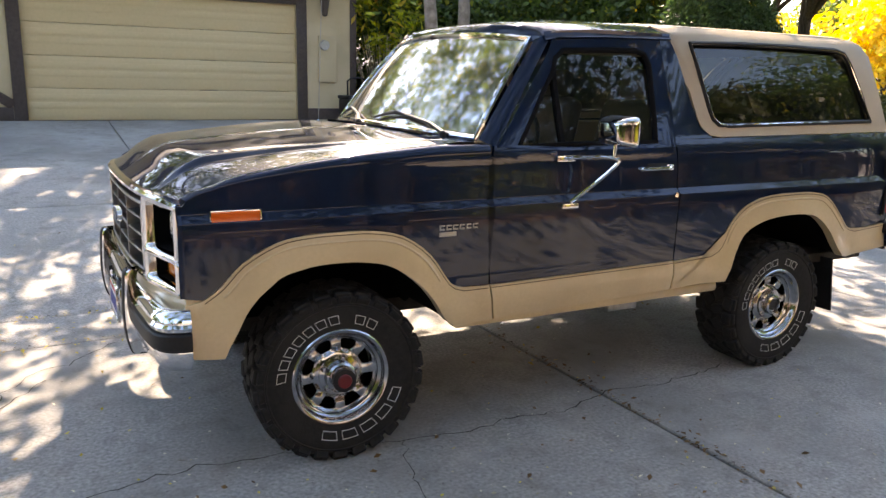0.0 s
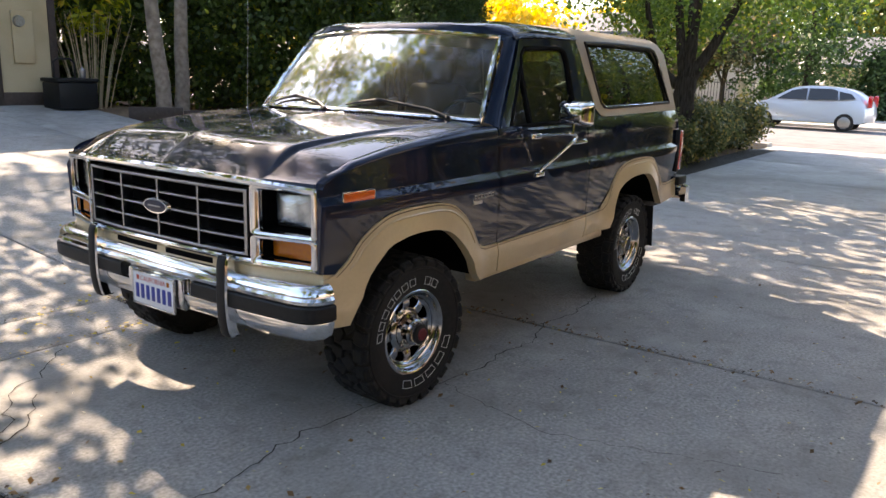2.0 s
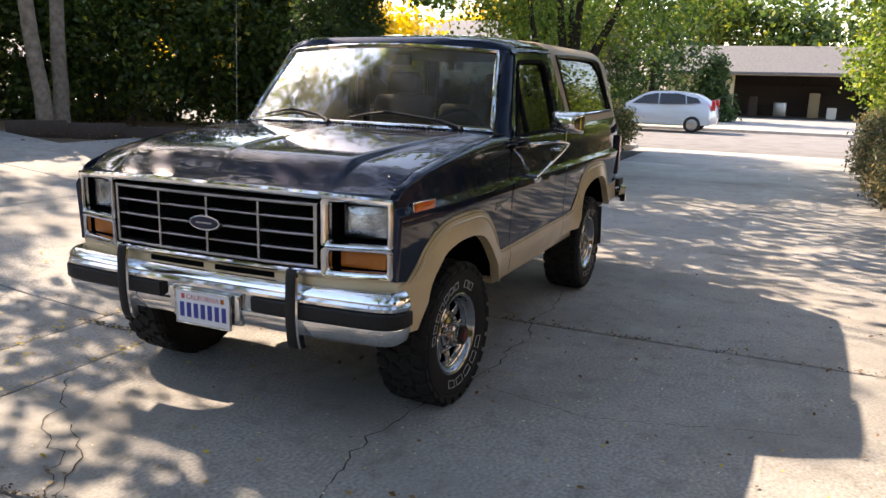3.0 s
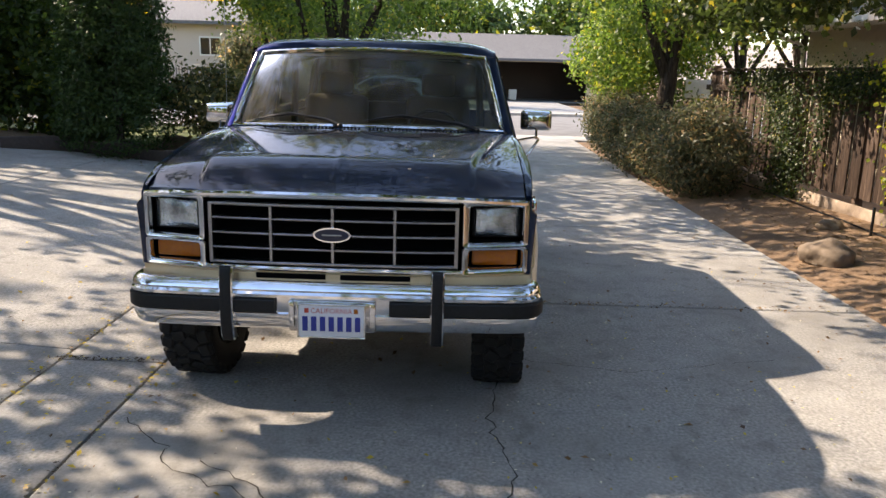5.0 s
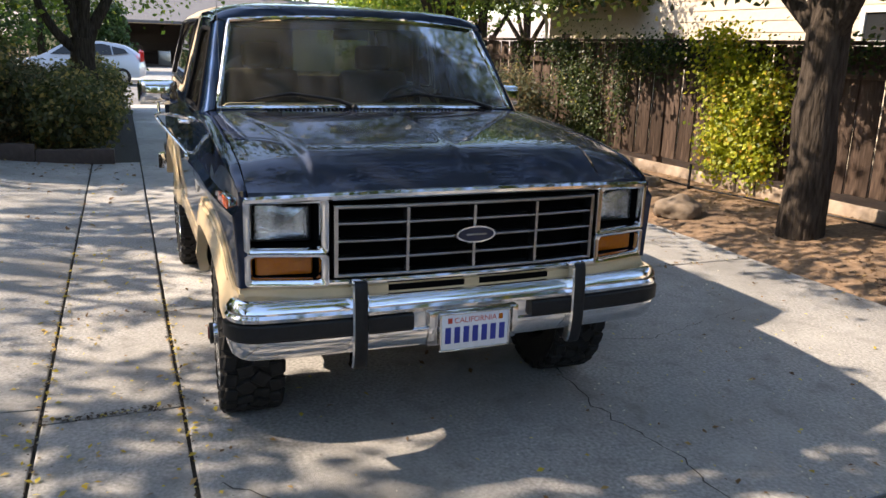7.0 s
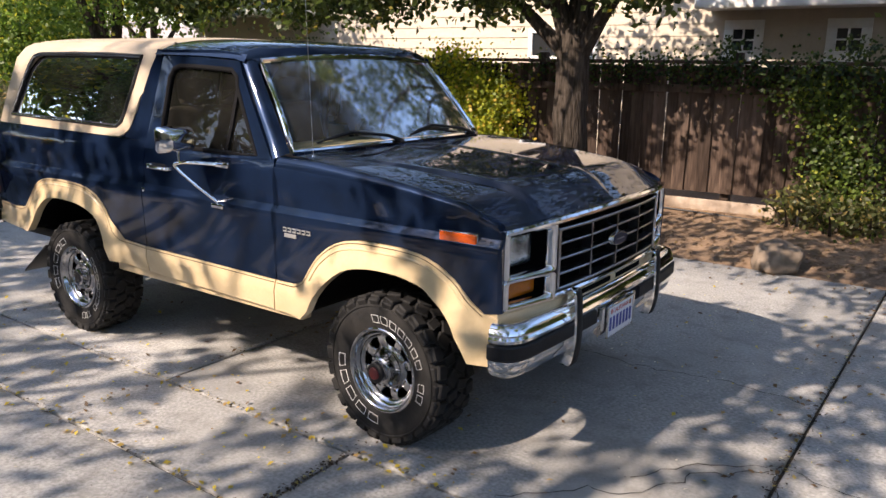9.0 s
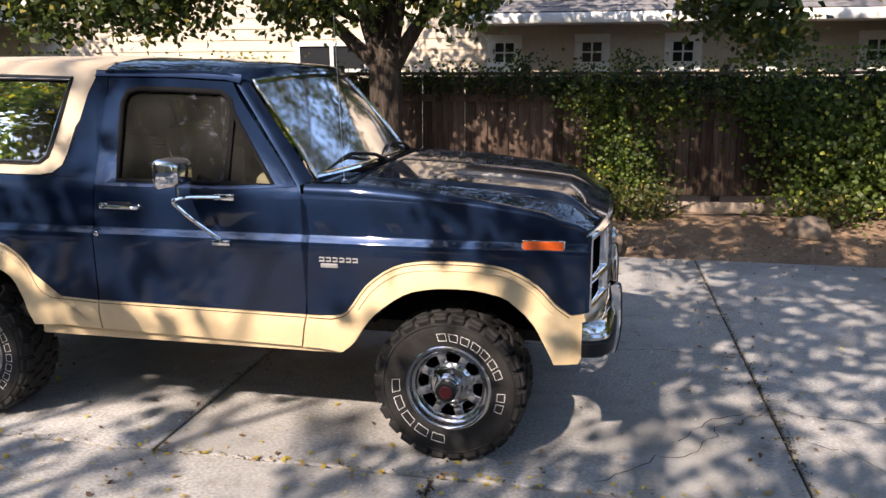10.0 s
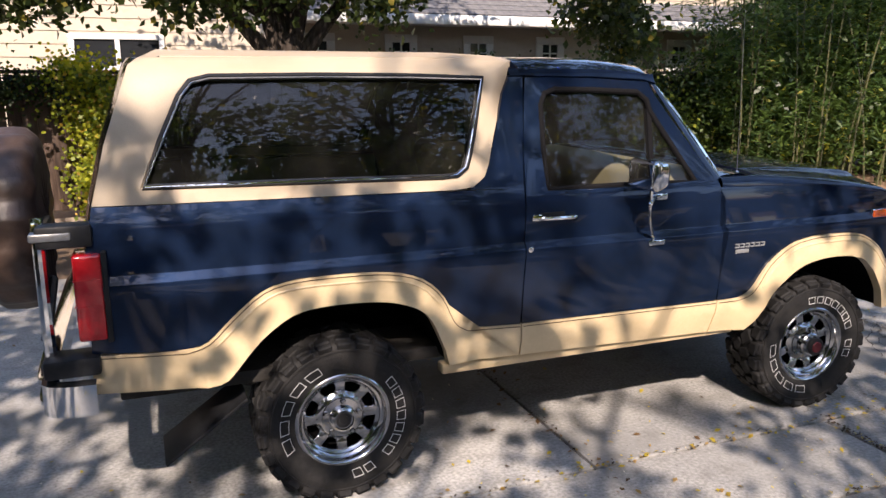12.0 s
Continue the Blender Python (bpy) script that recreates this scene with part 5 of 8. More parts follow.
def hatchback():
    """Parked car; nose towards +y."""
    c = thing("hatchback", "silver compact hatchback parked across the street", "car", at=pose(28.2, 2.6, -0.045))
    prof = [(2.2, 0.35), (2.24, 0.55), (2.12, 0.78), (1.75, 0.92), (1.25, 1.03), (0.55, 1.42), (0.1, 1.53), (-0.7, 1.54), (-1.5, 1.42), (-1.95, 1.15), (-2.12, 0.95), (-2.2, 0.6), (-2.15, 0.35)]
    prof = curve(prof, 3)
    ys = (-0.86, -0.84, -0.7, -0.35, 0, 0.35, 0.7, 0.84, 0.86)
    bm = bmesh.new()
    rings = []
    for y, zz in prof:
        row = []
        for k in ys:
            inw = 0.0 if zz < 0.95 else 0.22 * (zz - 0.95) / 0.6
            x = k * (1 - inw)
            drop = 0.05 if abs(k) > 0.85 else (0.012 if abs(k) > 0.8 else 0)
            end = 0.25 * (abs(k) / 0.86) ** 3 * smooth(1.3, 2.2, abs(y))
            row.append(bm.verts.new((x, y - math.copysign(end, y), zz - drop)))
        rings.append(row)
    for a, b in zip(rings, rings[1:]):
        for k in range(len(ys) - 1):
            bm.faces.new((a[k], a[k + 1], b[k + 1], b[k]))
    for s in (0, -1):
        f = bm.faces.new([r[s] for r in rings])
    bm.faces.new([v for v in rings[0]] + [v for v in rings[-1]][::-1])
    bmesh.ops.recalc_face_normals(bm, faces=bm.faces)
    part("body", bm, SILVER, c, angle=50)
    for s in (-1, 1):
        for poly in ([(0.95, 1.06), (0.5, 1.36), (0.1, 1.45), (-0.02, 1.45), (-0.02, 1.06)], [(-0.08, 1.06), (-0.08, 1.45), (-0.75, 1.46), (-1.0, 1.40), (-1.05, 1.08)], [(-1.1, 1.08), (-1.05, 1.38), (-1.45, 1.30), (-1.6, 1.14)]):
            bm = bmesh.new()
            bm.faces.new([bm.verts.new((s * (0.868 * (1 - 0.22 * (z - 0.95) / 0.6) + 0.004), y, z)) for y, z in poly])
            part("side_window", rim(bm, Vector((-s * 0.02, 0, 0))), DARKROOM, c, "dark side window", smooth=False)
        for y in (1.33, -1.33):
            w = part("wheel", lathe([(0.0, 0.0), (0.2, 0.0), (0.31, -0.01), (0.315, -0.18), (0.0, -0.18)] if s > 0 else [(0.0, 0.0), (0.2, 0.0), (0.31, 0.01), (0.315, 0.18), (0.0, 0.18)], 24, "x", (s * 0.875, y, 0.315)), TYRE, c)
            part("rim", lathe([(0.0, 0.02 * s), (0.06, 0.015 * s), (0.19, 0.012 * s), (0.21, 0.004 * s), (0.21, -0.01 * s), (0.0, -0.01 * s)], 10, "x", (s * 0.875, y, 0.315)), STEEL, w, "grey alloy rim")
        part("tail_lamp", box((s * 0.74 - 0.09, -2.12, 0.85), (s * 0.74 + 0.09, -1.98, 1.25), 0.03), REDLENS, c)
        part("head_lamp", box((s * 0.6 - 0.12, 1.7, 0.78), (s * 0.6 + 0.12, 2.06, 0.88), 0.03), LAMP, c)
    bm = bmesh.new()
    bm.faces.new([bm.verts.new(p) for p in ((-0.62, 0.52, 1.45), (0.62, 0.52, 1.45), (0.74, 1.14, 1.09), (-0.74, 1.14, 1.09))])
    part("windscreen", rim(bm, Vector((0, -0.01, -0.02))), DARKROOM, c, smooth=False)


hatchback()
# white board beyond the fence end
b = thing("white_board", "plain white board on posts beyond the fence", "board", at=pose(13.4, -5.9, ground_height(13.4, -5.9)))
part("panel", box((-0.02, -0.33, 1.1), (0.02, 0.33, 1.5), 0.006), WHITEPAINT, b)
for y in (-0.25, 0.25):
    part("post", box((0.021, y - 0.03, -0.1), (0.06, y + 0.03, 1.4)), DARKWOOD, b)

# far hills
def hills():
    bm = bmesh.new()
    rows = []
    for k in range(61):
        a = radians(-75 + 2.5 * k)
        h = 34 + 16 * noise.noise(Vector((k * 0.13, 0, 0))) + 6 * noise.noise(Vector((k * 0.5, 4, 0)))
        rows.append([(700 * math.cos(a), 700 * math.sin(a), -5), (740 * math.cos(a), 740 * math.sin(a), h * 0.6), (800 * math.cos(a), 800 * math.sin(a), h), (880 * math.cos(a), 880 * math.sin(a), 0)])
    ob = part("backdrop_hills", sheet(rows), material("dry_hills", (0.34, 0.29, 0.25), 1.0, spread=(0.42, 0.36, 0.31), scale=0.02))
    tagged(ob, "pale dry hills in the distance", "hills", kind="structure")


hills()
shrub("tall_shrub", "tall yellow-green leafy shrub beside the driveway", (14.6, -5.6, 0.1), [((0, 0, 1.6), (1.2, 1.0, 1.4)), ((0.5, -0.3, 3.2), (1.5, 1.2, 1.2)), ((-0.8, 0.3, 2.6), (0.9, 0.7, 0.9))], 760, 22, 0.15, 0.055, LEAF_BRIGHT, 6, 1.4, 1.5)

# ---- the car: two-door off-roader, navy over cream, nose towards -x ----
CAR = thing("suv", "navy blue two-door off-road SUV with cream lower panels and tan hardtop", "car")
PROF_Z = [0.48, 0.53, 0.645, 0.71, 0.75, 0.88, 1.00, 1.060, 1.066, 1.092, 1.098, 1.20, 1.26, 1.30, 1.33, 1.36, 1.90]
PROF_Y = [0.930, 0.945, 0.967, 0.962, 0.964, 0.970, 0.977, 0.982, 0.980, 0.9575, 0.956, 0.954, 0.949, 0.939, 0.927, 0.915, 0.785]


def half_width(x, z):
    """Half the body's width at a place of its side."""
    y = float(np.interp(z, PROF_Z, PROF_Y))
    if x < 0.1:
        y -= 0.036 * ((0.1 - x) / 0.75) ** 2
    if x > 3.2:
        y -= 0.02 * ((x - 3.2) / 0.4) ** 2
    return y


def flare(x, z):
    """How far the arch moulding stands out round a wheel."""
    out = 0.0
    for wx in (0.0, 2.67):
        r = math.hypot((x - wx) * 0.95, z - 0.42)
        out = max(out, 0.035 * (1 - smooth(0.47, 0.63, r)))
    return out


def panel(poly, side, lift=0.0, depth=0.02, flared=False, surf=None):
    """A piece of the body's skin, cut out of the side by an outline in (x, z)."""
    bm = bmesh.new()
    vs = [bm.verts.new((x, 0, z)) for x, z in poly]
    bm.faces.new(vs)
    bmesh.ops.triangulate(bm, faces=bm.faces, ngon_method="EAR_CLIP")
    xs, zs = [p[0] for p in poly], [p[1] for p in poly]
    cuts = [((0, 0, z), (0, 0, 1)) for z in PROF_Z if min(zs) < z < max(zs)]
    if flared:
        cuts += [((0, 0, z), (0, 0, 1)) for z in (0.58, 0.69, 0.82, 0.94)]
    x = math.ceil(min(xs) / 0.12) * 0.12
    while x < max(xs):
        cuts.append(((x, 0, 0), (1, 0, 0)))
        x += 0.05 if flared else 0.12
    for co, no in cuts:
        bmesh.ops.bisect_plane(bm, geom=bm.verts[:] + bm.edges[:] + bm.faces[:], plane_co=co, plane_no=no, dist=1e-5)
    bmesh.ops.dissolve_limit(bm, angle_limit=0.01, verts=[], edges=[], use_dissolve_boundaries=False)
    for v in bm.verts:
        w = (surf or half_width)(v.co.x, v.co.z) + lift
        if flared:
            w += flare(v.co.x, v.co.z)
        v.co.y = side * w
    for f in bm.faces:
        f.normal_update()
        if f.normal.y * side < 0:
            f.normal_flip()
    rim(bm, Vector((0, -side * depth, 0)))
    return bm


ARCH_F_OUT = curve([(0.57, 0.70), (0.49, 0.735), (0.39, 0.87), (0.26, 0.962), (0.12, 0.995), (-0.02, 1.0), (-0.16, 0.995), (-0.28, 0.972), (-0.41, 0.90), (-0.49, 0.815), (-0.56, 0.762)], 3)
ARCH_F_IN = curve([(0.50, 0.545), (0.455, 0.585), (0.36, 0.72), (0.21, 0.835), (0.08, 0.872), (-0.04, 0.88), (-0.16, 0.872), (-0.28, 0.835), (-0.39, 0.73), (-0.46, 0.60), (-0.49, 0.53)], 3)
ARCH_R_OUT = curve([(2.09, 0.722), (2.15, 0.765), (2.21, 0.885), (2.31, 0.975), (2.46, 1.02), (2.65, 1.03), (2.85, 1.025), (2.99, 0.99), (3.12, 0.885), (3.21, 0.80), (3.29, 0.775)], 3)
ARCH_R_IN = curve([(2.19, 0.57), (2.23, 0.69), (2.30, 0.82), (2.43, 0.885), (2.58, 0.908), (2.75, 0.908), (2.88, 0.882), (3.01, 0.79), (3.14, 0.645), (3.22, 0.615)], 3)
DOOR_F = [(0.735, 0.53), (0.70, 0.70), (0.69, 0.88), (0.672, 1.07), (0.69, 1.23), (0.72, 1.325)]
DOOR_R = [(1.825, 0.553), (1.823, 0.71), (1.82, 0.87), (1.812, 1.15), (1.80, 1.335)]
FEND_TOP = [(0.715, 1.285), (0.39, 1.275), (0.1, 1.26), (-0.13, 1.245), (-0.35, 1.216), (-0.48, 1.192), (-0.56, 1.168), (-0.60, 1.148), (-0.622, 1.12)]
G = 0.004


def gapped(line, d):
    return [(x + d, z) for x, z in line]


for side in (1, -1):
    # front fender, navy
    poly = gapped(FEND_TOP, 0.0) + [(-0.626, 0.95), (-0.622, 0.775)] + [(x, z + 0.003) for x, z in ARCH_F_OUT[::-1]] + [(0.70 - G, 0.703)] + gapped(DOOR_F[2:], -G)[:-1]
    part("front_fender", panel(poly, side), NAVY, CAR)
    # front arch, cream
    poly = ARCH_F_OUT[::-1][:-1] + [(0.57, 0.70), (0.70 - G, 0.70), (0.735 - G, 0.53)] + [(0.52, 0.527)] + ARCH_F_IN + [(-0.60, 0.53), (-0.625, 0.60), (-0.625, 0.75)]
    part("front_arch_panel", panel(poly, side, 0.006, 0.05, True), CREAM, CAR, "cream painted wheel arch panel")
    # door, navy and cream
    poly = gapped(DOOR_F[2:], G) + gapped(DOOR_R[:1:-1], -G) + [(1.823 - G, 0.713), (0.70 + G, 0.703)]
    door = part("door", panel(poly, side), NAVY, CAR)
    poly = [(0.735 + G, 0.533), (0.70 + G, 0.70), (1.823 - G, 0.71), (1.825 - G, 0.556)]
    part("door_sill_panel", panel(poly, side, 0.006, 0.03), CREAM, door, "cream lower door panel")
    # rear quarter, navy and cream
    poly = gapped(DOOR_R[1:], G) + [(2.05, 1.338), (2.6, 1.345), (3.2, 1.35), (3.585, 1.352), (3.615, 1.2), (3.625, 0.8)] + [(3.40, 0.783)] + [(x, z + 0.003) for x, z in ARCH_R_OUT[::-1]]
    part("rear_quarter", panel(poly, side), NAVY, CAR)
    poly = [(1.823 + G, 0.71)] + ARCH_R_OUT + [(3.40, 0.78), (3.63, 0.79), (3.64, 0.64)] + ARCH_R_IN[::-1] + [(1.825 + G, 0.556)]
    part("rear_arch_panel", panel(poly, side, 0.006, 0.05, True), CREAM, CAR, "cream painted wheel arch panel")
    # bead pressed along the arches
    for line, cx in ((ARCH_F_OUT[4:-2], 0.0), (ARCH_R_OUT[4:-3], 2.667)):
        pts = []
        for x, z in line:
            r = math.hypot(x - cx, z - 0.42)
            x, z = x - (x - cx) / r * 0.036, z - (z - 0.42) / r * 0.036
            pts.append((x, side * (half_width(x, z) + 0.0055 + flare(x, z)), z))
        part("arch_bead", tube(pts, 0.0065, 6), CREAM, CAR)
    # pinstripes above the cream
    lines = [ARCH_F_OUT[::-1] + [(0.69, 0.70)], [(0.708, 0.70), (1.2, 0.705), (1.815, 0.71)], [(1.83, 0.71)] + ARCH_R_OUT + [(3.40, 0.78), (3.62, 0.79)]]
    for line, flat in zip(lines, (False, True, False)):
        rows = []
        for k, (x, z) in enumerate(line):
            a, b = Vector(line[max(0, k - 1)]), Vector(line[min(len(line) - 1, k + 1)])
            d = (b - a).normalized()
            nrm = Vector((-d.y, d.x))
            if nrm.y < 0 or (abs(nrm.y) < 0.2 and (x < 0 and nrm.x > 0)):
                nrm = -nrm
            rows.append([(x + nrm.x * o, side * (half_width(x + nrm.x * o, z + nrm.y * o) + (0.0 if flat else flare(x + nrm.x * o, z + nrm.y * o)) + 0.0085), z + nrm.y * o) for o in (-0.0125, -0.0085)])
        part("pinstripe", sheet(rows), PINLINE, CAR, "thin brown pinstripe")


# ---- hood, cowl, greenhouse ----
def front_x(y):
    """Where the nose stands, bowed across."""
    return -0.735 + 0.115 * (abs(y) / 0.93) ** 3


HOOD_X = [0.46, 0.2, 0.0, -0.2, -0.36, -0.45, -0.50, -0.545, -0.59, -0.63, -0.66, -0.69]
GAP_Z = [1.334, 1.314, 1.297, 1.274, 1.250, 1.236, 1.227, 1.212, 1.192, 1.172, 1.158, 1.146]
MID_Z = [1.360, 1.352, 1.340, 1.322, 1.306, 1.296, 1.287, 1.268, 1.240, 1.205, 1.183, 1.160]
HOOD_HALF = 0.888


def dome_edge(x):
    """Half the width of the hood's raised middle."""
    return 0.655 + 0.135 * smooth(-0.62, 0.5, x)


def nose_top(y):
    """Height of the nose's upper edge, falling towards the fenders."""
    return 1.160 - 0.026 * (abs(y) / 0.9) ** 3


def hood_z(x, y):
    """Flat shoulders, a crease, and a raised middle that breaks off towards the lip."""
    edge = float(np.interp(-x, [-v for v in HOOD_X], GAP_Z))
    mid = float(np.interp(-x, [-v for v in HOOD_X], MID_Z))
    a, d = abs(y), dome_edge(x)
    fall = smooth(-0.69, -0.58, x)
    top = mid - 0.010 * (a / d) ** 2 + 0.004 * fall * (1 - smooth(0.0, 0.03, a))
    crease = edge + (mid - edge) * 0.45
    if a >= d:
        t = (a - d) / (HOOD_HALF - d)
        z = crease + (edge - crease) * t ** 1.4
    else:
        z = crease + (top - crease) * smooth(0.0, 0.035, d - a)
    return z


HOOD_CUTS = [0, 0.015, 0.03, 0.06, 0.2, 0.4, 0.55]
xs = [0.455, 0.35, 0.2, 0.05, -0.1, -0.2, -0.3, -0.38, -0.44, -0.47, -0.5, -0.525, -0.55, -0.57, -0.59, -0.61, -0.63, -0.665, -0.70]


def hood_ys(x):
    d = dome_edge(x)
    half = [v for v in HOOD_CUTS] + [d - w for w in (0.06, 0.036, 0.03, 0.024, 0.018, 0.012, 0.006, 0.001)] + [d + 0.004] + [d + (HOOD_HALF - d) * k / 6 for k in range(1, 7)]
    return [-v for v in half[:0:-1]] + half


def lip_x(u, y):
    return u + (front_x(y) + 0.735) * smooth(0.3, -0.68, u) - 0.02 * smooth(0.2, -0.68, u)


rows = []
for x in xs:
    rows.append([(lip_x(x, y), y, max(hood_z(x, y), nose_top(y) - 0.002)) for y in hood_ys(x)])
rows.append([(p[0] - 0.004, p[1], nose_top(p[1]) - 0.010) for p in rows[-1]])
part("hood", sheet(rows, (0, 0, -0.02)), HOODNAVY, CAR, angle=24.0)
FEND_U = [0.70, 0.58] + xs
for side in (1, -1):
    # fender crown from the hood's edge to the side, closing at the nose
    rows = []
    for u in FEND_U:
        xi = lip_x(u, HOOD_HALF)
        xo = xi + 0.016 * smooth(-0.45, -0.68, u)
        zo = float(np.interp(-xo, [-p[0] for p in FEND_TOP], [p[1] for p in FEND_TOP]))
        yo = half_width(xo, zo)
        zi = max(hood_z(min(u, 0.455), HOOD_HALF), zo + 0.010)
        row = []
        for k in range(11):
            a = k / 10 * math.pi / 2
            row.append((xi + (xo - xi) * math.sin(a), side * (HOOD_HALF + 0.006 + (yo - HOOD_HALF - 0.006) * math.sin(a) ** 0.9), zo + (zi - zo) * math.cos(a) ** 0.8))
        rows.append(row)
    rows.append([(p[0] - 0.003, p[1], min(p[2] - 0.006, 1.128)) for p in rows[-1]])
    rows.append([(p[0] + 0.004, p[1], p[2] - 0.03) for p in rows[-1]])
    # inner edge of the seam beside the hood
    rows = [[(r[0][0], r[0][1], r[0][2] - 0.03)] + r for r in rows]
    bm = sheet(rows)
    for f in bm.faces:
        f.normal_update()
        if f.normal.z < 0:
            f.normal_flip()
    part("fender_top", bm, NAVY, CAR)
    # upright corner of the fender beside the lamps
    rows = []
    for z in (0.778, 0.82, 0.88, 0.95, 1.02, 1.060, 1.066, 1.092, 1.098, 1.115, 1.130):
        w = half_width(-0.622, z)
        x0 = front_x(0.9)
        rows.append([(x0 + 0.03, side * 0.895, z), (x0 - 0.004, side * 0.897, z), (x0 - 0.006, side * (w - 0.018), z), (-0.640, side * (w - 0.006), z), (-0.634, side * (w - 0.001), z), (-0.620, side * (w + 0.001), z)])
    bm = sheet(rows)
    bmesh.ops.recalc_face_normals(bm, faces=bm.faces)
    part("fender_corner", bm, NAVY, CAR)

# cowl with vent slots, solid bars whose near-black stands for shade in openings
def cowl_z(y):
    return 1.364 - 0.024 * (abs(y) / 0.9) ** 2.4


rows = []
for y in [0.9 * (k / 10 - 1) for k in range(21)]:
    b = abs(y) / 0.9
    z = cowl_z(y)
    rows.append([(0.462, y, z - 0.008), (0.50 + 0.06 * b ** 2, y, z + 0.004), (0.545 + 0.12 * b ** 2, y, z), (0.60 + 0.14 * b ** 2, y, z - 0.02)])
cowl = part("cowl", sheet(rows), NAVY, CAR)
for k in range(56):
    y = -0.61 + 0.0222 * k
    if abs(y) < 0.02:
        continue
    b = abs(y) / 0.9
    part("vent_slot", box((0.490 + 0.04 * b * b, y - 0.006, cowl_z(y) - 0.010), (0.534 + 0.10 * b * b, y + 0.006, cowl_z(y) + 0.0062), 0.001), RECESS_SHADE, cowl)


def ws_bottom(y):
    b = abs(y) / 0.9
    return Vector((0.545 + 0.15 * b ** 2.2, y, 1.366 - 0.018 * b ** 2))


def ws_top(y):
    b = abs(y) / 0.9
    return Vector((0.935 + 0.11 * b ** 2.2, y * 0.86, 1.845 - 0.04 * b ** 2))


def ws_grid(y0, y1, t0, t1, lift, ny=16, nt=8):
    rows = []
    for i in range(nt + 1):
        t = t0 + (t1 - t0) * i / nt
        row = []
        for j in range(ny + 1):
            y = y0 + (y1 - y0) * j / ny
            p = ws_bottom(y).lerp(ws_top(y), t)
            p += Vector((-0.76, 0, 0.65)) * (0.012 * math.sin(math.pi * t) + lift)
            row.append(p)
        rows.append(row)
    return rows


ws = part("windshield", sheet(ws_grid(-0.83, 0.83, 0.035, 0.955, 0.0)), GLASS, CAR, "clear curved windshield glass")
ws.visible_shadow = False
border = [(-0.845, 0.0), (0.845, 0.0), (0.845, 0.98), (-0.845, 0.98)]
loop = []
for (ya, ta), (yb, tb) in zip(border, border[1:] + border[:1]):
    for k in range(12):
        y, t = ya + (yb - ya) * k / 12, ta + (tb - ta) * k / 12
        loop.append(ws_bottom(y).lerp(ws_top(y), t) + Vector((-0.76, 0, 0.65)) * (0.012 * math.sin(math.pi * t) + 0.004))
part("windshield_trim", tube(loop, 0.014, 8, True), CHROME, CAR, "bright chrome windshield surround")

# roof, navy front part
def roof_z(x, y):
    b = min(1.0, abs(y) / 0.80)
    return 1.925 - 0.035 * smooth(1.35, 0.9, x) - 0.012 * b ** 2 - 0.055 * b ** 7


rows = []
for x in (0.0, 0.03, 0.08, 0.2, 0.4, 0.6, 0.8, 0.9, 0.97):
    row = []
    for k in range(25):
        y = 0.80 * (k / 12 - 1)
        b = abs(y) / 0.8
        x0 = 0.925 + 0.12 * b ** 2.2
        xx = x0 + (1.80 - x0) * x
        z = roof_z(xx, y)
        if x == 0.0:
            z = 1.852 - 0.04 * b ** 2
        elif x == 0.03:
            z -= 0.012
        row.append((xx, y, z))
    rows.append(row)
part("roof", sheet(rows, (0, 0, -0.03)), NAVY, CAR)

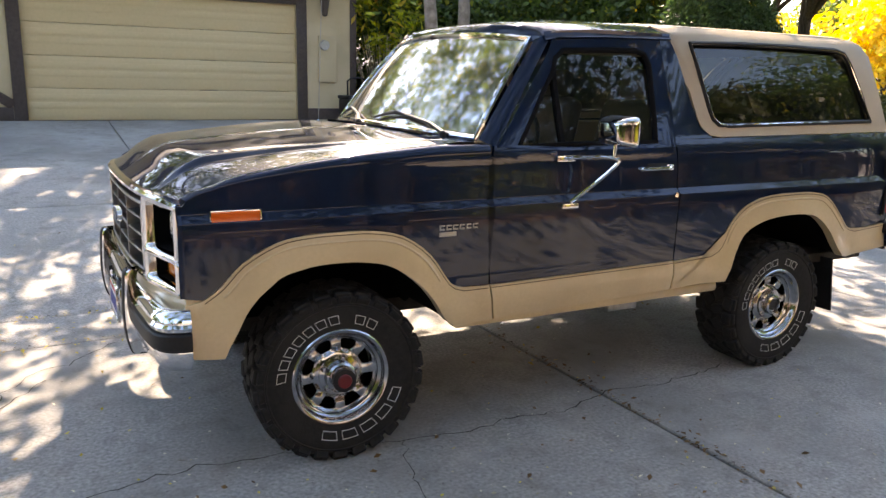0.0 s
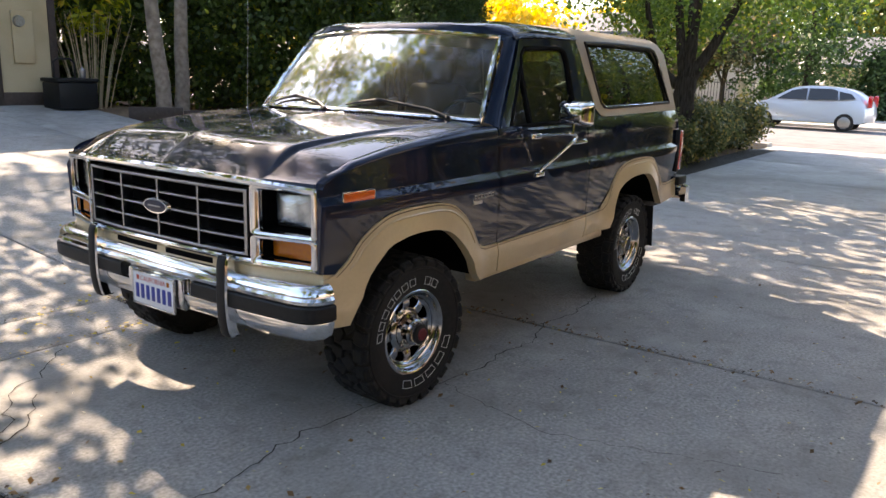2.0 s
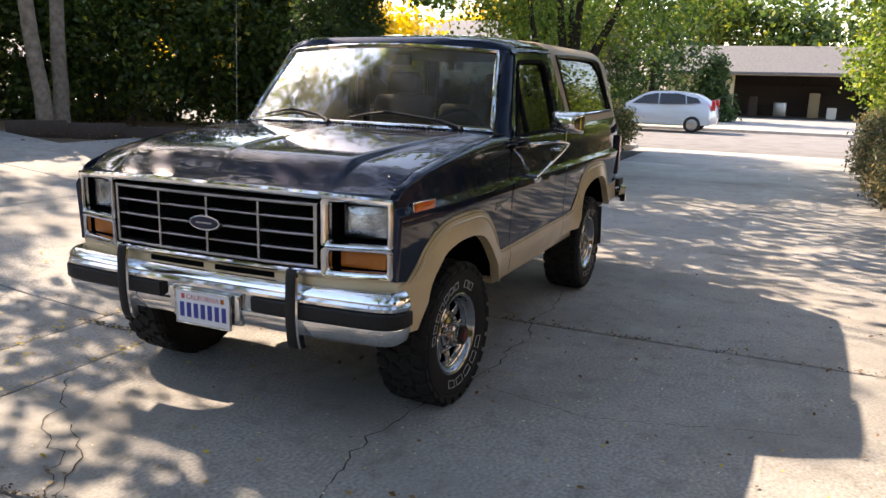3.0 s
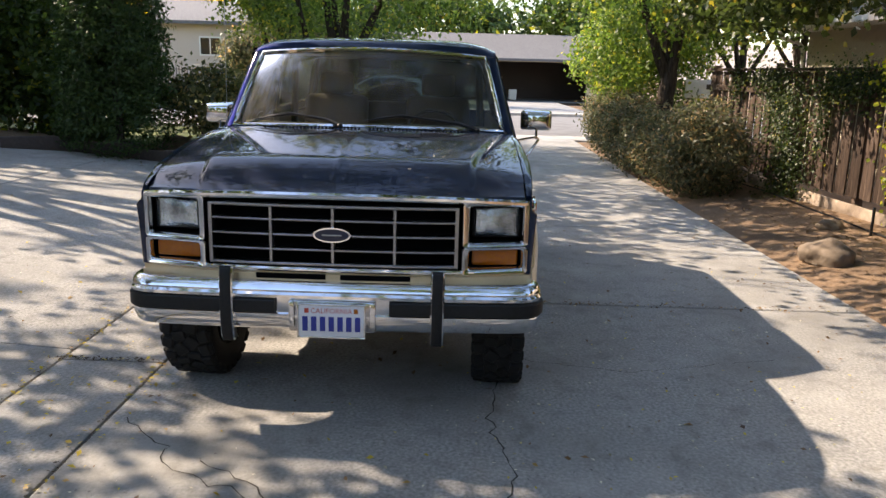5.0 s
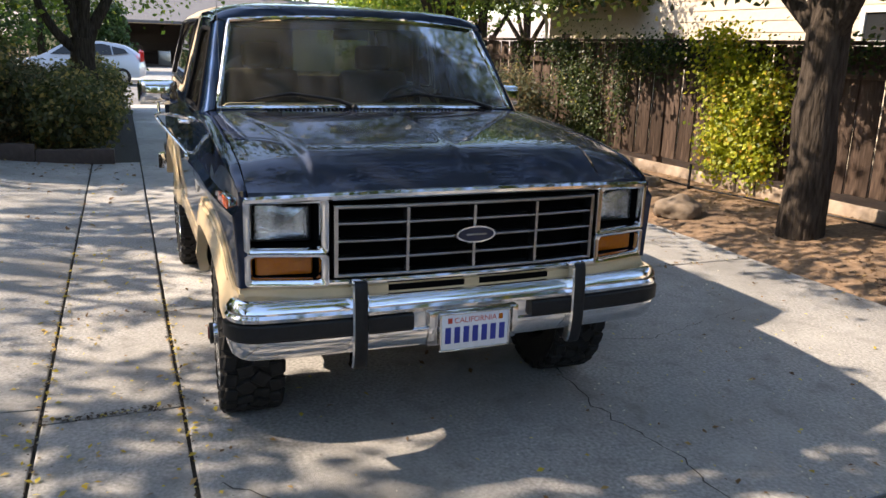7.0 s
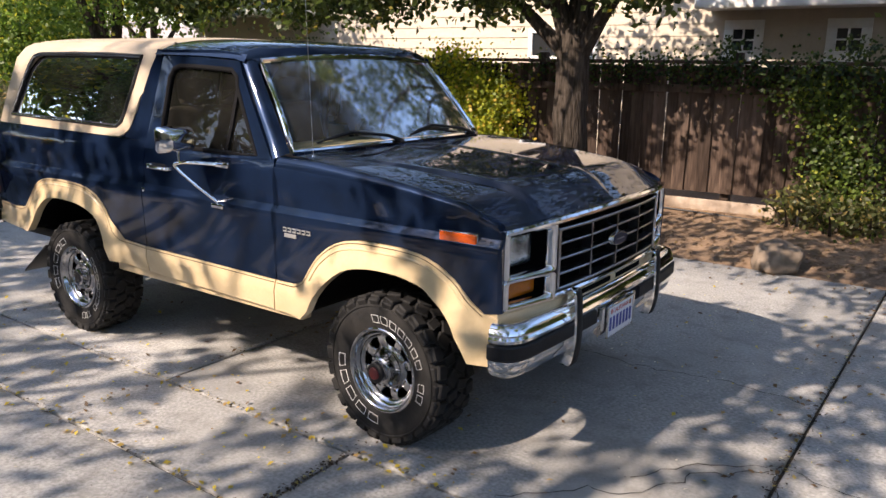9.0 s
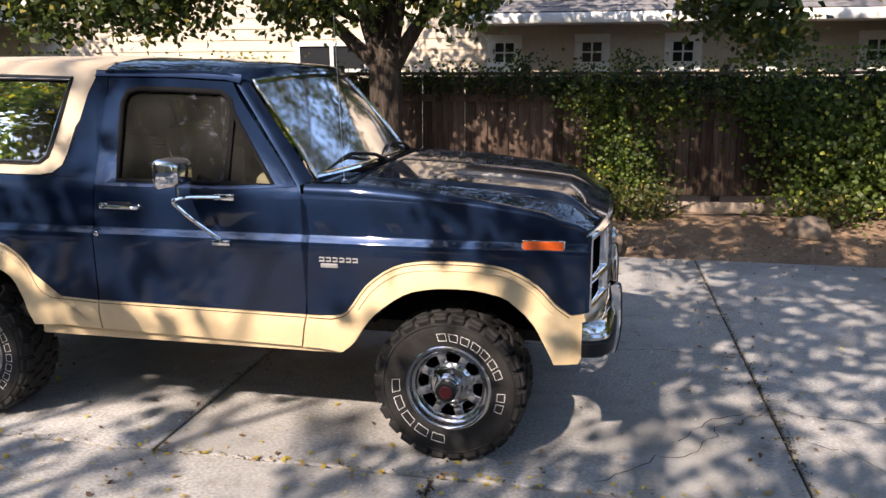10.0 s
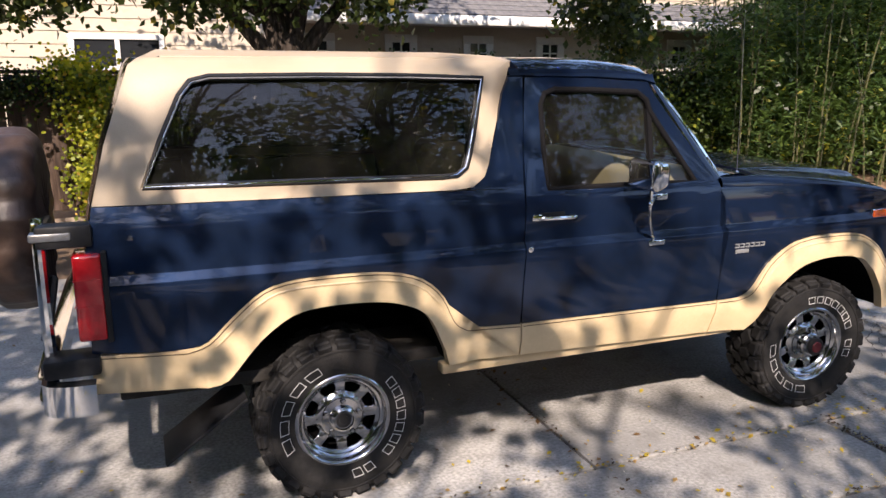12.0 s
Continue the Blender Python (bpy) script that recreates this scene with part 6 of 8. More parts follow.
# greenhouse of the doors and pillars
WIN = [(0.86, 1.325), (1.085, 1.66), (1.10, 1.715), (1.15, 1.752), (1.40, 1.764), (1.60, 1.768), (1.655, 1.75), (1.68, 1.70), (1.685, 1.5), (1.68, 1.325), (1.4, 1.323), (1.1, 1.323)]
OUT = [(0.735, 1.318), (1.00, 1.66), (1.055, 1.735), (1.09, 1.80), (1.40, 1.818), (1.68, 1.822), (1.752, 1.822), (1.765, 1.74), (1.79, 1.5), (1.80, 1.300), (1.4, 1.298), (1.1, 1.298)]
for side in (1, -1):
    door = [o for o in CAR.children if o.name.startswith("door") and o.data.vertices[0].co.y * side > 0][0]
    bm = bmesh.new()
    a = [bm.verts.new((x, side * (half_width(x, z) + 0.004), z)) for x, z in OUT]
    b = [bm.verts.new((x, side * (half_width(x, z) - 0.004), z)) for x, z in WIN]
    c = [bm.verts.new((x, side * (half_width(x, z) - 0.035), z)) for x, z in WIN]
    d = [bm.verts.new((x, side * (half_width(x, z) - 0.05), z)) for x, z in OUT]
    n = len(OUT)
    for i in range(n):
        j = (i + 1) % n
        bm.faces.new((a[i], a[j], b[j], b[i]))
        bm.faces.new((b[i], b[j], c[j], c[i]))
        bm.faces.new((d[i], a[i], a[j], d[j]))
        bm.faces.new((c[i], c[j], d[j], d[i]))
    bmesh.ops.recalc_face_normals(bm, faces=bm.faces)
    part("window_surround", bm, NAVY, door)
    # panes
    for name, poly, mat in (("door_window", [(1.105, 1.31), (1.085, 1.66), (1.10, 1.72), (1.15, 1.757), (1.60, 1.773), (1.66, 1.75), (1.685, 1.70), (1.69, 1.5), (1.685, 1.31)], SIDEGLASS), ("vent_window", [(0.85, 1.31), (1.085, 1.67), (1.098, 1.31)], SIDEGLASS)):
        bm = bmesh.new()
        vs = [bm.verts.new((x, side * (half_width(x, z) - 0.022), z)) for x, z in poly]
        f = bm.faces.new(vs)
        bm.normal_update()
        if f.normal.y * side < 0:
            f.normal_flip()
        p = part(name, bm, mat, door, "clear side glass", smooth=False)
        p.visible_shadow = False
    rows = [[(1.105 - 0.018 * (z - 1.31) / 0.4 + o, side * (half_width(1.1, z) - 0.006), z) for o in (-0.012, 0.012)] for z in (1.31, 1.45, 1.6, 1.72)]
    part("window_divider", sheet(rows, (0, -side * 0.03, 0)), SEALRUBBER, door)
    # rubber seal in the window opening
    part("window_seal", tube([(x, side * (half_width(x, z) - 0.008), z) for x, z in WIN], 0.014, 8, True), SEALRUBBER, door)
    # windshield pillar
    rows = []
    for k in range(9):
        t = k / 8
        e = ws_bottom(0.86 * side).lerp(ws_top(0.87 * side), t)
        o = Vector((0.735 + (1.075 - 0.735) * t, 0, 1.32 + (1.80 - 1.32) * t))
        o.y = side * (half_width(o.x, o.z) - 0.002)
        m = (e + o) / 2 + Vector((-0.012, side * 0.014, 0))
        rows.append([e, (e + m) / 2 + Vector((-0.003, side * 0.004, 0)), m, (m + o) / 2 + Vector((0, side * 0.004, 0)), o])
    bm = sheet(rows)
    bmesh.ops.recalc_face_normals(bm, faces=bm.faces)
    part("windshield_pillar", bm, NAVY, CAR)
    # roof side rail with drip edge
    pts = [(1.05, 1.795), (1.12, 1.812), (1.4, 1.826), (1.83, 1.832)]
    rows = []
    for x, z in pts:
        y = half_width(x, z) + 0.004
        rows.append([(x, side * (y - 0.004), z - 0.008), (x, side * (y + 0.008), z), (x, side * (y - 0.006), z + 0.012), (x, side * 0.795, roof_z(x, 0.795) - 0.0)])
    bm = sheet(rows)
    bmesh.ops.recalc_face_normals(bm, faces=bm.faces)
    part("roof_rail", bm, NAVY, CAR)
    # pillar between door and hardtop
    poly = [(1.80 + G, 1.335), (1.79 + G, 1.5), (1.757 + G, 1.825), (1.83, 1.83), (1.87, 1.75), (1.945, 1.5), (1.985, 1.40), (2.07, 1.342)]
    part("rear_pillar", panel(poly, side), NAVY, CAR)


# hardtop, tan
def cap_y(x, z):
    y = half_width(x, z)
    if z > 1.80:
        y -= 0.10 * ((z - 1.80) / 0.11) ** 2
    return y


QWIN = [(2.19, 1.401), (2.6, 1.408), (3.0, 1.413), (3.40, 1.418), (3.33, 1.58), (3.245, 1.755), (3.20, 1.808), (3.13, 1.825), (2.7, 1.83), (2.3, 1.827), (1.965, 1.818), (2.02, 1.62), (2.058, 1.49), (2.078, 1.437), (2.122, 1.406)]
QOUT = [(2.13, 1.345), (2.6, 1.349), (3.0, 1.352), (3.585, 1.356), (3.525, 1.58), (3.445, 1.80), (3.42, 1.87), (3.38, 1.90), (2.7, 1.905), (2.3, 1.905), (1.78, 1.90), (1.93, 1.58), (1.968, 1.45), (1.993, 1.395), (2.05, 1.354)]
for side in (1, -1):
    bm = bmesh.new()
    m = len(QOUT)
    loops = []
    for t, inset in ((0.0, 0.0), (0.12, 0.0), (0.3, 0.0), (0.6, 0.0), (0.93, 0.0), (1.0, 0.012), (1.0, 0.03)):
        loops.append([bm.verts.new((xo + (xi - xo) * t, side * (cap_y(xo + (xi - xo) * t, zo + (zi - zo) * t) + 0.006 - inset), zo + (zi - zo) * t)) for (xo, zo), (xi, zi) in zip(QOUT, QWIN)])
    for la, lb in zip(loops, loops[1:]):
        for i in range(m):
            j = (i + 1) % m
            bm.faces.new((la[i], la[j], lb[j], lb[i]))
    edge = [e for e in bm.edges if len(e.link_faces) == 1 and e.verts[0] in loops[0]]
    out = bmesh.ops.extrude_edge_only(bm, edges=edge)
    for gm in out["geom"]:
        if isinstance(gm, bmesh.types.BMVert):
            gm.co.y -= side * 0.03
    bmesh.ops.recalc_face_normals(bm, faces=bm.faces)
    part("hardtop_side", bm, TOPTAN, CAR, "tan fibreglass hardtop side")
    w = part("quarter_window", sheet([[(x, side * (cap_y(x, z) - 0.008), z) for x, z in ((xa + (xb - xa) * k / 8, za + (zb - za) * k / 8) for k in range(9))] for (xa, za), (xb, zb) in (((2.02, 1.39), (3.44, 1.405)), ((1.99, 1.55), (3.38, 1.56)), ((1.95, 1.70), (3.30, 1.71)), ((1.93, 1.84), (3.22, 1.85)))]), TINTED, CAR, "dark tinted quarter window")
    w.visible_shadow = False
    part("quarter_window_rubber", tube([(x, side * (cap_y(x, z) + 0.004), z) for x, z in QWIN], 0.014, 6, True), BLACK, CAR)
    part("quarter_window_trim", tube([(x * 0.992 + 0.0215, side * (cap_y(x, z) + 0.012), z * 0.985 + 0.0242) for x, z in QWIN], 0.005, 6, True), CHROME, CAR)

rows = []
for x in (1.77, 1.80, 2.0, 2.4, 2.8, 3.1, 3.3, 3.38, 3.42):
    row = []
    for k in range(25):
        y = 0.70 * (k / 12 - 1)
        b = abs(y) / 0.7
        z = 1.945 - 0.038 * b ** 3 - 0.01 * smooth(1.9, 1.77, x) - 0.05 * smooth(3.3, 3.42, x)
        row.append((x, y, z))
    rows.append(row)
part("hardtop_roof", sheet(rows, (0, 0, -0.03)), TOPTAN, CAR, "tan fibreglass hardtop roof")
for side in (1, -1):
    rows = []
    for x in (1.77, 1.80, 2.0, 2.4, 2.8, 3.1, 3.3, 3.38, 3.42):
        zt = 1.945 - 0.038 - 0.01 * smooth(1.9, 1.77, x) - 0.05 * smooth(3.3, 3.42, x)
        zb = float(np.interp(x, [1.78, 2.3, 2.7, 3.38, 3.42], [1.90, 1.905, 1.905, 1.90, 1.87]))
        yb = cap_y(x, zb) + 0.006
        rows.append([(x, side * 0.70, zt), (x, side * (0.3 * 0.70 + 0.7 * yb), zb + (zt - zb) * 0.62), (x, side * yb, zb)])
    bm = sheet(rows)
    bmesh.ops.recalc_face_normals(bm, faces=bm.faces)
    part("hardtop_shoulder", bm, TOPTAN, CAR)
# back of the hardtop and tailgate
rows = []
for z in (1.355, 1.45, 1.58, 1.7, 1.80, 1.87, 1.9):
    x = float(np.interp(z, [1.356, 1.58, 1.80, 1.87, 1.90], [3.585, 3.525, 3.445, 3.42, 3.40]))
    rows.append([(x + 0.03 * (1 - (abs(k / 8 - 1)) ** 4), cap_y(x, z) * (k / 8 - 1), z) for k in range(17)])
part("tailgate_window", sheet(rows, (-0.02, 0, 0)), TINTED, CAR, "dark tinted tailgate window")
rows = []
for z in (0.63, 0.8, 1.0, 1.2, 1.352):
    x = float(np.interp(z, [0.63, 0.8, 1.2, 1.352], [3.64, 3.63, 3.618, 3.587]))
    rows.append([(x + 0.025 * (1 - (abs(k / 8 - 1)) ** 6), half_width(x, z) * (k / 8 - 1) * 0.995, z) for k in range(17)])
part("tailgate", sheet(rows, (-0.02, 0, 0)), NAVY, CAR)


# ---- wheels ----
WR = 0.374


def tyre_mesh():
    bm = bmesh.new()
    prof = [(0.200, -0.110), (0.208, -0.120), (0.228, -0.125), (0.29, -0.133), (0.33, -0.131), (0.348, -0.123), (0.358, -0.107), (0.360, 0.0), (0.358, 0.107), (0.348, 0.123), (0.33, 0.131), (0.29, 0.133), (0.228, 0.125), (0.208, 0.120), (0.200, 0.110), (0.194, 0.085), (0.194, -0.085)]
    add_lathe(bm, prof, 72, "y", closed=True)
    # raised ring on the side wall
    for s in (-1, 1):
        add_lathe(bm, [(0.317, s * 0.1325), (0.320, s * 0.137), (0.327, s * 0.136), (0.329, s * 0.130)], 60, "y", cap=False)
    return bm


def tread_blocks():
    """Block meshes and their places: staggered rows in the middle, shoulder blocks that reach down the wall."""
    n = 26
    shapes = {"mid_long": box((-0.034, -0.036, -0.012), (0.034, 0.036, 0.0165), 0.005, None, 1), "mid": box((-0.026, -0.036, -0.012), (0.026, 0.036, 0.0165), 0.005, None, 1), "edge": box((-0.034, -0.029, -0.014), (0.034, 0.029, 0.0165), 0.006, None, 1), "wall_long": box((-0.031, -0.0115, -0.026), (0.031, 0.0115, 0.016), 0.005, None, 1), "wall": box((-0.031, -0.0115, -0.016), (0.031, 0.0115, 0.016), 0.005, None, 1)}
    shapes = {k: mesh_of(b, "tread_block", TYRE) for k, b in shapes.items()}
    out = []
    for k in range(n):
        for s in (-1, 1):
            rot = Matrix.Rotation(-(k + (0.5 if s > 0 else 0.0)) * math.tau / n, 4, "Y")
            half = rot @ Matrix.Rotation(-math.pi / n, 4, "Y")
            tw = Matrix.Rotation(radians(12 * s * (1 if k % 2 else -1) + 24 * s), 4, "Z")
            out.append((shapes["mid_long" if k % 2 else "mid"], rot @ Matrix.Translation((0, s * 0.033, 0.358)) @ tw))
            out.append((shapes["edge"], half @ Matrix.Translation((0, s * 0.097, 0.357)) @ Matrix.Rotation(radians(-10 * s), 4, "Z")))
            out.append((shapes["wall_long" if k % 2 else "wall"], half @ Matrix.Translation((0, s * 0.1255, 0.344)) @ Matrix.Rotation(radians(-22 * s), 4, "X")))
    return out


def rim_barrel():
    return lathe([(0.178, 0.05), (0.176, 0.09), (0.184, 0.108), (0.196, 0.117), (0.206, 0.125), (0.209, 0.132), (0.204, 0.136), (0.196, 0.134), (0.189, 0.126), (0.186, 0.112), (0.18, 0.104), (0.170, 0.098), (0.166, 0.08), (0.168, 0.02), (0.168, -0.08), (0.178, -0.1), (0.18, -0.08)], 64, "y", closed=True)


def disc_mesh():
    """Wheel disc: broad crowned spokes between eight rounded windows, raised middle."""
    bm = bmesh.new()
    n, q = 8, 8
    half = math.pi / n

    def depth(r, a):
        d = float(np.interp(r, [0.080, 0.092, 0.104, 0.125, 0.150, 0.158, 0.168], [0.088, 0.086, 0.074, 0.076, 0.079, 0.083, 0.094]))
        if 0.1 < r < 0.158:
            d += 0.009 * math.sin((r - 0.1) / 0.058 * math.pi) * abs(math.sin(a / half * math.pi / 2)) ** 1.5
        return d

    def loop_of(f):
        pts = []
        for k in range(q):
            pts.append(f(-1 + 2 * k / q, -1))
        for k in range(q):
            pts.append(f(1, -1 + 2 * k / q))
        for k in range(q):
            pts.append(f(1 - 2 * k / q, 1))
        for k in range(q):
            pts.append(f(-1, 1 - 2 * k / q))
        return pts

    for i in range(n):
        mid = i * math.tau / n
        # outer border of the sector, then rings that close in on the window
        border = loop_of(lambda u, v: (0.124 + 0.044 * v if v > 0 else 0.124 + 0.044 * v, u * half))
        def win(u, v):
            k = max(abs(u), abs(v))
            rad = math.hypot(u, v) or 1.0
            e = 0.35
            u2, v2 = u * (1 - e) + e * u * k / rad, v * (1 - e) + e * v * k / rad
            r = 0.1315 + 0.0225 * v2
            return (r, u2 * (0.225 + 0.035 * v2))
        window = loop_of(win)
        rings = []
        for t in (0.0, 0.3, 0.6, 0.85, 1.0):
            ring = []
            for (r0, a0), (r1, a1) in zip(border, window):
                r, a = r0 + (r1 - r0) * t, a0 + (a1 - a0) * t
                ring.append(bm.verts.new((r * math.cos(mid + a), depth(r, a) - (0.004 if t == 1.0 else 0), r * math.sin(mid + a))))
            rings.append(ring)
        back = [bm.verts.new((v.co.x, v.co.y - 0.012, v.co.z)) for v in rings[-1]]
        rings.append(back)
        m = len(rings[0])
        for a, b in zip(rings, rings[1:]):
            for k in range(m):
                bm.faces.new((a[k], a[(k + 1) % m], b[(k + 1) % m], b[k]))
    bmesh.ops.remove_doubles(bm, verts=bm.verts, dist=2e-4)
    bmesh.ops.recalc_face_normals(bm, faces=bm.faces)
    if sum(f.normal.y for f in bm.faces) < 0:
        bmesh.ops.reverse_faces(bm, faces=bm.faces)
    return bm


def wall_mark(start, end):
    """A white outlined mark on the side wall, between two angles (degrees), leaning."""
    bm = bmesh.new()
    a0, a1 = radians(start), radians(end)
    r0, r1, w = 0.240, 0.279, 0.0021
    s = 1 if a1 > a0 else -1
    lean = s * 0.02
    dw = s * w / 0.28
    seq = [(a0, r0), ((a0 + a1) / 2, r0), (a1, r0), (a1 + lean, r1), ((a0 + a1) / 2 + lean, r1), (a0 + lean, r1)]
    inn = [(a0 + dw, r0 + w), ((a0 + a1) / 2, r0 + w), (a1 - dw, r0 + w), (a1 + lean - dw, r1 - w), ((a0 + a1) / 2 + lean, r1 - w), (a0 + lean + dw, r1 - w)]
    loops = []
    for lst, up in ((seq, -0.002), (seq, 0.0), (inn, 0.0), (inn, -0.002)):
        loops.append([bm.verts.new((r * math.cos(a), float(np.interp(r, [0.228, 0.29], [0.1266, 0.1346])) + up, r * math.sin(a))) for a, r in lst])
    for a, b in zip(loops, loops[1:]):
        for k in range(6):
            bm.faces.new((a[k], a[(k + 1) % 6], b[(k + 1) % 6], b[k]))
    bmesh.ops.recalc_face_normals(bm, faces=bm.faces)
    return bm


REDCAP = material("red_hub_cap", (0.10, 0.004, 0.008), 0.45, spread=(0.13, 0.007, 0.011), scale=200.0)
DARKHUB = material("dark_hub", (0.03, 0.03, 0.032), 0.4, 0.6)
TYRE_ME = mesh_of(tyre_mesh(), "tyre", TYRE)
BARREL_ME = mesh_of(rim_barrel(), "rim", RIMCHROME)
DISC_ME = mesh_of(disc_mesh(), "wheel_disc", RIMCHROME)
BLOCKS = tread_blocks()
MARKS = []
for first, last, count, skip in ((139, 41, 5, ()), (-27, -152, 10, (2,))):
    for i in range(count):
        if i not in skip:
            st = (last - first) / count
            MARKS.append(mesh_of(wall_mark(first + st * (i + 0.12), first + st * (i + 0.86)), "white_mark", WHITE, False))
# drum in near-black, the shade behind the wheel windows coloured in
DRUM_ME = mesh_of(lathe([(0.15, 0.0), (0.155, 0.03), (0.16, -0.06), (0.0, -0.06)], 40, "y"), "brake_drum", RECESS_SHADE)


def wheel(x, side, front, turn):
    """Wheel with tyre, rim and hub, its outer face towards side."""
    w = new("wheel")
    w.parent = CAR
    inset = Matrix.Translation((0, -0.010, 0)) @ Matrix.Diagonal((1.02, 1.0, 1.02, 1.0))
    w.matrix_basis = pose(x, side * 0.828, WR - 0.006, 0, 0, (-3.5 if front else 0) + (0 if side > 0 else 180)) @ pose(0, 0, 0, 0, turn, 0)
    for name, me, label in (("tyre", TYRE_ME, "knobbly black off-road tyre"), ("rim", BARREL_ME, "chrome rim"), ("wheel_disc", DISC_ME, "chrome eight-window wheel disc"), ("brake_drum", DRUM_ME, "")):
        o = new(name, me)
        o.parent = w
        if name != "tyre":
            o.matrix_basis = inset
        tagged(o, label)
    for me in MARKS:
        o = new("white_mark", me)
        o.parent = w
        tagged(o, "white outlined raised mark")
    for me, mat in BLOCKS:
        o = new("tread_block", me)
        o.parent = w
        o.matrix_basis = mat
    if front:
        part("hub", lathe([(0.088, 0.07), (0.088, 0.085), (0.068, 0.092), (0.066, 0.125), (0.058, 0.132), (0.05, 0.132), (0.048, 0.155), (0.043, 0.162), (0.0, 0.162)], 32, "y"), RIMCHROME, w, "chrome locking hub")
        part("hub_ring", lathe([(0.049, 0.150), (0.050, 0.164), (0.044, 0.168), (0.036, 0.1685), (0.0, 0.1685)], 32, "y"), BLACK, w, "black hub ring")
        part("hub_cap", lathe([(0.031, 0.160), (0.031, 0.171), (0.027, 0.1745), (0.0, 0.1745)], 24, "y"), REDCAP, w, "dark red hub cap")
    else:
        part("hub", lathe([(0.088, 0.07), (0.088, 0.088), (0.06, 0.092), (0.056, 0.118), (0.045, 0.124), (0.042, 0.116), (0.0, 0.116)], 32, "y"), RIMCHROME, w, "chrome axle hub")
        part("hub_cap", lathe([(0.034, 0.112), (0.034, 0.122), (0.022, 0.122), (0.02, 0.118), (0.0, 0.118)], 24, "y"), DARKHUB, w, "dark axle end")
    for k in range(5):
        a = k * math.tau / 5 + 0.3
        part("lug_nut", lathe([(0.013, 0.065), (0.013, 0.098), (0.009, 0.105), (0.0, 0.106)], 6, "y", (0.077 * math.cos(a), 0, 0.077 * math.sin(a))), RIMCHROME, w)


wheel(0.0, -1, True, 206)
wheel(0.0, 1, True, 130)
wheel(2.667, -1, False, 208)
wheel(2.667, 1, False, 68)


# ---- nose: grille, lamps, bumper ----
def front_bar(bm, y0, y1, z0, z1, out, back, n=8, r=0.004, drop=False):
    """A bar that follows the bowed nose."""
    sec = [(back, z0), (-out + r, z0), (-out, z0 + r), (-out, z1 - r), (-out + r, z1), (back, z1)]
    rings = []
    for k in range(n + 1):
        y = y0 + (y1 - y0) * k / n
        rings.append([bm.verts.new((front_x(y) + a, y, z - (1.160 - nose_top(y) if drop else 0.0))) for a, z in sec])
    for a, b in zip(rings, rings[1:]):
        for k in range(6):
            bm.faces.new((a[k], a[(k + 1) % 6], b[(k + 1) % 6], b[k]))
    bm.faces.new(rings[0][::-1])
    bm.faces.new(rings[-1])
    bmesh.ops.recalc_face_normals(bm, faces=bm.faces)
    return bm


def fb(*a, **k):
    return front_bar(bmesh.new(), *a, **k)


# backing, its near-black colour the shade behind the grille, and top moulding
part("nose_backing", fb(-0.895, 0.895, 0.70, 1.150, -0.118, 0.135, 16), RECESS_SHADE, CAR)
part("top_moulding", fb(-0.905, 0.905, 1.126, 1.158, 0.017, 0.05, 32, 0.010, drop=True), CHROME, CAR, "chrome moulding under the hood edge")
part("bottom_moulding", fb(-0.66, 0.66, 0.784, 0.805, 0.014, 0.05, 20, 0.007), CHROME, CAR, "chrome moulding under the grille")
GRILLEBAR = material("grille_bar_metal", (0.42, 0.42, 0.43), 0.28, 1.0, spread=(0.34, 0.34, 0.35), scale=30.0)
grille = part("grille", front_bar(fb(-0.565, 0.565, 1.087, 1.101, 0.010, 0.05, 14), -0.565, 0.565, 0.813, 0.827, 0.010, 0.05, 14), GRILLEBAR, CAR, "bright-edged grille with dark slots")
for y in (-0.581, 0.565):
    part("grille_side", fb(y, y + 0.016, 0.813, 1.101, 0.010, 0.05, 2), GRILLEBAR, grille)
for z in (0.888, 0.958, 1.028):
    part("grille_bar", fb(-0.565, 0.565, z - 0.005, z + 0.005, 0.006, 0.045, 14, 0.003), GRILLEBAR, grille, "slim bright grille bar")
for y in (-0.287, 0.0, 0.287):
    part("grille_bar", fb(y - 0.006, y + 0.006, 0.827, 1.087, 0.009, 0.045, 1, 0.003), GRILLEBAR, grille, "slim bright grille bar")
BLUEOVAL = material("dark_blue_enamel", (0.003, 0.009, 0.036), 0.3, coat=0.2)


def oval(w, h, x0, x1, at, n=32):
    bm = bmesh.new()
    a = [bm.verts.new((x0, at[1] + w * math.cos(k * math.tau / n), at[2] + h * math.sin(k * math.tau / n))) for k in range(n)]
    b = [bm.verts.new((x1, at[1] + w * 0.93 * math.cos(k * math.tau / n), at[2] + h * 0.9 * math.sin(k * math.tau / n))) for k in range(n)]
    for k in range(n):
        bm.faces.new((a[k], a[(k + 1) % n], b[(k + 1) % n], b[k]))
    bm.faces.new(b)
    bmesh.ops.recalc_face_normals(bm, faces=bm.faces)
    return bm


part("emblem_rim", oval(0.094, 0.039, -0.74, -0.760, (0, 0, 0.966)), CHROME, grille, "chrome oval emblem rim")
part("emblem", oval(0.083, 0.031, -0.752, -0.7635, (0, 0, 0.966)), BLUEOVAL, grille, "dark blue oval emblem")
part("emblem_mark", box((-0.7652, -0.045, 0.963), (-0.763, 0.045, 0.970), 0.001), GRILLEBAR, grille)

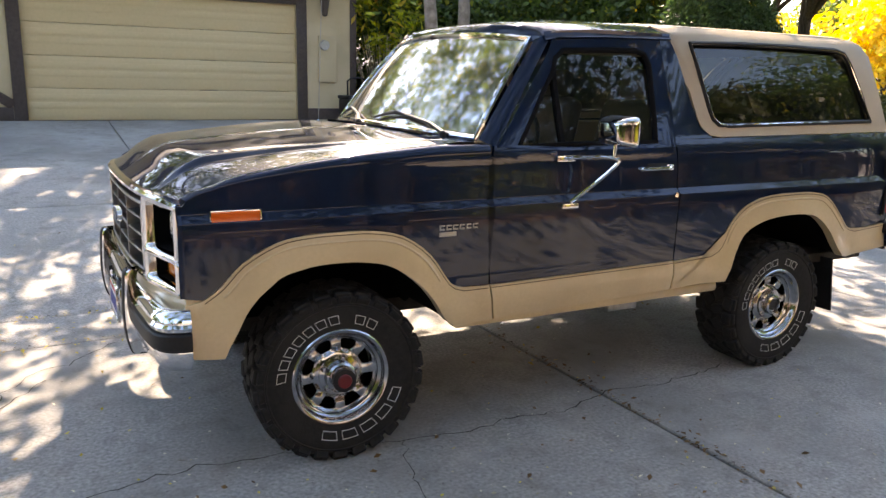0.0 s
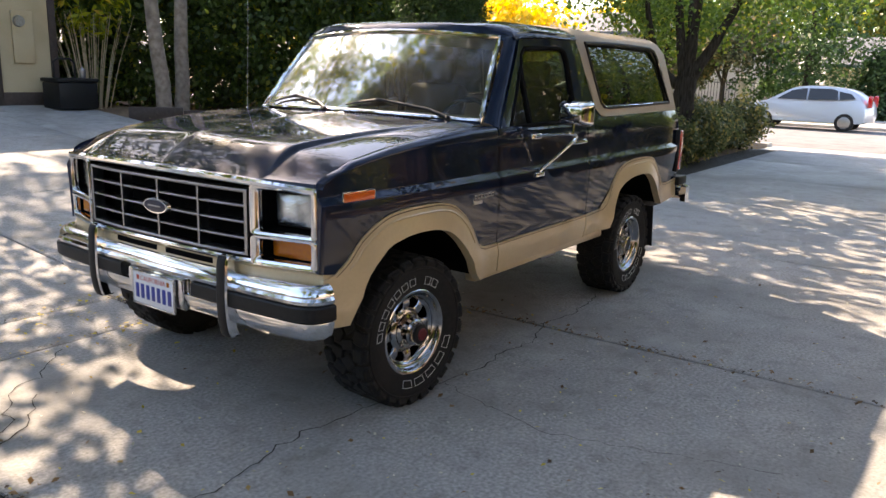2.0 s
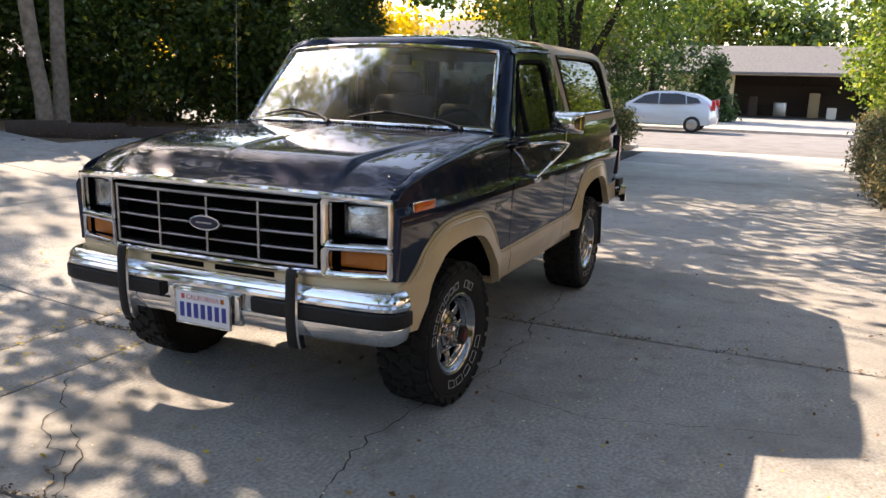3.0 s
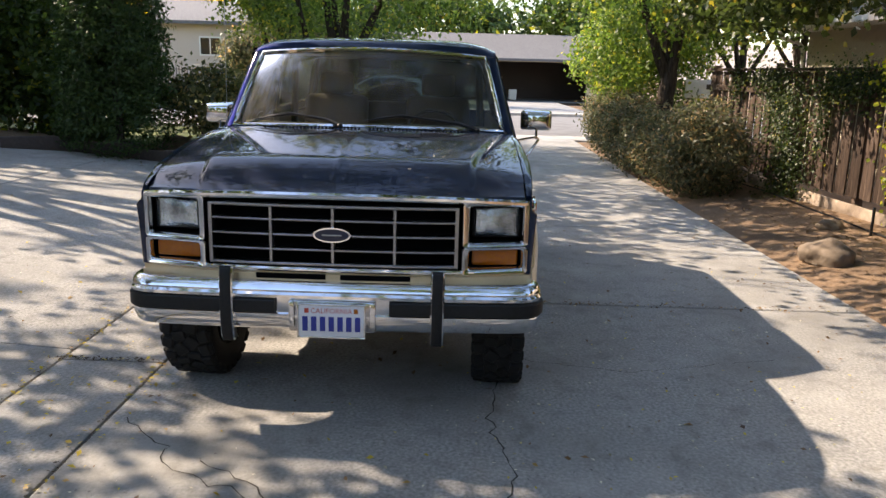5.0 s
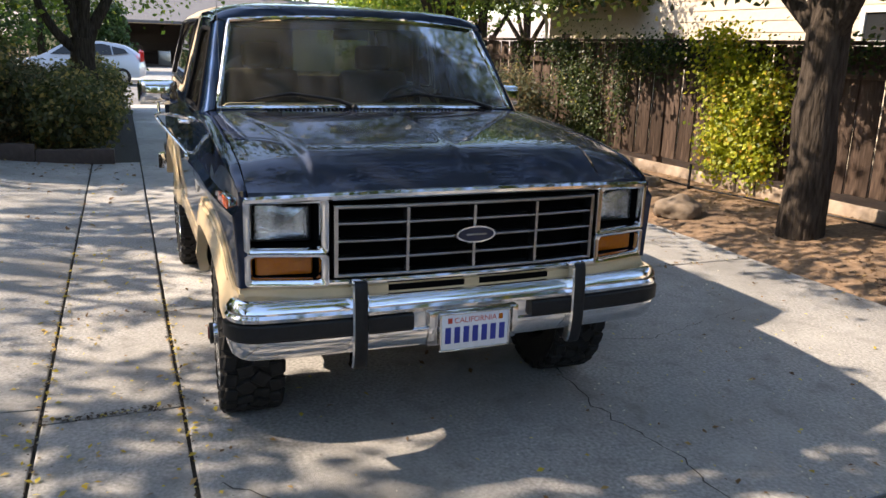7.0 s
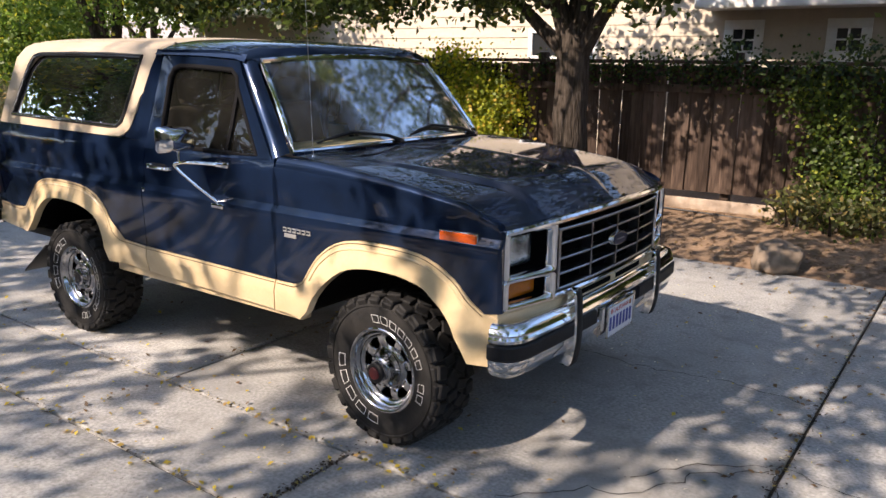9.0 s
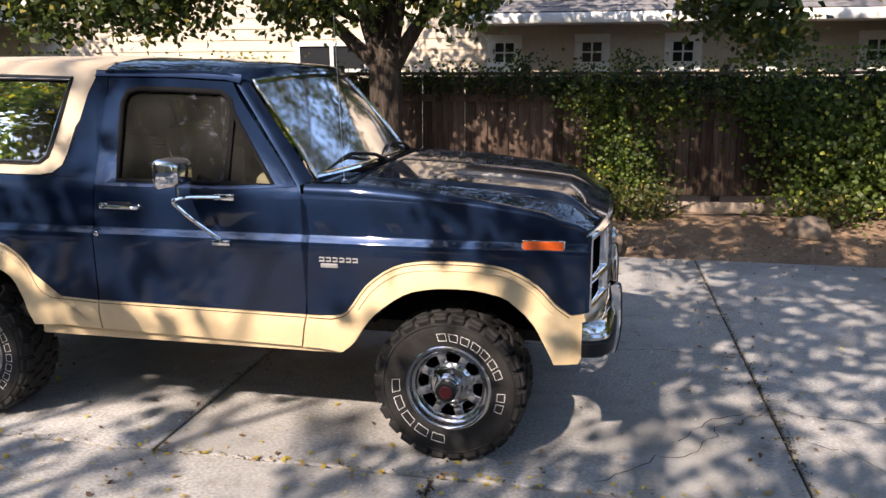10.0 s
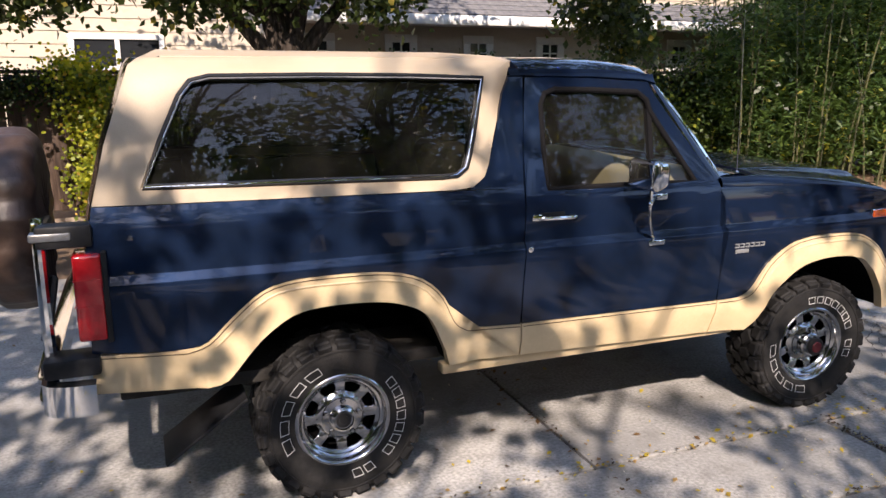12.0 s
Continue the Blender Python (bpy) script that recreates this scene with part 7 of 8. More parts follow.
for s in (1, -1):
    def ring(y0, y1, z0, z1, r, x_off, n=6):
        out = []
        for cy, cz, a0 in ((y1 - r, z1 - r, 0), (y0 + r, z1 - r, 90), (y0 + r, z0 + r, 180), (y1 - r, z0 + r, 270)):
            for k in range(n + 1):
                a = radians(a0 + 90 * k / n)
                y, z = cy + r * math.cos(a), cz + r * math.sin(a)
                out.append((front_x(y) + x_off, s * y, z))
        return out

    bez = bmesh.new()
    for z0, z1, i0, i1 in ((0.9135, 1.130, 0.930, 1.110), (0.780, 0.913, 0.809, 0.898)):
        loops = [ring(0.598, 0.914, z0, z1, 0.018, 0.02), ring(0.598, 0.914, z0, z1, 0.018, -0.008), ring(0.602, 0.910, z0 + 0.004, z1 - 0.004, 0.016, -0.015), ring(0.624, 0.890, i0 - 0.006, i1 + 0.006, 0.018, -0.013), ring(0.630, 0.884, i0, i1, 0.016, -0.004), ring(0.632, 0.882, i0 + 0.002, i1 - 0.002, 0.016, 0.022)]
        vs = [[bez.verts.new(p) for p in l] for l in loops]
        m = len(vs[0])
        for a, b in zip(vs, vs[1:]):
            for k in range(m):
                bez.faces.new((a[k], a[(k + 1) % m], b[(k + 1) % m], b[k]))
    bmesh.ops.recalc_face_normals(bez, faces=bez.faces)
    bezel = part("headlight_bezel", bez, CHROME, CAR, "chrome headlight bezel", angle=50.0)
    # recess walls coloured near-black for the shade round the lamps
    bm = bmesh.new()
    for i0, i1 in ((0.932, 1.108), (0.811, 0.896)):
        vs = [[bm.verts.new(p) for p in ring(0.6325, 0.8815, i0, i1, 0.016, d)] for d in (0.021, 0.112)]
        m = len(vs[0])
        for k in range(m):
            bm.faces.new((vs[0][k], vs[0][(k + 1) % m], vs[1][(k + 1) % m], vs[1][k]))
        bm.faces.new(vs[1])
    bmesh.ops.recalc_face_normals(bm, faces=bm.faces)
    part("lamp_recess", bm, RECESS_SHADE, bezel, "black lamp recess")
    def lens(y0, y1, z0, z1, r, x_off, bulge):
        bm = bmesh.new()
        cy, cz = (y0 + y1) / 2, (z0 + z1) / 2
        vs = []
        for k, d in ((1.0, 0.04), (1.0, 0.006), (0.95, 0.0), (0.7, -bulge * 0.6), (0.35, -bulge)):
            vs.append([bm.verts.new((front_x(cy) + x_off + d + 0.25 * (abs(p[1]) - cy) * 0.5, s * (cy + (abs(p[1]) - cy) * k), cz + (p[2] - cz) * k)) for p in ring(y0, y1, z0, z1, r, 0)])
        m = len(vs[0])
        for a, b in zip(vs, vs[1:]):
            for k in range(m):
                bm.faces.new((a[k], a[(k + 1) % m], b[(k + 1) % m], b[k]))
        bm.faces.new(vs[-1])
        bmesh.ops.recalc_face_normals(bm, faces=bm.faces)
        return bm
    part("headlight_rim", lens(0.646, 0.880, 0.943, 1.104, 0.014, 0.080, 0.0), BLACK, bezel)
    part("headlight", lens(0.658, 0.868, 0.954, 1.094, 0.012, 0.064, 0.010), LAMP, bezel, "clear rectangular headlight")
    part("turn_signal", lens(0.648, 0.866, 0.815, 0.889, 0.010, 0.050, 0.003), AMBER, bezel, "amber turn signal lens")

# cream valance with two slots, bars painted near-black as shaded gaps
bm = fb(-0.93, 0.93, 0.700, 0.782, 0.0, 0.07, 24, 0.012)
val = part("valance", bm, CREAM, CAR, "cream front valance")
for y0, y1 in ((0.034, 0.362), (-0.362, -0.034)):
    part("valance_slot", fb(y0, y1, 0.747, 0.773, 0.003, 0.02, 4, 0.003), RECESS_SHADE, val)

# bumper: chrome lobes and black strip
BUMP = curve([(-0.612, 0.976), (-0.65, 0.972), (-0.692, 0.952), (-0.722, 0.905), (-0.738, 0.80), (-0.755, 0.5), (-0.760, 0.2), (-0.762, 0.0)], 4)
BUMP = BUMP + [(x, -y) for x, y in BUMP[-2::-1]]


def sweep(path, sec):
    """A section (out, z) led along a plan line."""
    bm = bmesh.new()
    rings = []
    n = len(path)
    for i, (x, y) in enumerate(path):
        a, b = path[max(0, i - 1)], path[min(n - 1, i + 1)]
        d = Vector((b[0] - a[0], b[1] - a[1])).normalized()
        nx, ny = d.y, -d.x
        if nx * -1 + 0 * ny < 0 and abs(y) < 0.5:
            nx, ny = -nx, -ny
        if abs(y) >= 0.5 and (ny * (1 if y > 0 else -1) < -1e-6 or (abs(ny) < 1e-3 and nx > 0)):
            nx, ny = -nx, -ny
        rings.append([bm.verts.new((x + nx * o, y + ny * o, z)) for o, z in sec])
    m = len(sec)
    for a, b in zip(rings, rings[1:]):
        for k in range(m):
            bm.faces.new((a[k], a[(k + 1) % m], b[(k + 1) % m], b[k]))
    bm.faces.new(rings[0][::-1])
    bm.faces.new(rings[-1])
    bmesh.ops.recalc_face_normals(bm, faces=bm.faces)
    return bm


bumper = part("front_bumper", sweep(BUMP, [(-0.06, 0.735), (-0.03, 0.742), (-0.012, 0.735), (0.004, 0.716), (0.010, 0.700), (0.004, 0.690), (0.014, 0.678), (0.012, 0.664), (-0.004, 0.659), (-0.006, 0.588), (0.010, 0.584), (0.010, 0.565), (-0.004, 0.520), (-0.022, 0.503), (-0.06, 0.50), (-0.07, 0.60)]), CHROME, CAR, "polished chrome front bumper")
strip_l = [p for p in BUMP if p[1] > 0.20]
for path in (strip_l, [(x, -y) for x, y in strip_l]):
    part("rub_strip", sweep(path, [(-0.005, 0.588), (0.018, 0.590), (0.023, 0.597), (0.023, 0.650), (0.018, 0.657), (-0.005, 0.659)]), BLACK, bumper, "black rubber strip")
for s in (1, -1):
    g = bmesh.new()
    rows = []
    line = curve([(-0.742, 0.800), (-0.772, 0.812), (-0.786, 0.79), (-0.792, 0.72), (-0.796, 0.62), (-0.790, 0.53), (-0.778, 0.47), (-0.765, 0.447), (-0.75, 0.452)], 3)
    for o, x_in in ((0.032, 0.045), (0.032, 0.008), (0.026, 0.0), (-0.026, 0.0), (-0.032, 0.008), (-0.032, 0.045)):
        rows.append([(x + x_in, s * 0.492 + o, z) for x, z in line])
    bm = sheet(rows)
    bmesh.ops.recalc_face_normals(bm, faces=bm.faces)
    part("bumper_guard", bm, CHROME, bumper, "chrome bumper guard with black rubber face")
    rows = [[(x - 0.004 - 0.004 * (abs(o) < 0.02), s * 0.492 + o, z) for x, z in line[2:-2]] for o in (0.025, 0.017, 0.0, -0.017, -0.025)]
    part("guard_rubber", sheet(rows, (0.008, 0, 0)), BLACK, bumper, "black rubber guard face")
# plate holder and plate
part("plate_holder", box((-0.770, -0.205, 0.500), (-0.74, 0.205, 0.655), 0.012), RIMCHROME, bumper)
for y in (-0.19, 0.19):
    part("plate_bracket", box((-0.784, y - 0.014, 0.53), (-0.769, y + 0.014, 0.652), 0.006), CHROME, bumper)
plate = part("license_plate", box((-0.792, -0.1525, 0.487), (-0.784, 0.1525, 0.639), 0.0035), material("plate_white", (0.72, 0.73, 0.76), 0.35, spread=(0.68, 0.69, 0.73), scale=40.0), CAR, "white licence plate with blue characters")
pf = bmesh.new()
for lo, hi in (((-0.796, -0.16, 0.48), (-0.782, 0.16, 0.4865)), ((-0.796, -0.16, 0.6395), (-0.782, 0.16, 0.646)), ((-0.796, -0.16, 0.487), (-0.782, -0.153, 0.639)), ((-0.796, 0.153, 0.487), (-0.782, 0.16, 0.639))):
    add_box(pf, lo, hi, 0.002)
part("plate_frame", pf, CHROME, plate)
PLATEBLUE = material("plate_blue", (0.02, 0.035, 0.25), 0.4)
PLATERED = material("plate_red", (0.5, 0.06, 0.03), 0.4)
for k in range(7):
    y = 0.123 - 0.041 * k
    part("plate_bar", box((-0.7935, y - 0.013, 0.514), (-0.7915, y + 0.013, 0.585), 0.001), PLATEBLUE, plate)


def lettering(body, size, mat, parent, at, name="lettering"):
    """Raised words in the built-in font as a mesh, 1 mm deep."""
    cu = bpy.data.curves.new("text", "FONT")
    cu.body, cu.size, cu.extrude, cu.align_x, cu.align_y = body, size, 0.0006, "CENTER", "CENTER"
    cu.resolution_u = 3
    tmp = bpy.data.objects.new("text", cu)
    scene.collection.objects.link(tmp)
    me = bpy.data.meshes.new_from_object(tmp.evaluated_get(bpy.context.evaluated_depsgraph_get()))
    bpy.data.objects.remove(tmp)
    me.materials.clear()
    me.materials.append(mat)
    ob = new(name, me)
    ob.parent = parent
    ob.matrix_basis = at
    return ob


lettering("CALIFORNIA", 0.034, PLATERED, plate, pose(-0.7925, 0.0, 0.612, 90, 0, -90))
part("sticker", box((-0.7935, 0.105, 0.602), (-0.7915, 0.125, 0.625), 0.001), PLATERED, plate)
part("sticker", box((-0.7935, -0.125, 0.602), (-0.7915, -0.105, 0.625), 0.001), AMBER, plate)


# ---- side details ----
BADGE = material("badge_silver", (0.42, 0.42, 0.42), 0.3, 0.6)
for s in (1, -1):
    def on_side(x0, x1, z0, z1, out, back=0.01, bevel=0.003):
        w = half_width((x0 + x1) / 2, (z0 + z1) / 2)
        a, b = s * (w - back), s * (w + out)
        return box((x0, min(a, b), z0), (x1, max(a, b), z1), bevel)

    fender = [o for o in CAR.children if o.name.startswith("front_fender") and o.data.vertices[0].co.y * s > 0][0]
    door = [o for o in CAR.children if o.name.startswith("door") and o.data.vertices[0].co.y * s > 0][0]
    # side marker lamp follows the fender's taper
    w0, w1 = half_width(-0.52, 1.08), half_width(-0.335, 1.08)
    ang = math.degrees(math.atan2(w1 - w0, 0.185)) * s
    m = pose(-0.4275, s * (w0 + w1) / 2, 1.084, 0, 0, ang)
    part("side_marker", box((-0.092, -0.012, -0.022), (0.092, 0.012, 0.022), 0.006, m), ORANGE, fender, "orange side marker lamp")
    part("marker_rim", box((-0.097, -0.009, -0.026), (0.097, 0.006, 0.026), 0.004, m), CHROME, fender)
    # badge as plain bars
    for k in range(6):
        x = (0.43 + 0.033 * k)
        part("badge_bar", on_side(x, x + 0.026, 0.972, 0.979, 0.005, 0.002, 0.001), BADGE, fender, "silver badge bar")
        part("badge_bar", on_side(x, x + 0.026, 0.989, 0.995, 0.005, 0.002, 0.001), BADGE, fender, "silver badge bar")
        part("badge_bar", on_side(x, x + 0.006, 0.9795, 0.9885, 0.005, 0.002, 0.001), BADGE, fender, "silver badge bar")
    x = 0.53 if s > 0 else 0.43
    part("badge_plate", on_side(x, x + 0.085, 0.944, 0.964, 0.005, 0.002, 0.002), BADGE, fender, "small silver badge plate")
    # door handle and lock
    part("handle_recess", on_side(1.60, 1.74, 1.178, 1.225, 0.002, 0.02, 0.01), BLACK, door)
    w = half_width(1.65, 1.2)
    part("door_handle", tube(curve([(1.555, s * (w - 0.002), 1.198), (1.565, s * (w + 0.022), 1.199), (1.62, s * (w + 0.028), 1.2), (1.70, s * (w + 0.028), 1.201), (1.735, s * (w + 0.02), 1.202), (1.765, s * (w - 0.002), 1.203)], 4), 0.011, 8, flat=1.0), CHROME, door, "chrome door handle")
    part("handle_plate", on_side(1.725, 1.775, 1.186, 1.216, 0.008, 0.004, 0.004), CHROME, door)
    part("door_lock", lathe([(0.013, 0.0), (0.013, 0.006), (0.009, 0.008), (0.0, 0.008)], 16, "y", (1.79, s * (half_width(1.78, 1.07)) if s > 0 else -half_width(1.78, 1.07) - 0.008, 1.062)), CHROME, door)
    # mirror
    w = half_width(1.09, 1.27)
    arm = curve([(1.085, s * (w + 0.012), 1.262), (1.13, s * (w + 0.05), 1.268), (1.21, s * (w + 0.135), 1.278), (1.255, s * (w + 0.175), 1.272), (1.262, s * (w + 0.175), 1.248), (1.20, s * (w + 0.10), 1.15), (1.115, s * (w + 0.02), 1.05)], 5)
    part("mirror_arm", tube(arm, 0.0095, 8), CHROME, door, "bent chrome mirror arm")
    part("mirror_bracket", on_side(1.045, 1.15, 1.246, 1.278, 0.016, 0.01, 0.006), CHROME, door)
    part("mirror_bracket", on_side(1.065, 1.16, 1.030, 1.057, 0.014, 0.01, 0.006), CHROME, door)
    part("mirror_stem", tube([(1.25, s * (w + 0.165), 1.276), (1.255, s * (w + 0.165), 1.36)], 0.008, 8), CHROME, door)
    ca = [v * s for v in (w + 0.055, w + 0.272)]
    housing = box((1.205, min(ca), 1.325), (1.312, max(ca), 1.465), 0.026, segments=4)
    for v in housing.verts:
        k = 1 - 0.28 * smooth(1.27, 1.205, v.co.x)
        v.co.y = sum(ca) / 2 + (v.co.y - sum(ca) / 2) * k
        v.co.z = 1.395 + (v.co.z - 1.395) * k
    part("mirror_housing", housing, CHROME, door, "chrome mirror housing")
    part("mirror_glass", box((1.3125, min(ca) + 0.02, 1.343), (1.316, max(ca) - 0.02, 1.447), 0.002), MIRROR, door, "mirror glass")
    # sill under the door, wheel well liners, mud flap
    part("sill", box((0.55, min(s * 0.86, s * 0.93), 0.50), (2.2, max(s * 0.86, s * 0.93), 0.552), 0.012), CREAM, CAR, "cream rocker sill")
    # wells coloured near-black, with the shade under the arches in the colour
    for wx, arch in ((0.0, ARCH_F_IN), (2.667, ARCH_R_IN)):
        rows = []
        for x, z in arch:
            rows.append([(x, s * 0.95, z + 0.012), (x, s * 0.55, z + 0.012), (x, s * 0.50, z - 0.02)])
        part("wheel_well", sheet(rows), RECESS_SHADE, CAR, "black wheel well")
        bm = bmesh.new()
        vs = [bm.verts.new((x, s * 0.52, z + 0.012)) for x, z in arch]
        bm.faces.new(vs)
        part("inner_fender", bm, RECESS_SHADE, CAR, smooth=False)
part("mud_flap", box((-0.014, -0.14, -0.41), (0.0, 0.14, 0.0), 0.004, pose(3.07, 0.80, 0.53) @ pose(0, 0, 0, 0, -55, 0)), BLACK, CAR, "black rubber mud flap")
part("mud_flap", box((-0.012, -0.14, -0.34), (0.0, 0.14, 0.0), 0.004, pose(3.17, -0.80, 0.60) @ pose(0, 0, 0, 0, -8, 0)), BLACK, CAR, "black rubber mud flap")

# antenna on the passenger fender
ant = part("antenna_base", lathe([(0.03, 0.0), (0.03, 0.008), (0.014, 0.02), (0.006, 0.035), (0.0, 0.036)], 16, "z", (0.53, 0.845, 1.315)), CHROME, CAR, "chrome antenna base")
part("antenna", tube([(0.53, 0.845, 1.34), (0.56, 0.845, 2.12)], 0.0016, 6), STEEL, ant)

# wipers
for py, tip_a, tip_b, mid in ((0.155, 0.71, 0.38, 0.50), (-0.68, 0.02, -0.46, -0.20)):
    def at(y, t, lift):
        return ws_bottom(y).lerp(ws_top(y), t) + Vector((-0.76, 0, 0.65)) * (0.006 + lift)
    w = part("wiper", tube([ws_bottom(py) + Vector((-0.03, 0, 0.010)), at(py + (mid - py) * 0.25, 0.05, 0.024), at(mid, 0.125, 0.026)], [0.013, 0.010, 0.006], 8), BLACK, CAR, "black windshield wiper")
    part("wiper_blade", tube([at(tip_a, 0.055, 0.010), at((tip_a + mid) / 2, 0.095, 0.014), at(mid, 0.12, 0.018), at((tip_b + mid) / 2, 0.115, 0.014), at(tip_b, 0.095, 0.010)], [0.005, 0.008, 0.011, 0.008, 0.005], 6), BLACK, w)
    part("wiper_pivot", lathe([(0.018, 0.0), (0.018, 0.022), (0.010, 0.032), (0.0, 0.032)], 12, "z", ws_bottom(py) + Vector((-0.03, 0, -0.010))), BLACK, w)

# ---- rear ----
for s in (1, -1):
    a, b = sorted((s * 0.815, s * 0.967))
    tl = part("tail_light", box((3.565, a, 0.855), (3.668, b, 1.188), 0.014, segments=3), REDLENS, CAR, "tall red tail light")
    part("reverse_lens", box((3.60, a + 0.02, 0.90), (3.6705, b - 0.02, 0.985), 0.004), WHITE, tl)
    for z in (0.99, 1.09):
        part("lens_rib", box((3.562, a - 0.001, z), (3.6705, b + 0.0015, z + 0.004), 0.001), REDLENS, tl)
    part("lamp_border", box((3.548, a - 0.006, 0.846), (3.5685, b + 0.004, 1.196), 0.006), BLACK, tl)
RB = curve([(3.62, 0.985), (3.73, 0.975), (3.80, 0.93), (3.825, 0.80), (3.83, 0.4), (3.83, 0.0)], 4)
RB = RB + [(x, -y) for x, y in RB[-2::-1]]
bm = bmesh.new()
rings = []
for x, y in RB:
    k = 1.0 if abs(y) < 0.9 else 0.0
    rings.append([bm.verts.new((x + o * k, y + (0 if k else math.copysign(o, y)), z)) for o, z in ((-0.06, 0.715), (-0.01, 0.72), (0.012, 0.708), (0.014, 0.69), (0.002, 0.678), (0.002, 0.632), (0.014, 0.622), (0.012, 0.605), (-0.02, 0.592), (-0.06, 0.595))])
for p, q in zip(rings, rings[1:]):
    for k in range(10):
        bm.faces.new((p[k], p[(k + 1) % 10], q[(k + 1) % 10], q[k]))
bm.faces.new(rings[0]); bm.faces.new(rings[-1])
bmesh.ops.recalc_face_normals(bm, faces=bm.faces)
part("rear_bumper", bm, CHROME, CAR, "chrome rear bumper")
for s in (1, -1):
    part("bumper_pad", box((3.655, min(s * 0.93, s * 0.985), 0.634), (3.775, max(s * 0.93, s * 0.985), 0.676), 0.008), BLACK, CAR, "black rubber bumper pad")
part("bumper_end", box((3.60, 0.84, 0.725), (3.80, 0.985, 0.80), 0.015), BLACK, CAR)
part("bumper_end", box((3.60, -0.985, 0.725), (3.80, -0.84, 0.80), 0.015), BLACK, CAR)
# swing-out spare carrier on the passenger corner
carrier = part("spare_carrier", tube(curve([(3.77, 0.90, 0.73), (3.775, 0.90, 0.9), (3.775, 0.89, 1.25), (3.775, 0.88, 1.32)], 3), 0.022, 10), CHROME, CAR, "chrome spare wheel carrier post")
part("hinge", box((3.59, 0.86, 1.215), (3.78, 0.955, 1.30), 0.012), BLACK, carrier, "black carrier hinge")
part("hinge_strap", box((3.66, 0.87, 1.245), (3.80, 0.962, 1.275), 0.006), STEEL, carrier)
part("carrier_arm", tube([(3.785, 0.88, 1.24), (3.80, 0.3, 1.22)], 0.02, 8), BLACK, carrier)
part("carrier_arm", tube([(3.785, 0.88, 0.86), (3.80, 0.3, 0.95)], 0.02, 8), BLACK, carrier)
COVER = material("brown_vinyl", (0.042, 0.026, 0.019), 0.42, spread=(0.065, 0.041, 0.03), scale=14.0, bump=0.5, bump_scale=22.0)
bm = bmesh.new()
rings = []
prof = [(0.0, 4.06), (0.12, 4.065), (0.30, 4.06), (0.36, 4.045), (0.392, 4.0), (0.398, 3.92), (0.392, 3.86), (0.36, 3.825), (0.30, 3.815), (0.0, 3.815)]
for r, x in prof:
    ring = []
    for k in range(64):
        a = k * math.tau / 64
        wr = 1 + (0.024 * math.sin(a * 9 + 2 * math.sin(a * 3)) + 0.016 * math.sin(a * 17 + 3 * x)) * smooth(0.1, 0.36, r)
        ring.append(bm.verts.new((x + 0.006 * math.sin(a * 13 + r * 30), 0.12 + r * wr * math.cos(a), 1.205 + r * wr * math.sin(a))))
    rings.append(ring)
for p, q in zip(rings, rings[1:]):
    for k in range(64):
        bm.faces.new((p[k], p[(k + 1) % 64], q[(k + 1) % 64], q[k]))
bmesh.ops.remove_doubles(bm, verts=bm.verts, dist=1e-5)
bmesh.ops.recalc_face_normals(bm, faces=bm.faces)
part("spare_wheel_cover", bm, COVER, CAR, "wrinkled brown vinyl spare wheel cover", angle=60)

# ---- cabin ----
part("dashboard", box((0.655, -0.80, 1.08), (1.02, 0.80, 1.362), 0.05, segments=3), TRIM_TAN, CAR, "tan padded dashboard")
part("cabin_floor", box((0.55, -0.86, 0.56), (3.55, 0.86, 0.62), 0.01), UNDER, CAR)
part("firewall", box((0.50, -0.86, 0.60), (0.60, 0.86, 1.32), 0.01), UNDER, CAR)
part("headliner", box((1.12, -0.70, 1.805), (3.3, 0.70, 1.83), 0.01), TRIM_TAN, CAR)
sw = part("steering_wheel", tube([(1.17 + 0.07 * math.sin(k * math.tau / 28), -0.40 + 0.195 * math.cos(k * math.tau / 28), 1.27 + 0.175 * math.sin(k * math.tau / 28)) for k in range(28)], 0.014, 8, True), BLACK, CAR, "black steering wheel")
part("steering_hub", box((1.10, -0.47, 1.22), (1.17, -0.33, 1.32), 0.02), BLACK, sw)
for a in (0.3, 2.84, 4.71):
    part("steering_spoke", tube([(1.14, -0.40, 1.27), (1.17 + 0.07 * math.sin(a), -0.40 + 0.195 * math.cos(a), 1.27 + 0.175 * math.sin(a))], 0.011, 6), BLACK, sw)
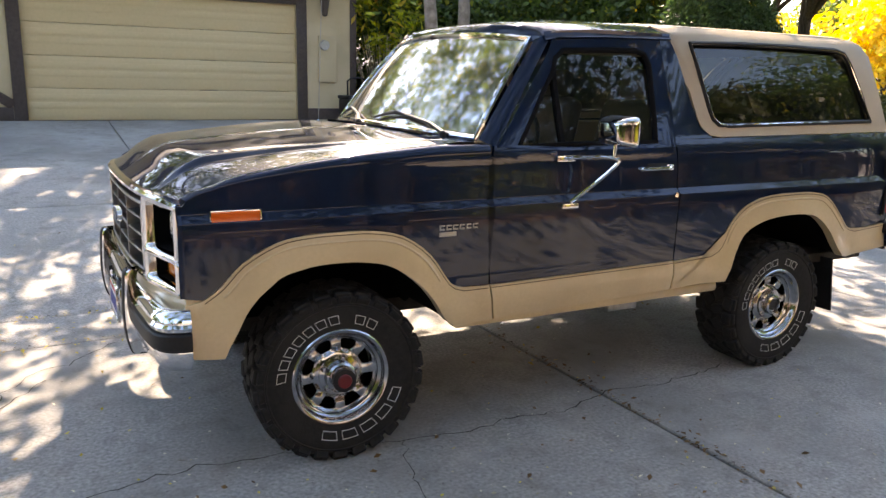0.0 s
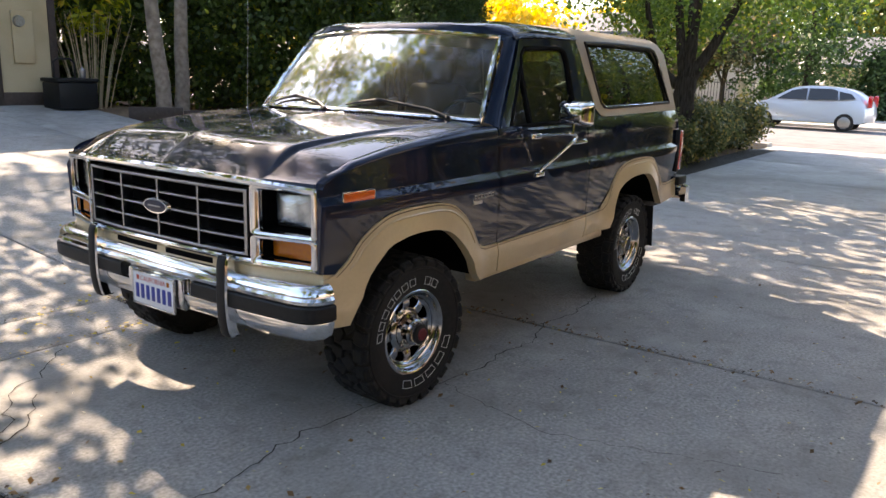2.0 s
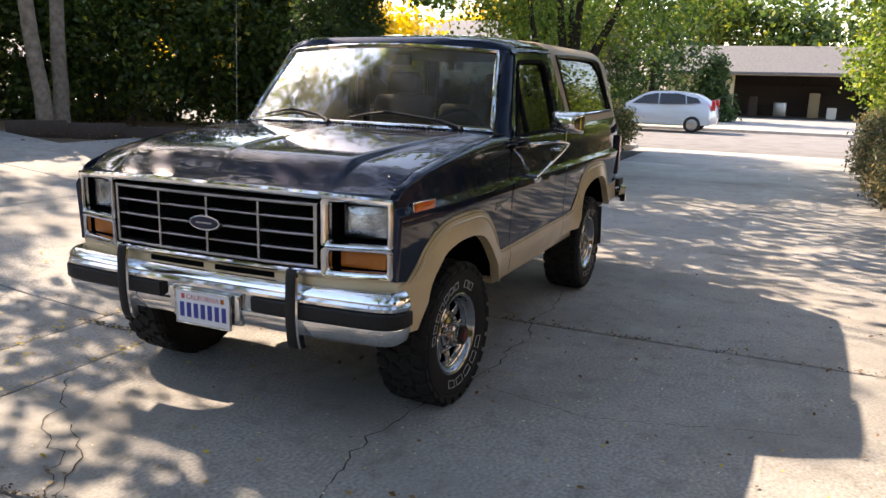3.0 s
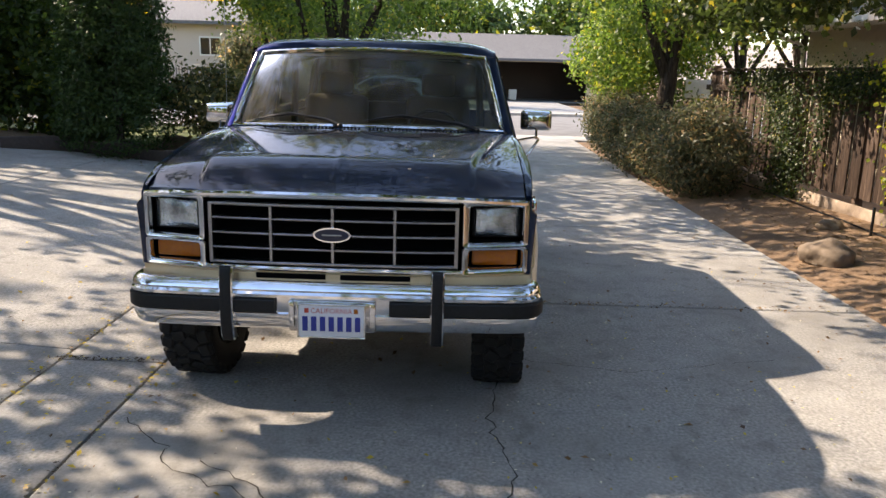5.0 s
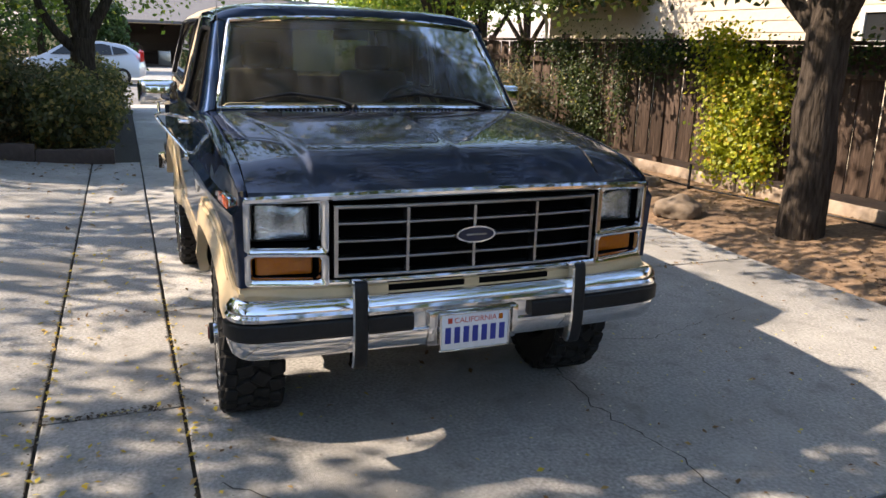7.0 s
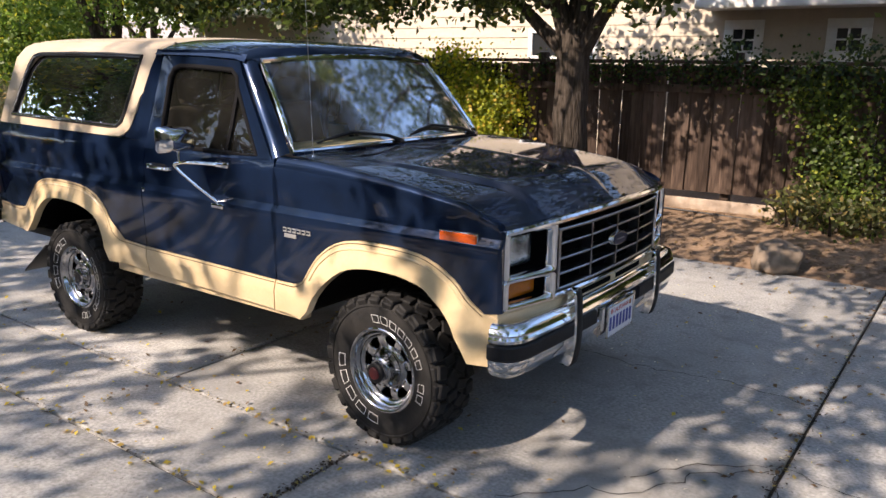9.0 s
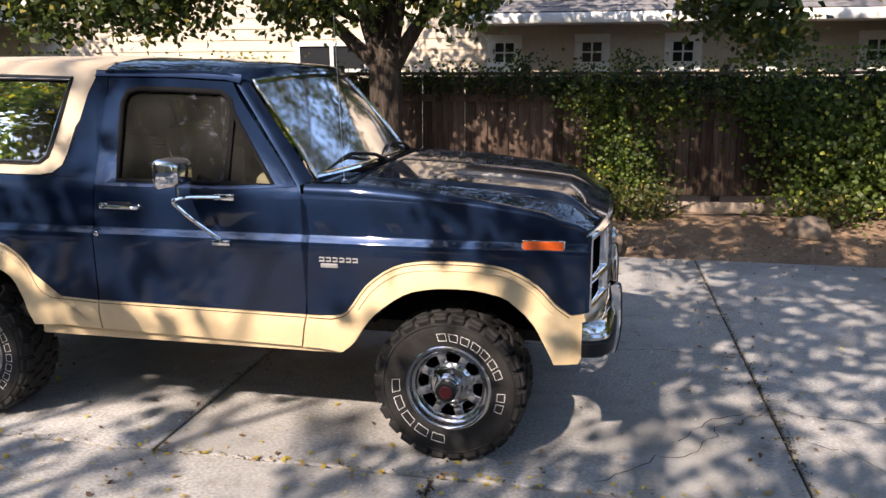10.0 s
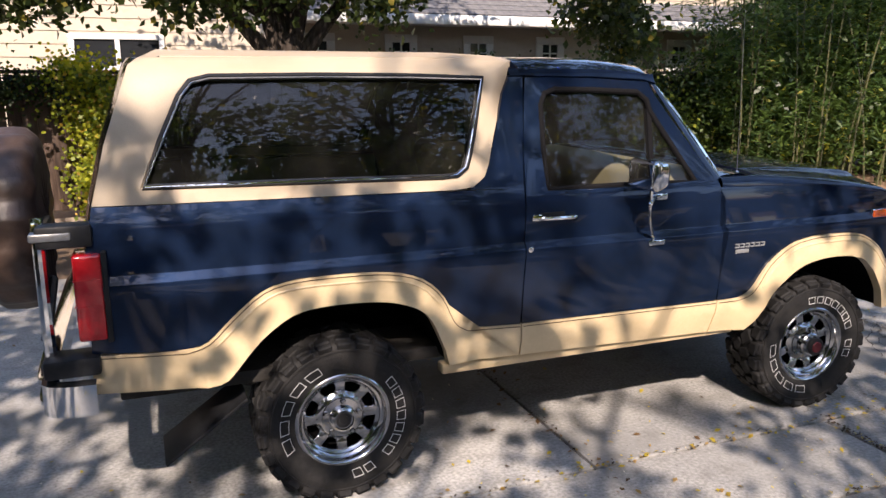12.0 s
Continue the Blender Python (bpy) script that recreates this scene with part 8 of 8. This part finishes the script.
for s in (1, -1):
    st = part("seat", box((1.35, s * 0.40 - 0.25, 0.85), (1.85, s * 0.40 + 0.25, 1.02), 0.05, segments=3), SEAT, CAR, "brown cloth bucket seat")
    part("backrest", box((0.0, -0.25, 0.0), (0.15, 0.25, 0.60), 0.06, pose(1.80, s * 0.40, 0.95) @ pose(0, 0, 0, 0, 14, 0), 3), SEAT, st)
    part("headrest", box((0.0, -0.13, 0.0), (0.09, 0.13, 0.17), 0.035, pose(1.955, s * 0.40, 1.53) @ pose(0, 0, 0, 0, 10, 0), 3), SEAT, st)
    part("door_card", box((0.80, min(s * 0.84, s * 0.885), 0.62), (1.79, max(s * 0.84, s * 0.885), 1.30), 0.02), TRIM_TAN, CAR, "tan inner door panel")
    part("side_trim", box((1.86, min(s * 0.82, s * 0.88), 1.06), (3.5, max(s * 0.82, s * 0.88), 1.335), 0.02), TRIM_TAN, CAR)
    part("roll_bar", tube(curve([(1.98, s * 0.74, 1.0), (1.98, s * 0.72, 1.6), (1.98, s * 0.64, 1.8), (1.98, 0.0, 1.84)], 4), 0.028, 10), BLACK, CAR)
rs = part("rear_seat", box((2.55, -0.6, 0.85), (3.0, 0.6, 1.02), 0.05, segments=3), SEAT, CAR, "brown cloth rear bench")
part("backrest", box((0.0, -0.6, 0.0), (0.14, 0.6, 0.5), 0.05, pose(2.96, 0, 0.95) @ pose(0, 0, 0, 0, 12, 0), 3), SEAT, rs)
part("rear_view_mirror", box((1.10, -0.10, 1.72), (1.13, 0.12, 1.785), 0.012), BLACK, CAR)

# ---- underbody ----
part("engine_block", box((-0.50, -0.48, 0.52), (0.55, 0.48, 1.12), 0.05), UNDER, CAR)
for s in (1, -1):
    part("frame_rail", box((-0.62, min(s * 0.40, s * 0.48), 0.47), (3.6, max(s * 0.40, s * 0.48), 0.56), 0.01), UNDER, CAR)
    part("leaf_spring", tube(curve([(2.0, s * 0.52, 0.50), (2.4, s * 0.52, 0.42), (2.667, s * 0.52, 0.40), (3.0, s * 0.52, 0.44), (3.4, s * 0.52, 0.54)], 3), 0.028, 8), UNDER, CAR)
for x in (0.0, 2.667):
    ax = part("axle", tube([(x, -0.74, 0.382), (x, 0.74, 0.382)], 0.042, 12), UNDER, CAR)
    part("differential", lathe([(0.0, -0.14), (0.1, -0.12), (0.14, -0.02), (0.13, 0.08), (0.06, 0.14), (0.0, 0.15)], 18, "x", (x, 0.1 if x < 1 else 0.0, 0.385)), UNDER, ax)
part("transmission", box((0.5, -0.18, 0.42), (1.5, 0.18, 0.62), 0.05), UNDER, CAR)
part("exhaust", tube(curve([(0.6, 0.35, 0.46), (1.4, 0.36, 0.44), (2.1, 0.38, 0.46), (2.4, 0.42, 0.52)], 4), 0.035, 10), STEEL, CAR)
part("fuel_tank", box((3.0, -0.38, 0.45), (3.55, 0.38, 0.66), 0.05), UNDER, CAR)
part("skid_step", box((1.55, -0.80, 0.42), (1.75, -0.70, 0.46), 0.008), STEEL, CAR)


# ---- concrete slabs of the drive ----
DRIVE = tagged(new("driveway"), "grey weathered concrete driveway slabs with dirt-filled joints", "driveway", kind="structure")


def slab(x0, x1, y0, y1, gap=0.0095):
    x0, x1, y0, y1 = x0 + gap, x1 - gap, y0 + gap, y1 - gap
    nx, ny = max(1, round((x1 - x0) / 0.8)), max(1, round((y1 - y0) / 0.8))
    top = lambda x, y: rise(x, y)
    e = 0.008
    xs = [x0, x0 + e] + [x0 + (x1 - x0) * i / nx for i in range(1, nx)] + [x1 - e, x1]
    ys = [y0, y0 + e] + [y0 + (y1 - y0) * i / ny for i in range(1, ny)] + [y1 - e, y1]
    rows = []
    for i, x in enumerate(xs):
        row = []
        for j, y in enumerate(ys):
            edge = i in (0, len(xs) - 1) or j in (0, len(ys) - 1)
            wob = 0.004 * noise.noise(Vector((x * 3, y * 3, 1))) if edge else 0
            row.append((x + wob, y + wob, top(x, y) - (0.006 if edge else 0.0)))
        rows.append(row)
    bm = sheet(rows)
    bmesh.ops.reverse_faces(bm, faces=bm.faces)
    edges = [ed for ed in bm.edges if len(ed.link_faces) == 1]
    out = bmesh.ops.extrude_edge_only(bm, edges=edges)
    for gm in out["geom"]:
        if isinstance(gm, bmesh.types.BMVert):
            gm.co.z -= 0.08
    bmesh.ops.recalc_face_normals(bm, faces=bm.faces)
    part("slab", bm, CONCRETE, DRIVE)


XJ = [-14.2, -11.05, -7.92, -4.78, -1.65, 1.485, 4.62, 7.75, 10.9, 14.0, 17.2]
for a, b in zip(XJ, XJ[1:]):
    slab(a, b, -3.70, 1.13)
SJ = [-12.4, -9.3, -6.2, -3.1, 0.05, 3.15, 6.25, 8.05]
for a, b in zip(SJ, SJ[1:]):
    slab(a, b, 1.13, 1.745)
AJ = [-12.2, -9.1, -6.0, -2.9, 0.22, 3.3, 6.4, 8.05]
for a, b in zip(AJ, AJ[1:]):
    for c, d in ((1.745, 4.9), (4.9, 8.0), (8.0, 10.9)):
        if a > 6 and d > 9 or (a > 3.2 and b > 5.3 and c > 7.9):
            continue
        slab(a, b, c, d)
slab(3.3, 5.1, 8.0, 10.9)
# dirt under the joints
for lo, hi in (((-14.2, -3.7), (17.2, 1.8)),):
    ob = part("joint_bed", box((lo[0], lo[1], -0.07), (hi[0], hi[1], -0.022)), JOINT, DRIVE)


# ---- fallen leaves and cracks on the drive ----
def litter(name, label, n, spots, size, colors, seed):
    r = np.random.default_rng(seed)
    pts = []
    for k, (x, y, sx, sy) in zip(np.array_split(np.arange(n), len(spots)), spots):
        c = len(k)
        pts.append(np.stack([x + r.normal(size=c) * sx, y + r.normal(size=c) * sy], 1))
    p = np.concatenate(pts)
    z = np.array([(rise(a, b) if -3.7 < b < 10.9 and a < 8.0 else ground_height(a, b)) + 0.008 for a, b in p])
    c3 = np.concatenate([p, z[:, None] + 0.004 * r.random((len(p), 1))], 1)
    nrm = np.stack([r.normal(size=len(p)) * 0.3, r.normal(size=len(p)) * 0.3, np.ones(len(p))], 1)
    ob = new(name, leaf_mesh(name, c3, nrm, size, colors, 1.6, 0.5))
    tagged(ob, label, "leaf litter", kind="stuff")


YELLOW_FALLEN = leaf_material("fallen_yellow_leaves", (0.26, 0.18, 0.035), (0.5, 0.4, 0.06), (0.3, 0.2, 0.08), 0.3)
BROWN_FALLEN = leaf_material("fallen_brown_leaves", (0.06, 0.035, 0.018), (0.19, 0.115, 0.055), (0.34, 0.26, 0.09), 0.12)
MULCH = leaf_material("dry_mulch_leaves", (0.07, 0.045, 0.026), (0.24, 0.165, 0.10), (0.33, 0.25, 0.12), 0.1)
litter("fallen_leaves", "small fallen yellow leaves scattered on concrete", 420, [(0.5, 1.3, 3.0, 0.25), (1.2, 1.0, 1.6, 0.7), (0.2, 1.75, 3.0, 0.12), (-1.2, -1.2, 1.6, 1.4), (2.0, 2.2, 2.0, 0.8), (-1.8, 1.15, 1.0, 0.12)], 0.018, YELLOW_FALLEN, 3)
litter("fallen_leaves", "small fallen brown leaves scattered on concrete", 900, [(0, 0.5, 3.5, 2.5), (-1.6, -0.6, 0.12, 2.0), (0.5, -1.8, 2.5, 1.2), (1.49, -1.2, 0.05, 1.6), (-2, -3.4, 2.5, 0.4)], 0.018, BROWN_FALLEN, 4)
litter("leaf_mulch", "dry leaf litter on the soil by the fence", 2600, [(-3.0, -4.5, 2.4, 0.4), (0.5, -4.6, 2.0, 0.45), (4.0, -4.8, 2.2, 0.4), (-2.0, -4.1, 2.0, 0.22)], 0.022, MULCH, 5)
litter("leaf_mulch", "dry leaf litter in the raised bed", 2500, [(8.8, 3.0, 0.5, 1.2), (7.2, 9.0, 0.8, 0.8), (12.0, 2.0, 3.0, 0.4)], 0.035, BROWN_FALLEN, 6)

JOINTLITTER = leaf_material("joint_crumbs", (0.02, 0.015, 0.01), (0.07, 0.05, 0.03), (0.4, 0.34, 0.12), 0.12)
litter("joint_debris", "dry leaf crumbs and dirt lying in the slab joints", 1000, [(1.485, -1.4, 0.014, 1.3), (-1.65, -1.0, 0.016, 1.6), (0.5, 1.13, 2.6, 0.016), (0.0, 1.745, 2.6, 0.016), (0.05, 1.44, 0.016, 0.2), (-1.65, 0.2, 0.02, 0.5)], 0.011, JOINTLITTER, 8)
litter("joint_debris", "yellow leaves gathered along the slab joints", 280, [(0.9, 1.12, 1.2, 0.03), (0.2, 1.74, 2.0, 0.025), (0.2, 1.42, 1.6, 0.2)], 0.017, YELLOW_FALLEN, 9)
litter("leaf_flecks", "tiny pale leaf flecks scattered on concrete", 1100, [(-0.5, -1.6, 1.6, 0.9), (-2.2, 0.2, 1.0, 1.6), (1.4, -2.0, 1.8, 0.8), (0.8, 2.0, 2.2, 0.7)], 0.010, leaf_material("pale_flecks", (0.2, 0.18, 0.12), (0.55, 0.52, 0.4), (0.5, 0.4, 0.06), 0.2), 12)

CRACK = material("crack_dark", (0.03, 0.027, 0.022), 0.95)


def crack(pts, width, seed):
    """A wandering hairline crack in the concrete, as a thin dark strip."""
    r = random.Random(seed)
    line = []
    for (xa, ya), (xb, yb) in zip(pts, pts[1:]):
        n = max(2, int(math.hypot(xb - xa, yb - ya) / 0.05))
        for k in range(n):
            t = k / n
            line.append((xa + (xb - xa) * t + r.gauss(0, 0.012), ya + (yb - ya) * t + r.gauss(0, 0.012)))
    line.append(pts[-1])
    rows = []
    for i, (x, y) in enumerate(line):
        a, b = line[max(0, i - 1)], line[min(len(line) - 1, i + 1)]
        d = Vector((b[0] - a[0], b[1] - a[1], 0)).normalized()
        w = width * r.uniform(0.35, 1.2) / 2
        z = rise(x, y) + 0.0035
        rows.append([(x - d.y * w, y + d.x * w, z), (x + d.y * w, y - d.x * w, z)])
    bm = sheet(rows)
    for f in bm.faces:
        f.normal_update()
        if f.normal.z < 0:
            f.normal_flip()
    part("crack", bm, CRACK, DRIVE)


crack([(2.4, -0.84), (1.87, -0.92), (1.52, -0.86), (1.14, -0.97), (0.87, -0.92), (0.64, -0.97), (0.33, -0.92), (-0.14, -0.81), (-0.39, -0.80), (-0.59, -0.76), (-0.79, -0.79), (-1.1, -0.86), (-1.6, -0.8)], 0.007, 1)
crack([(-0.73, 1.04), (-0.98, 0.75), (-1.13, 0.70), (-1.33, 0.35), (-1.6, 0.1)], 0.006, 2)
crack([(-1.11, 0.52), (-1.32, 0.24), (-1.62, 0.04), (-1.87, 0.09), (-2.22, 0.13), (-2.8, 0.3)], 0.007, 3)
crack([(-1.62, 0.04), (-1.70, 0.41), (-1.90, 0.49), (-2.02, 0.65), (-2.3, 0.9)], 0.006, 4)
crack([(-2.22, 0.13), (-2.4, -0.3), (-2.9, -0.5)], 0.005, 5)
crack([(0.3, -0.9), (0.1, -1.6), (0.4, -2.6)], 0.004, 6)
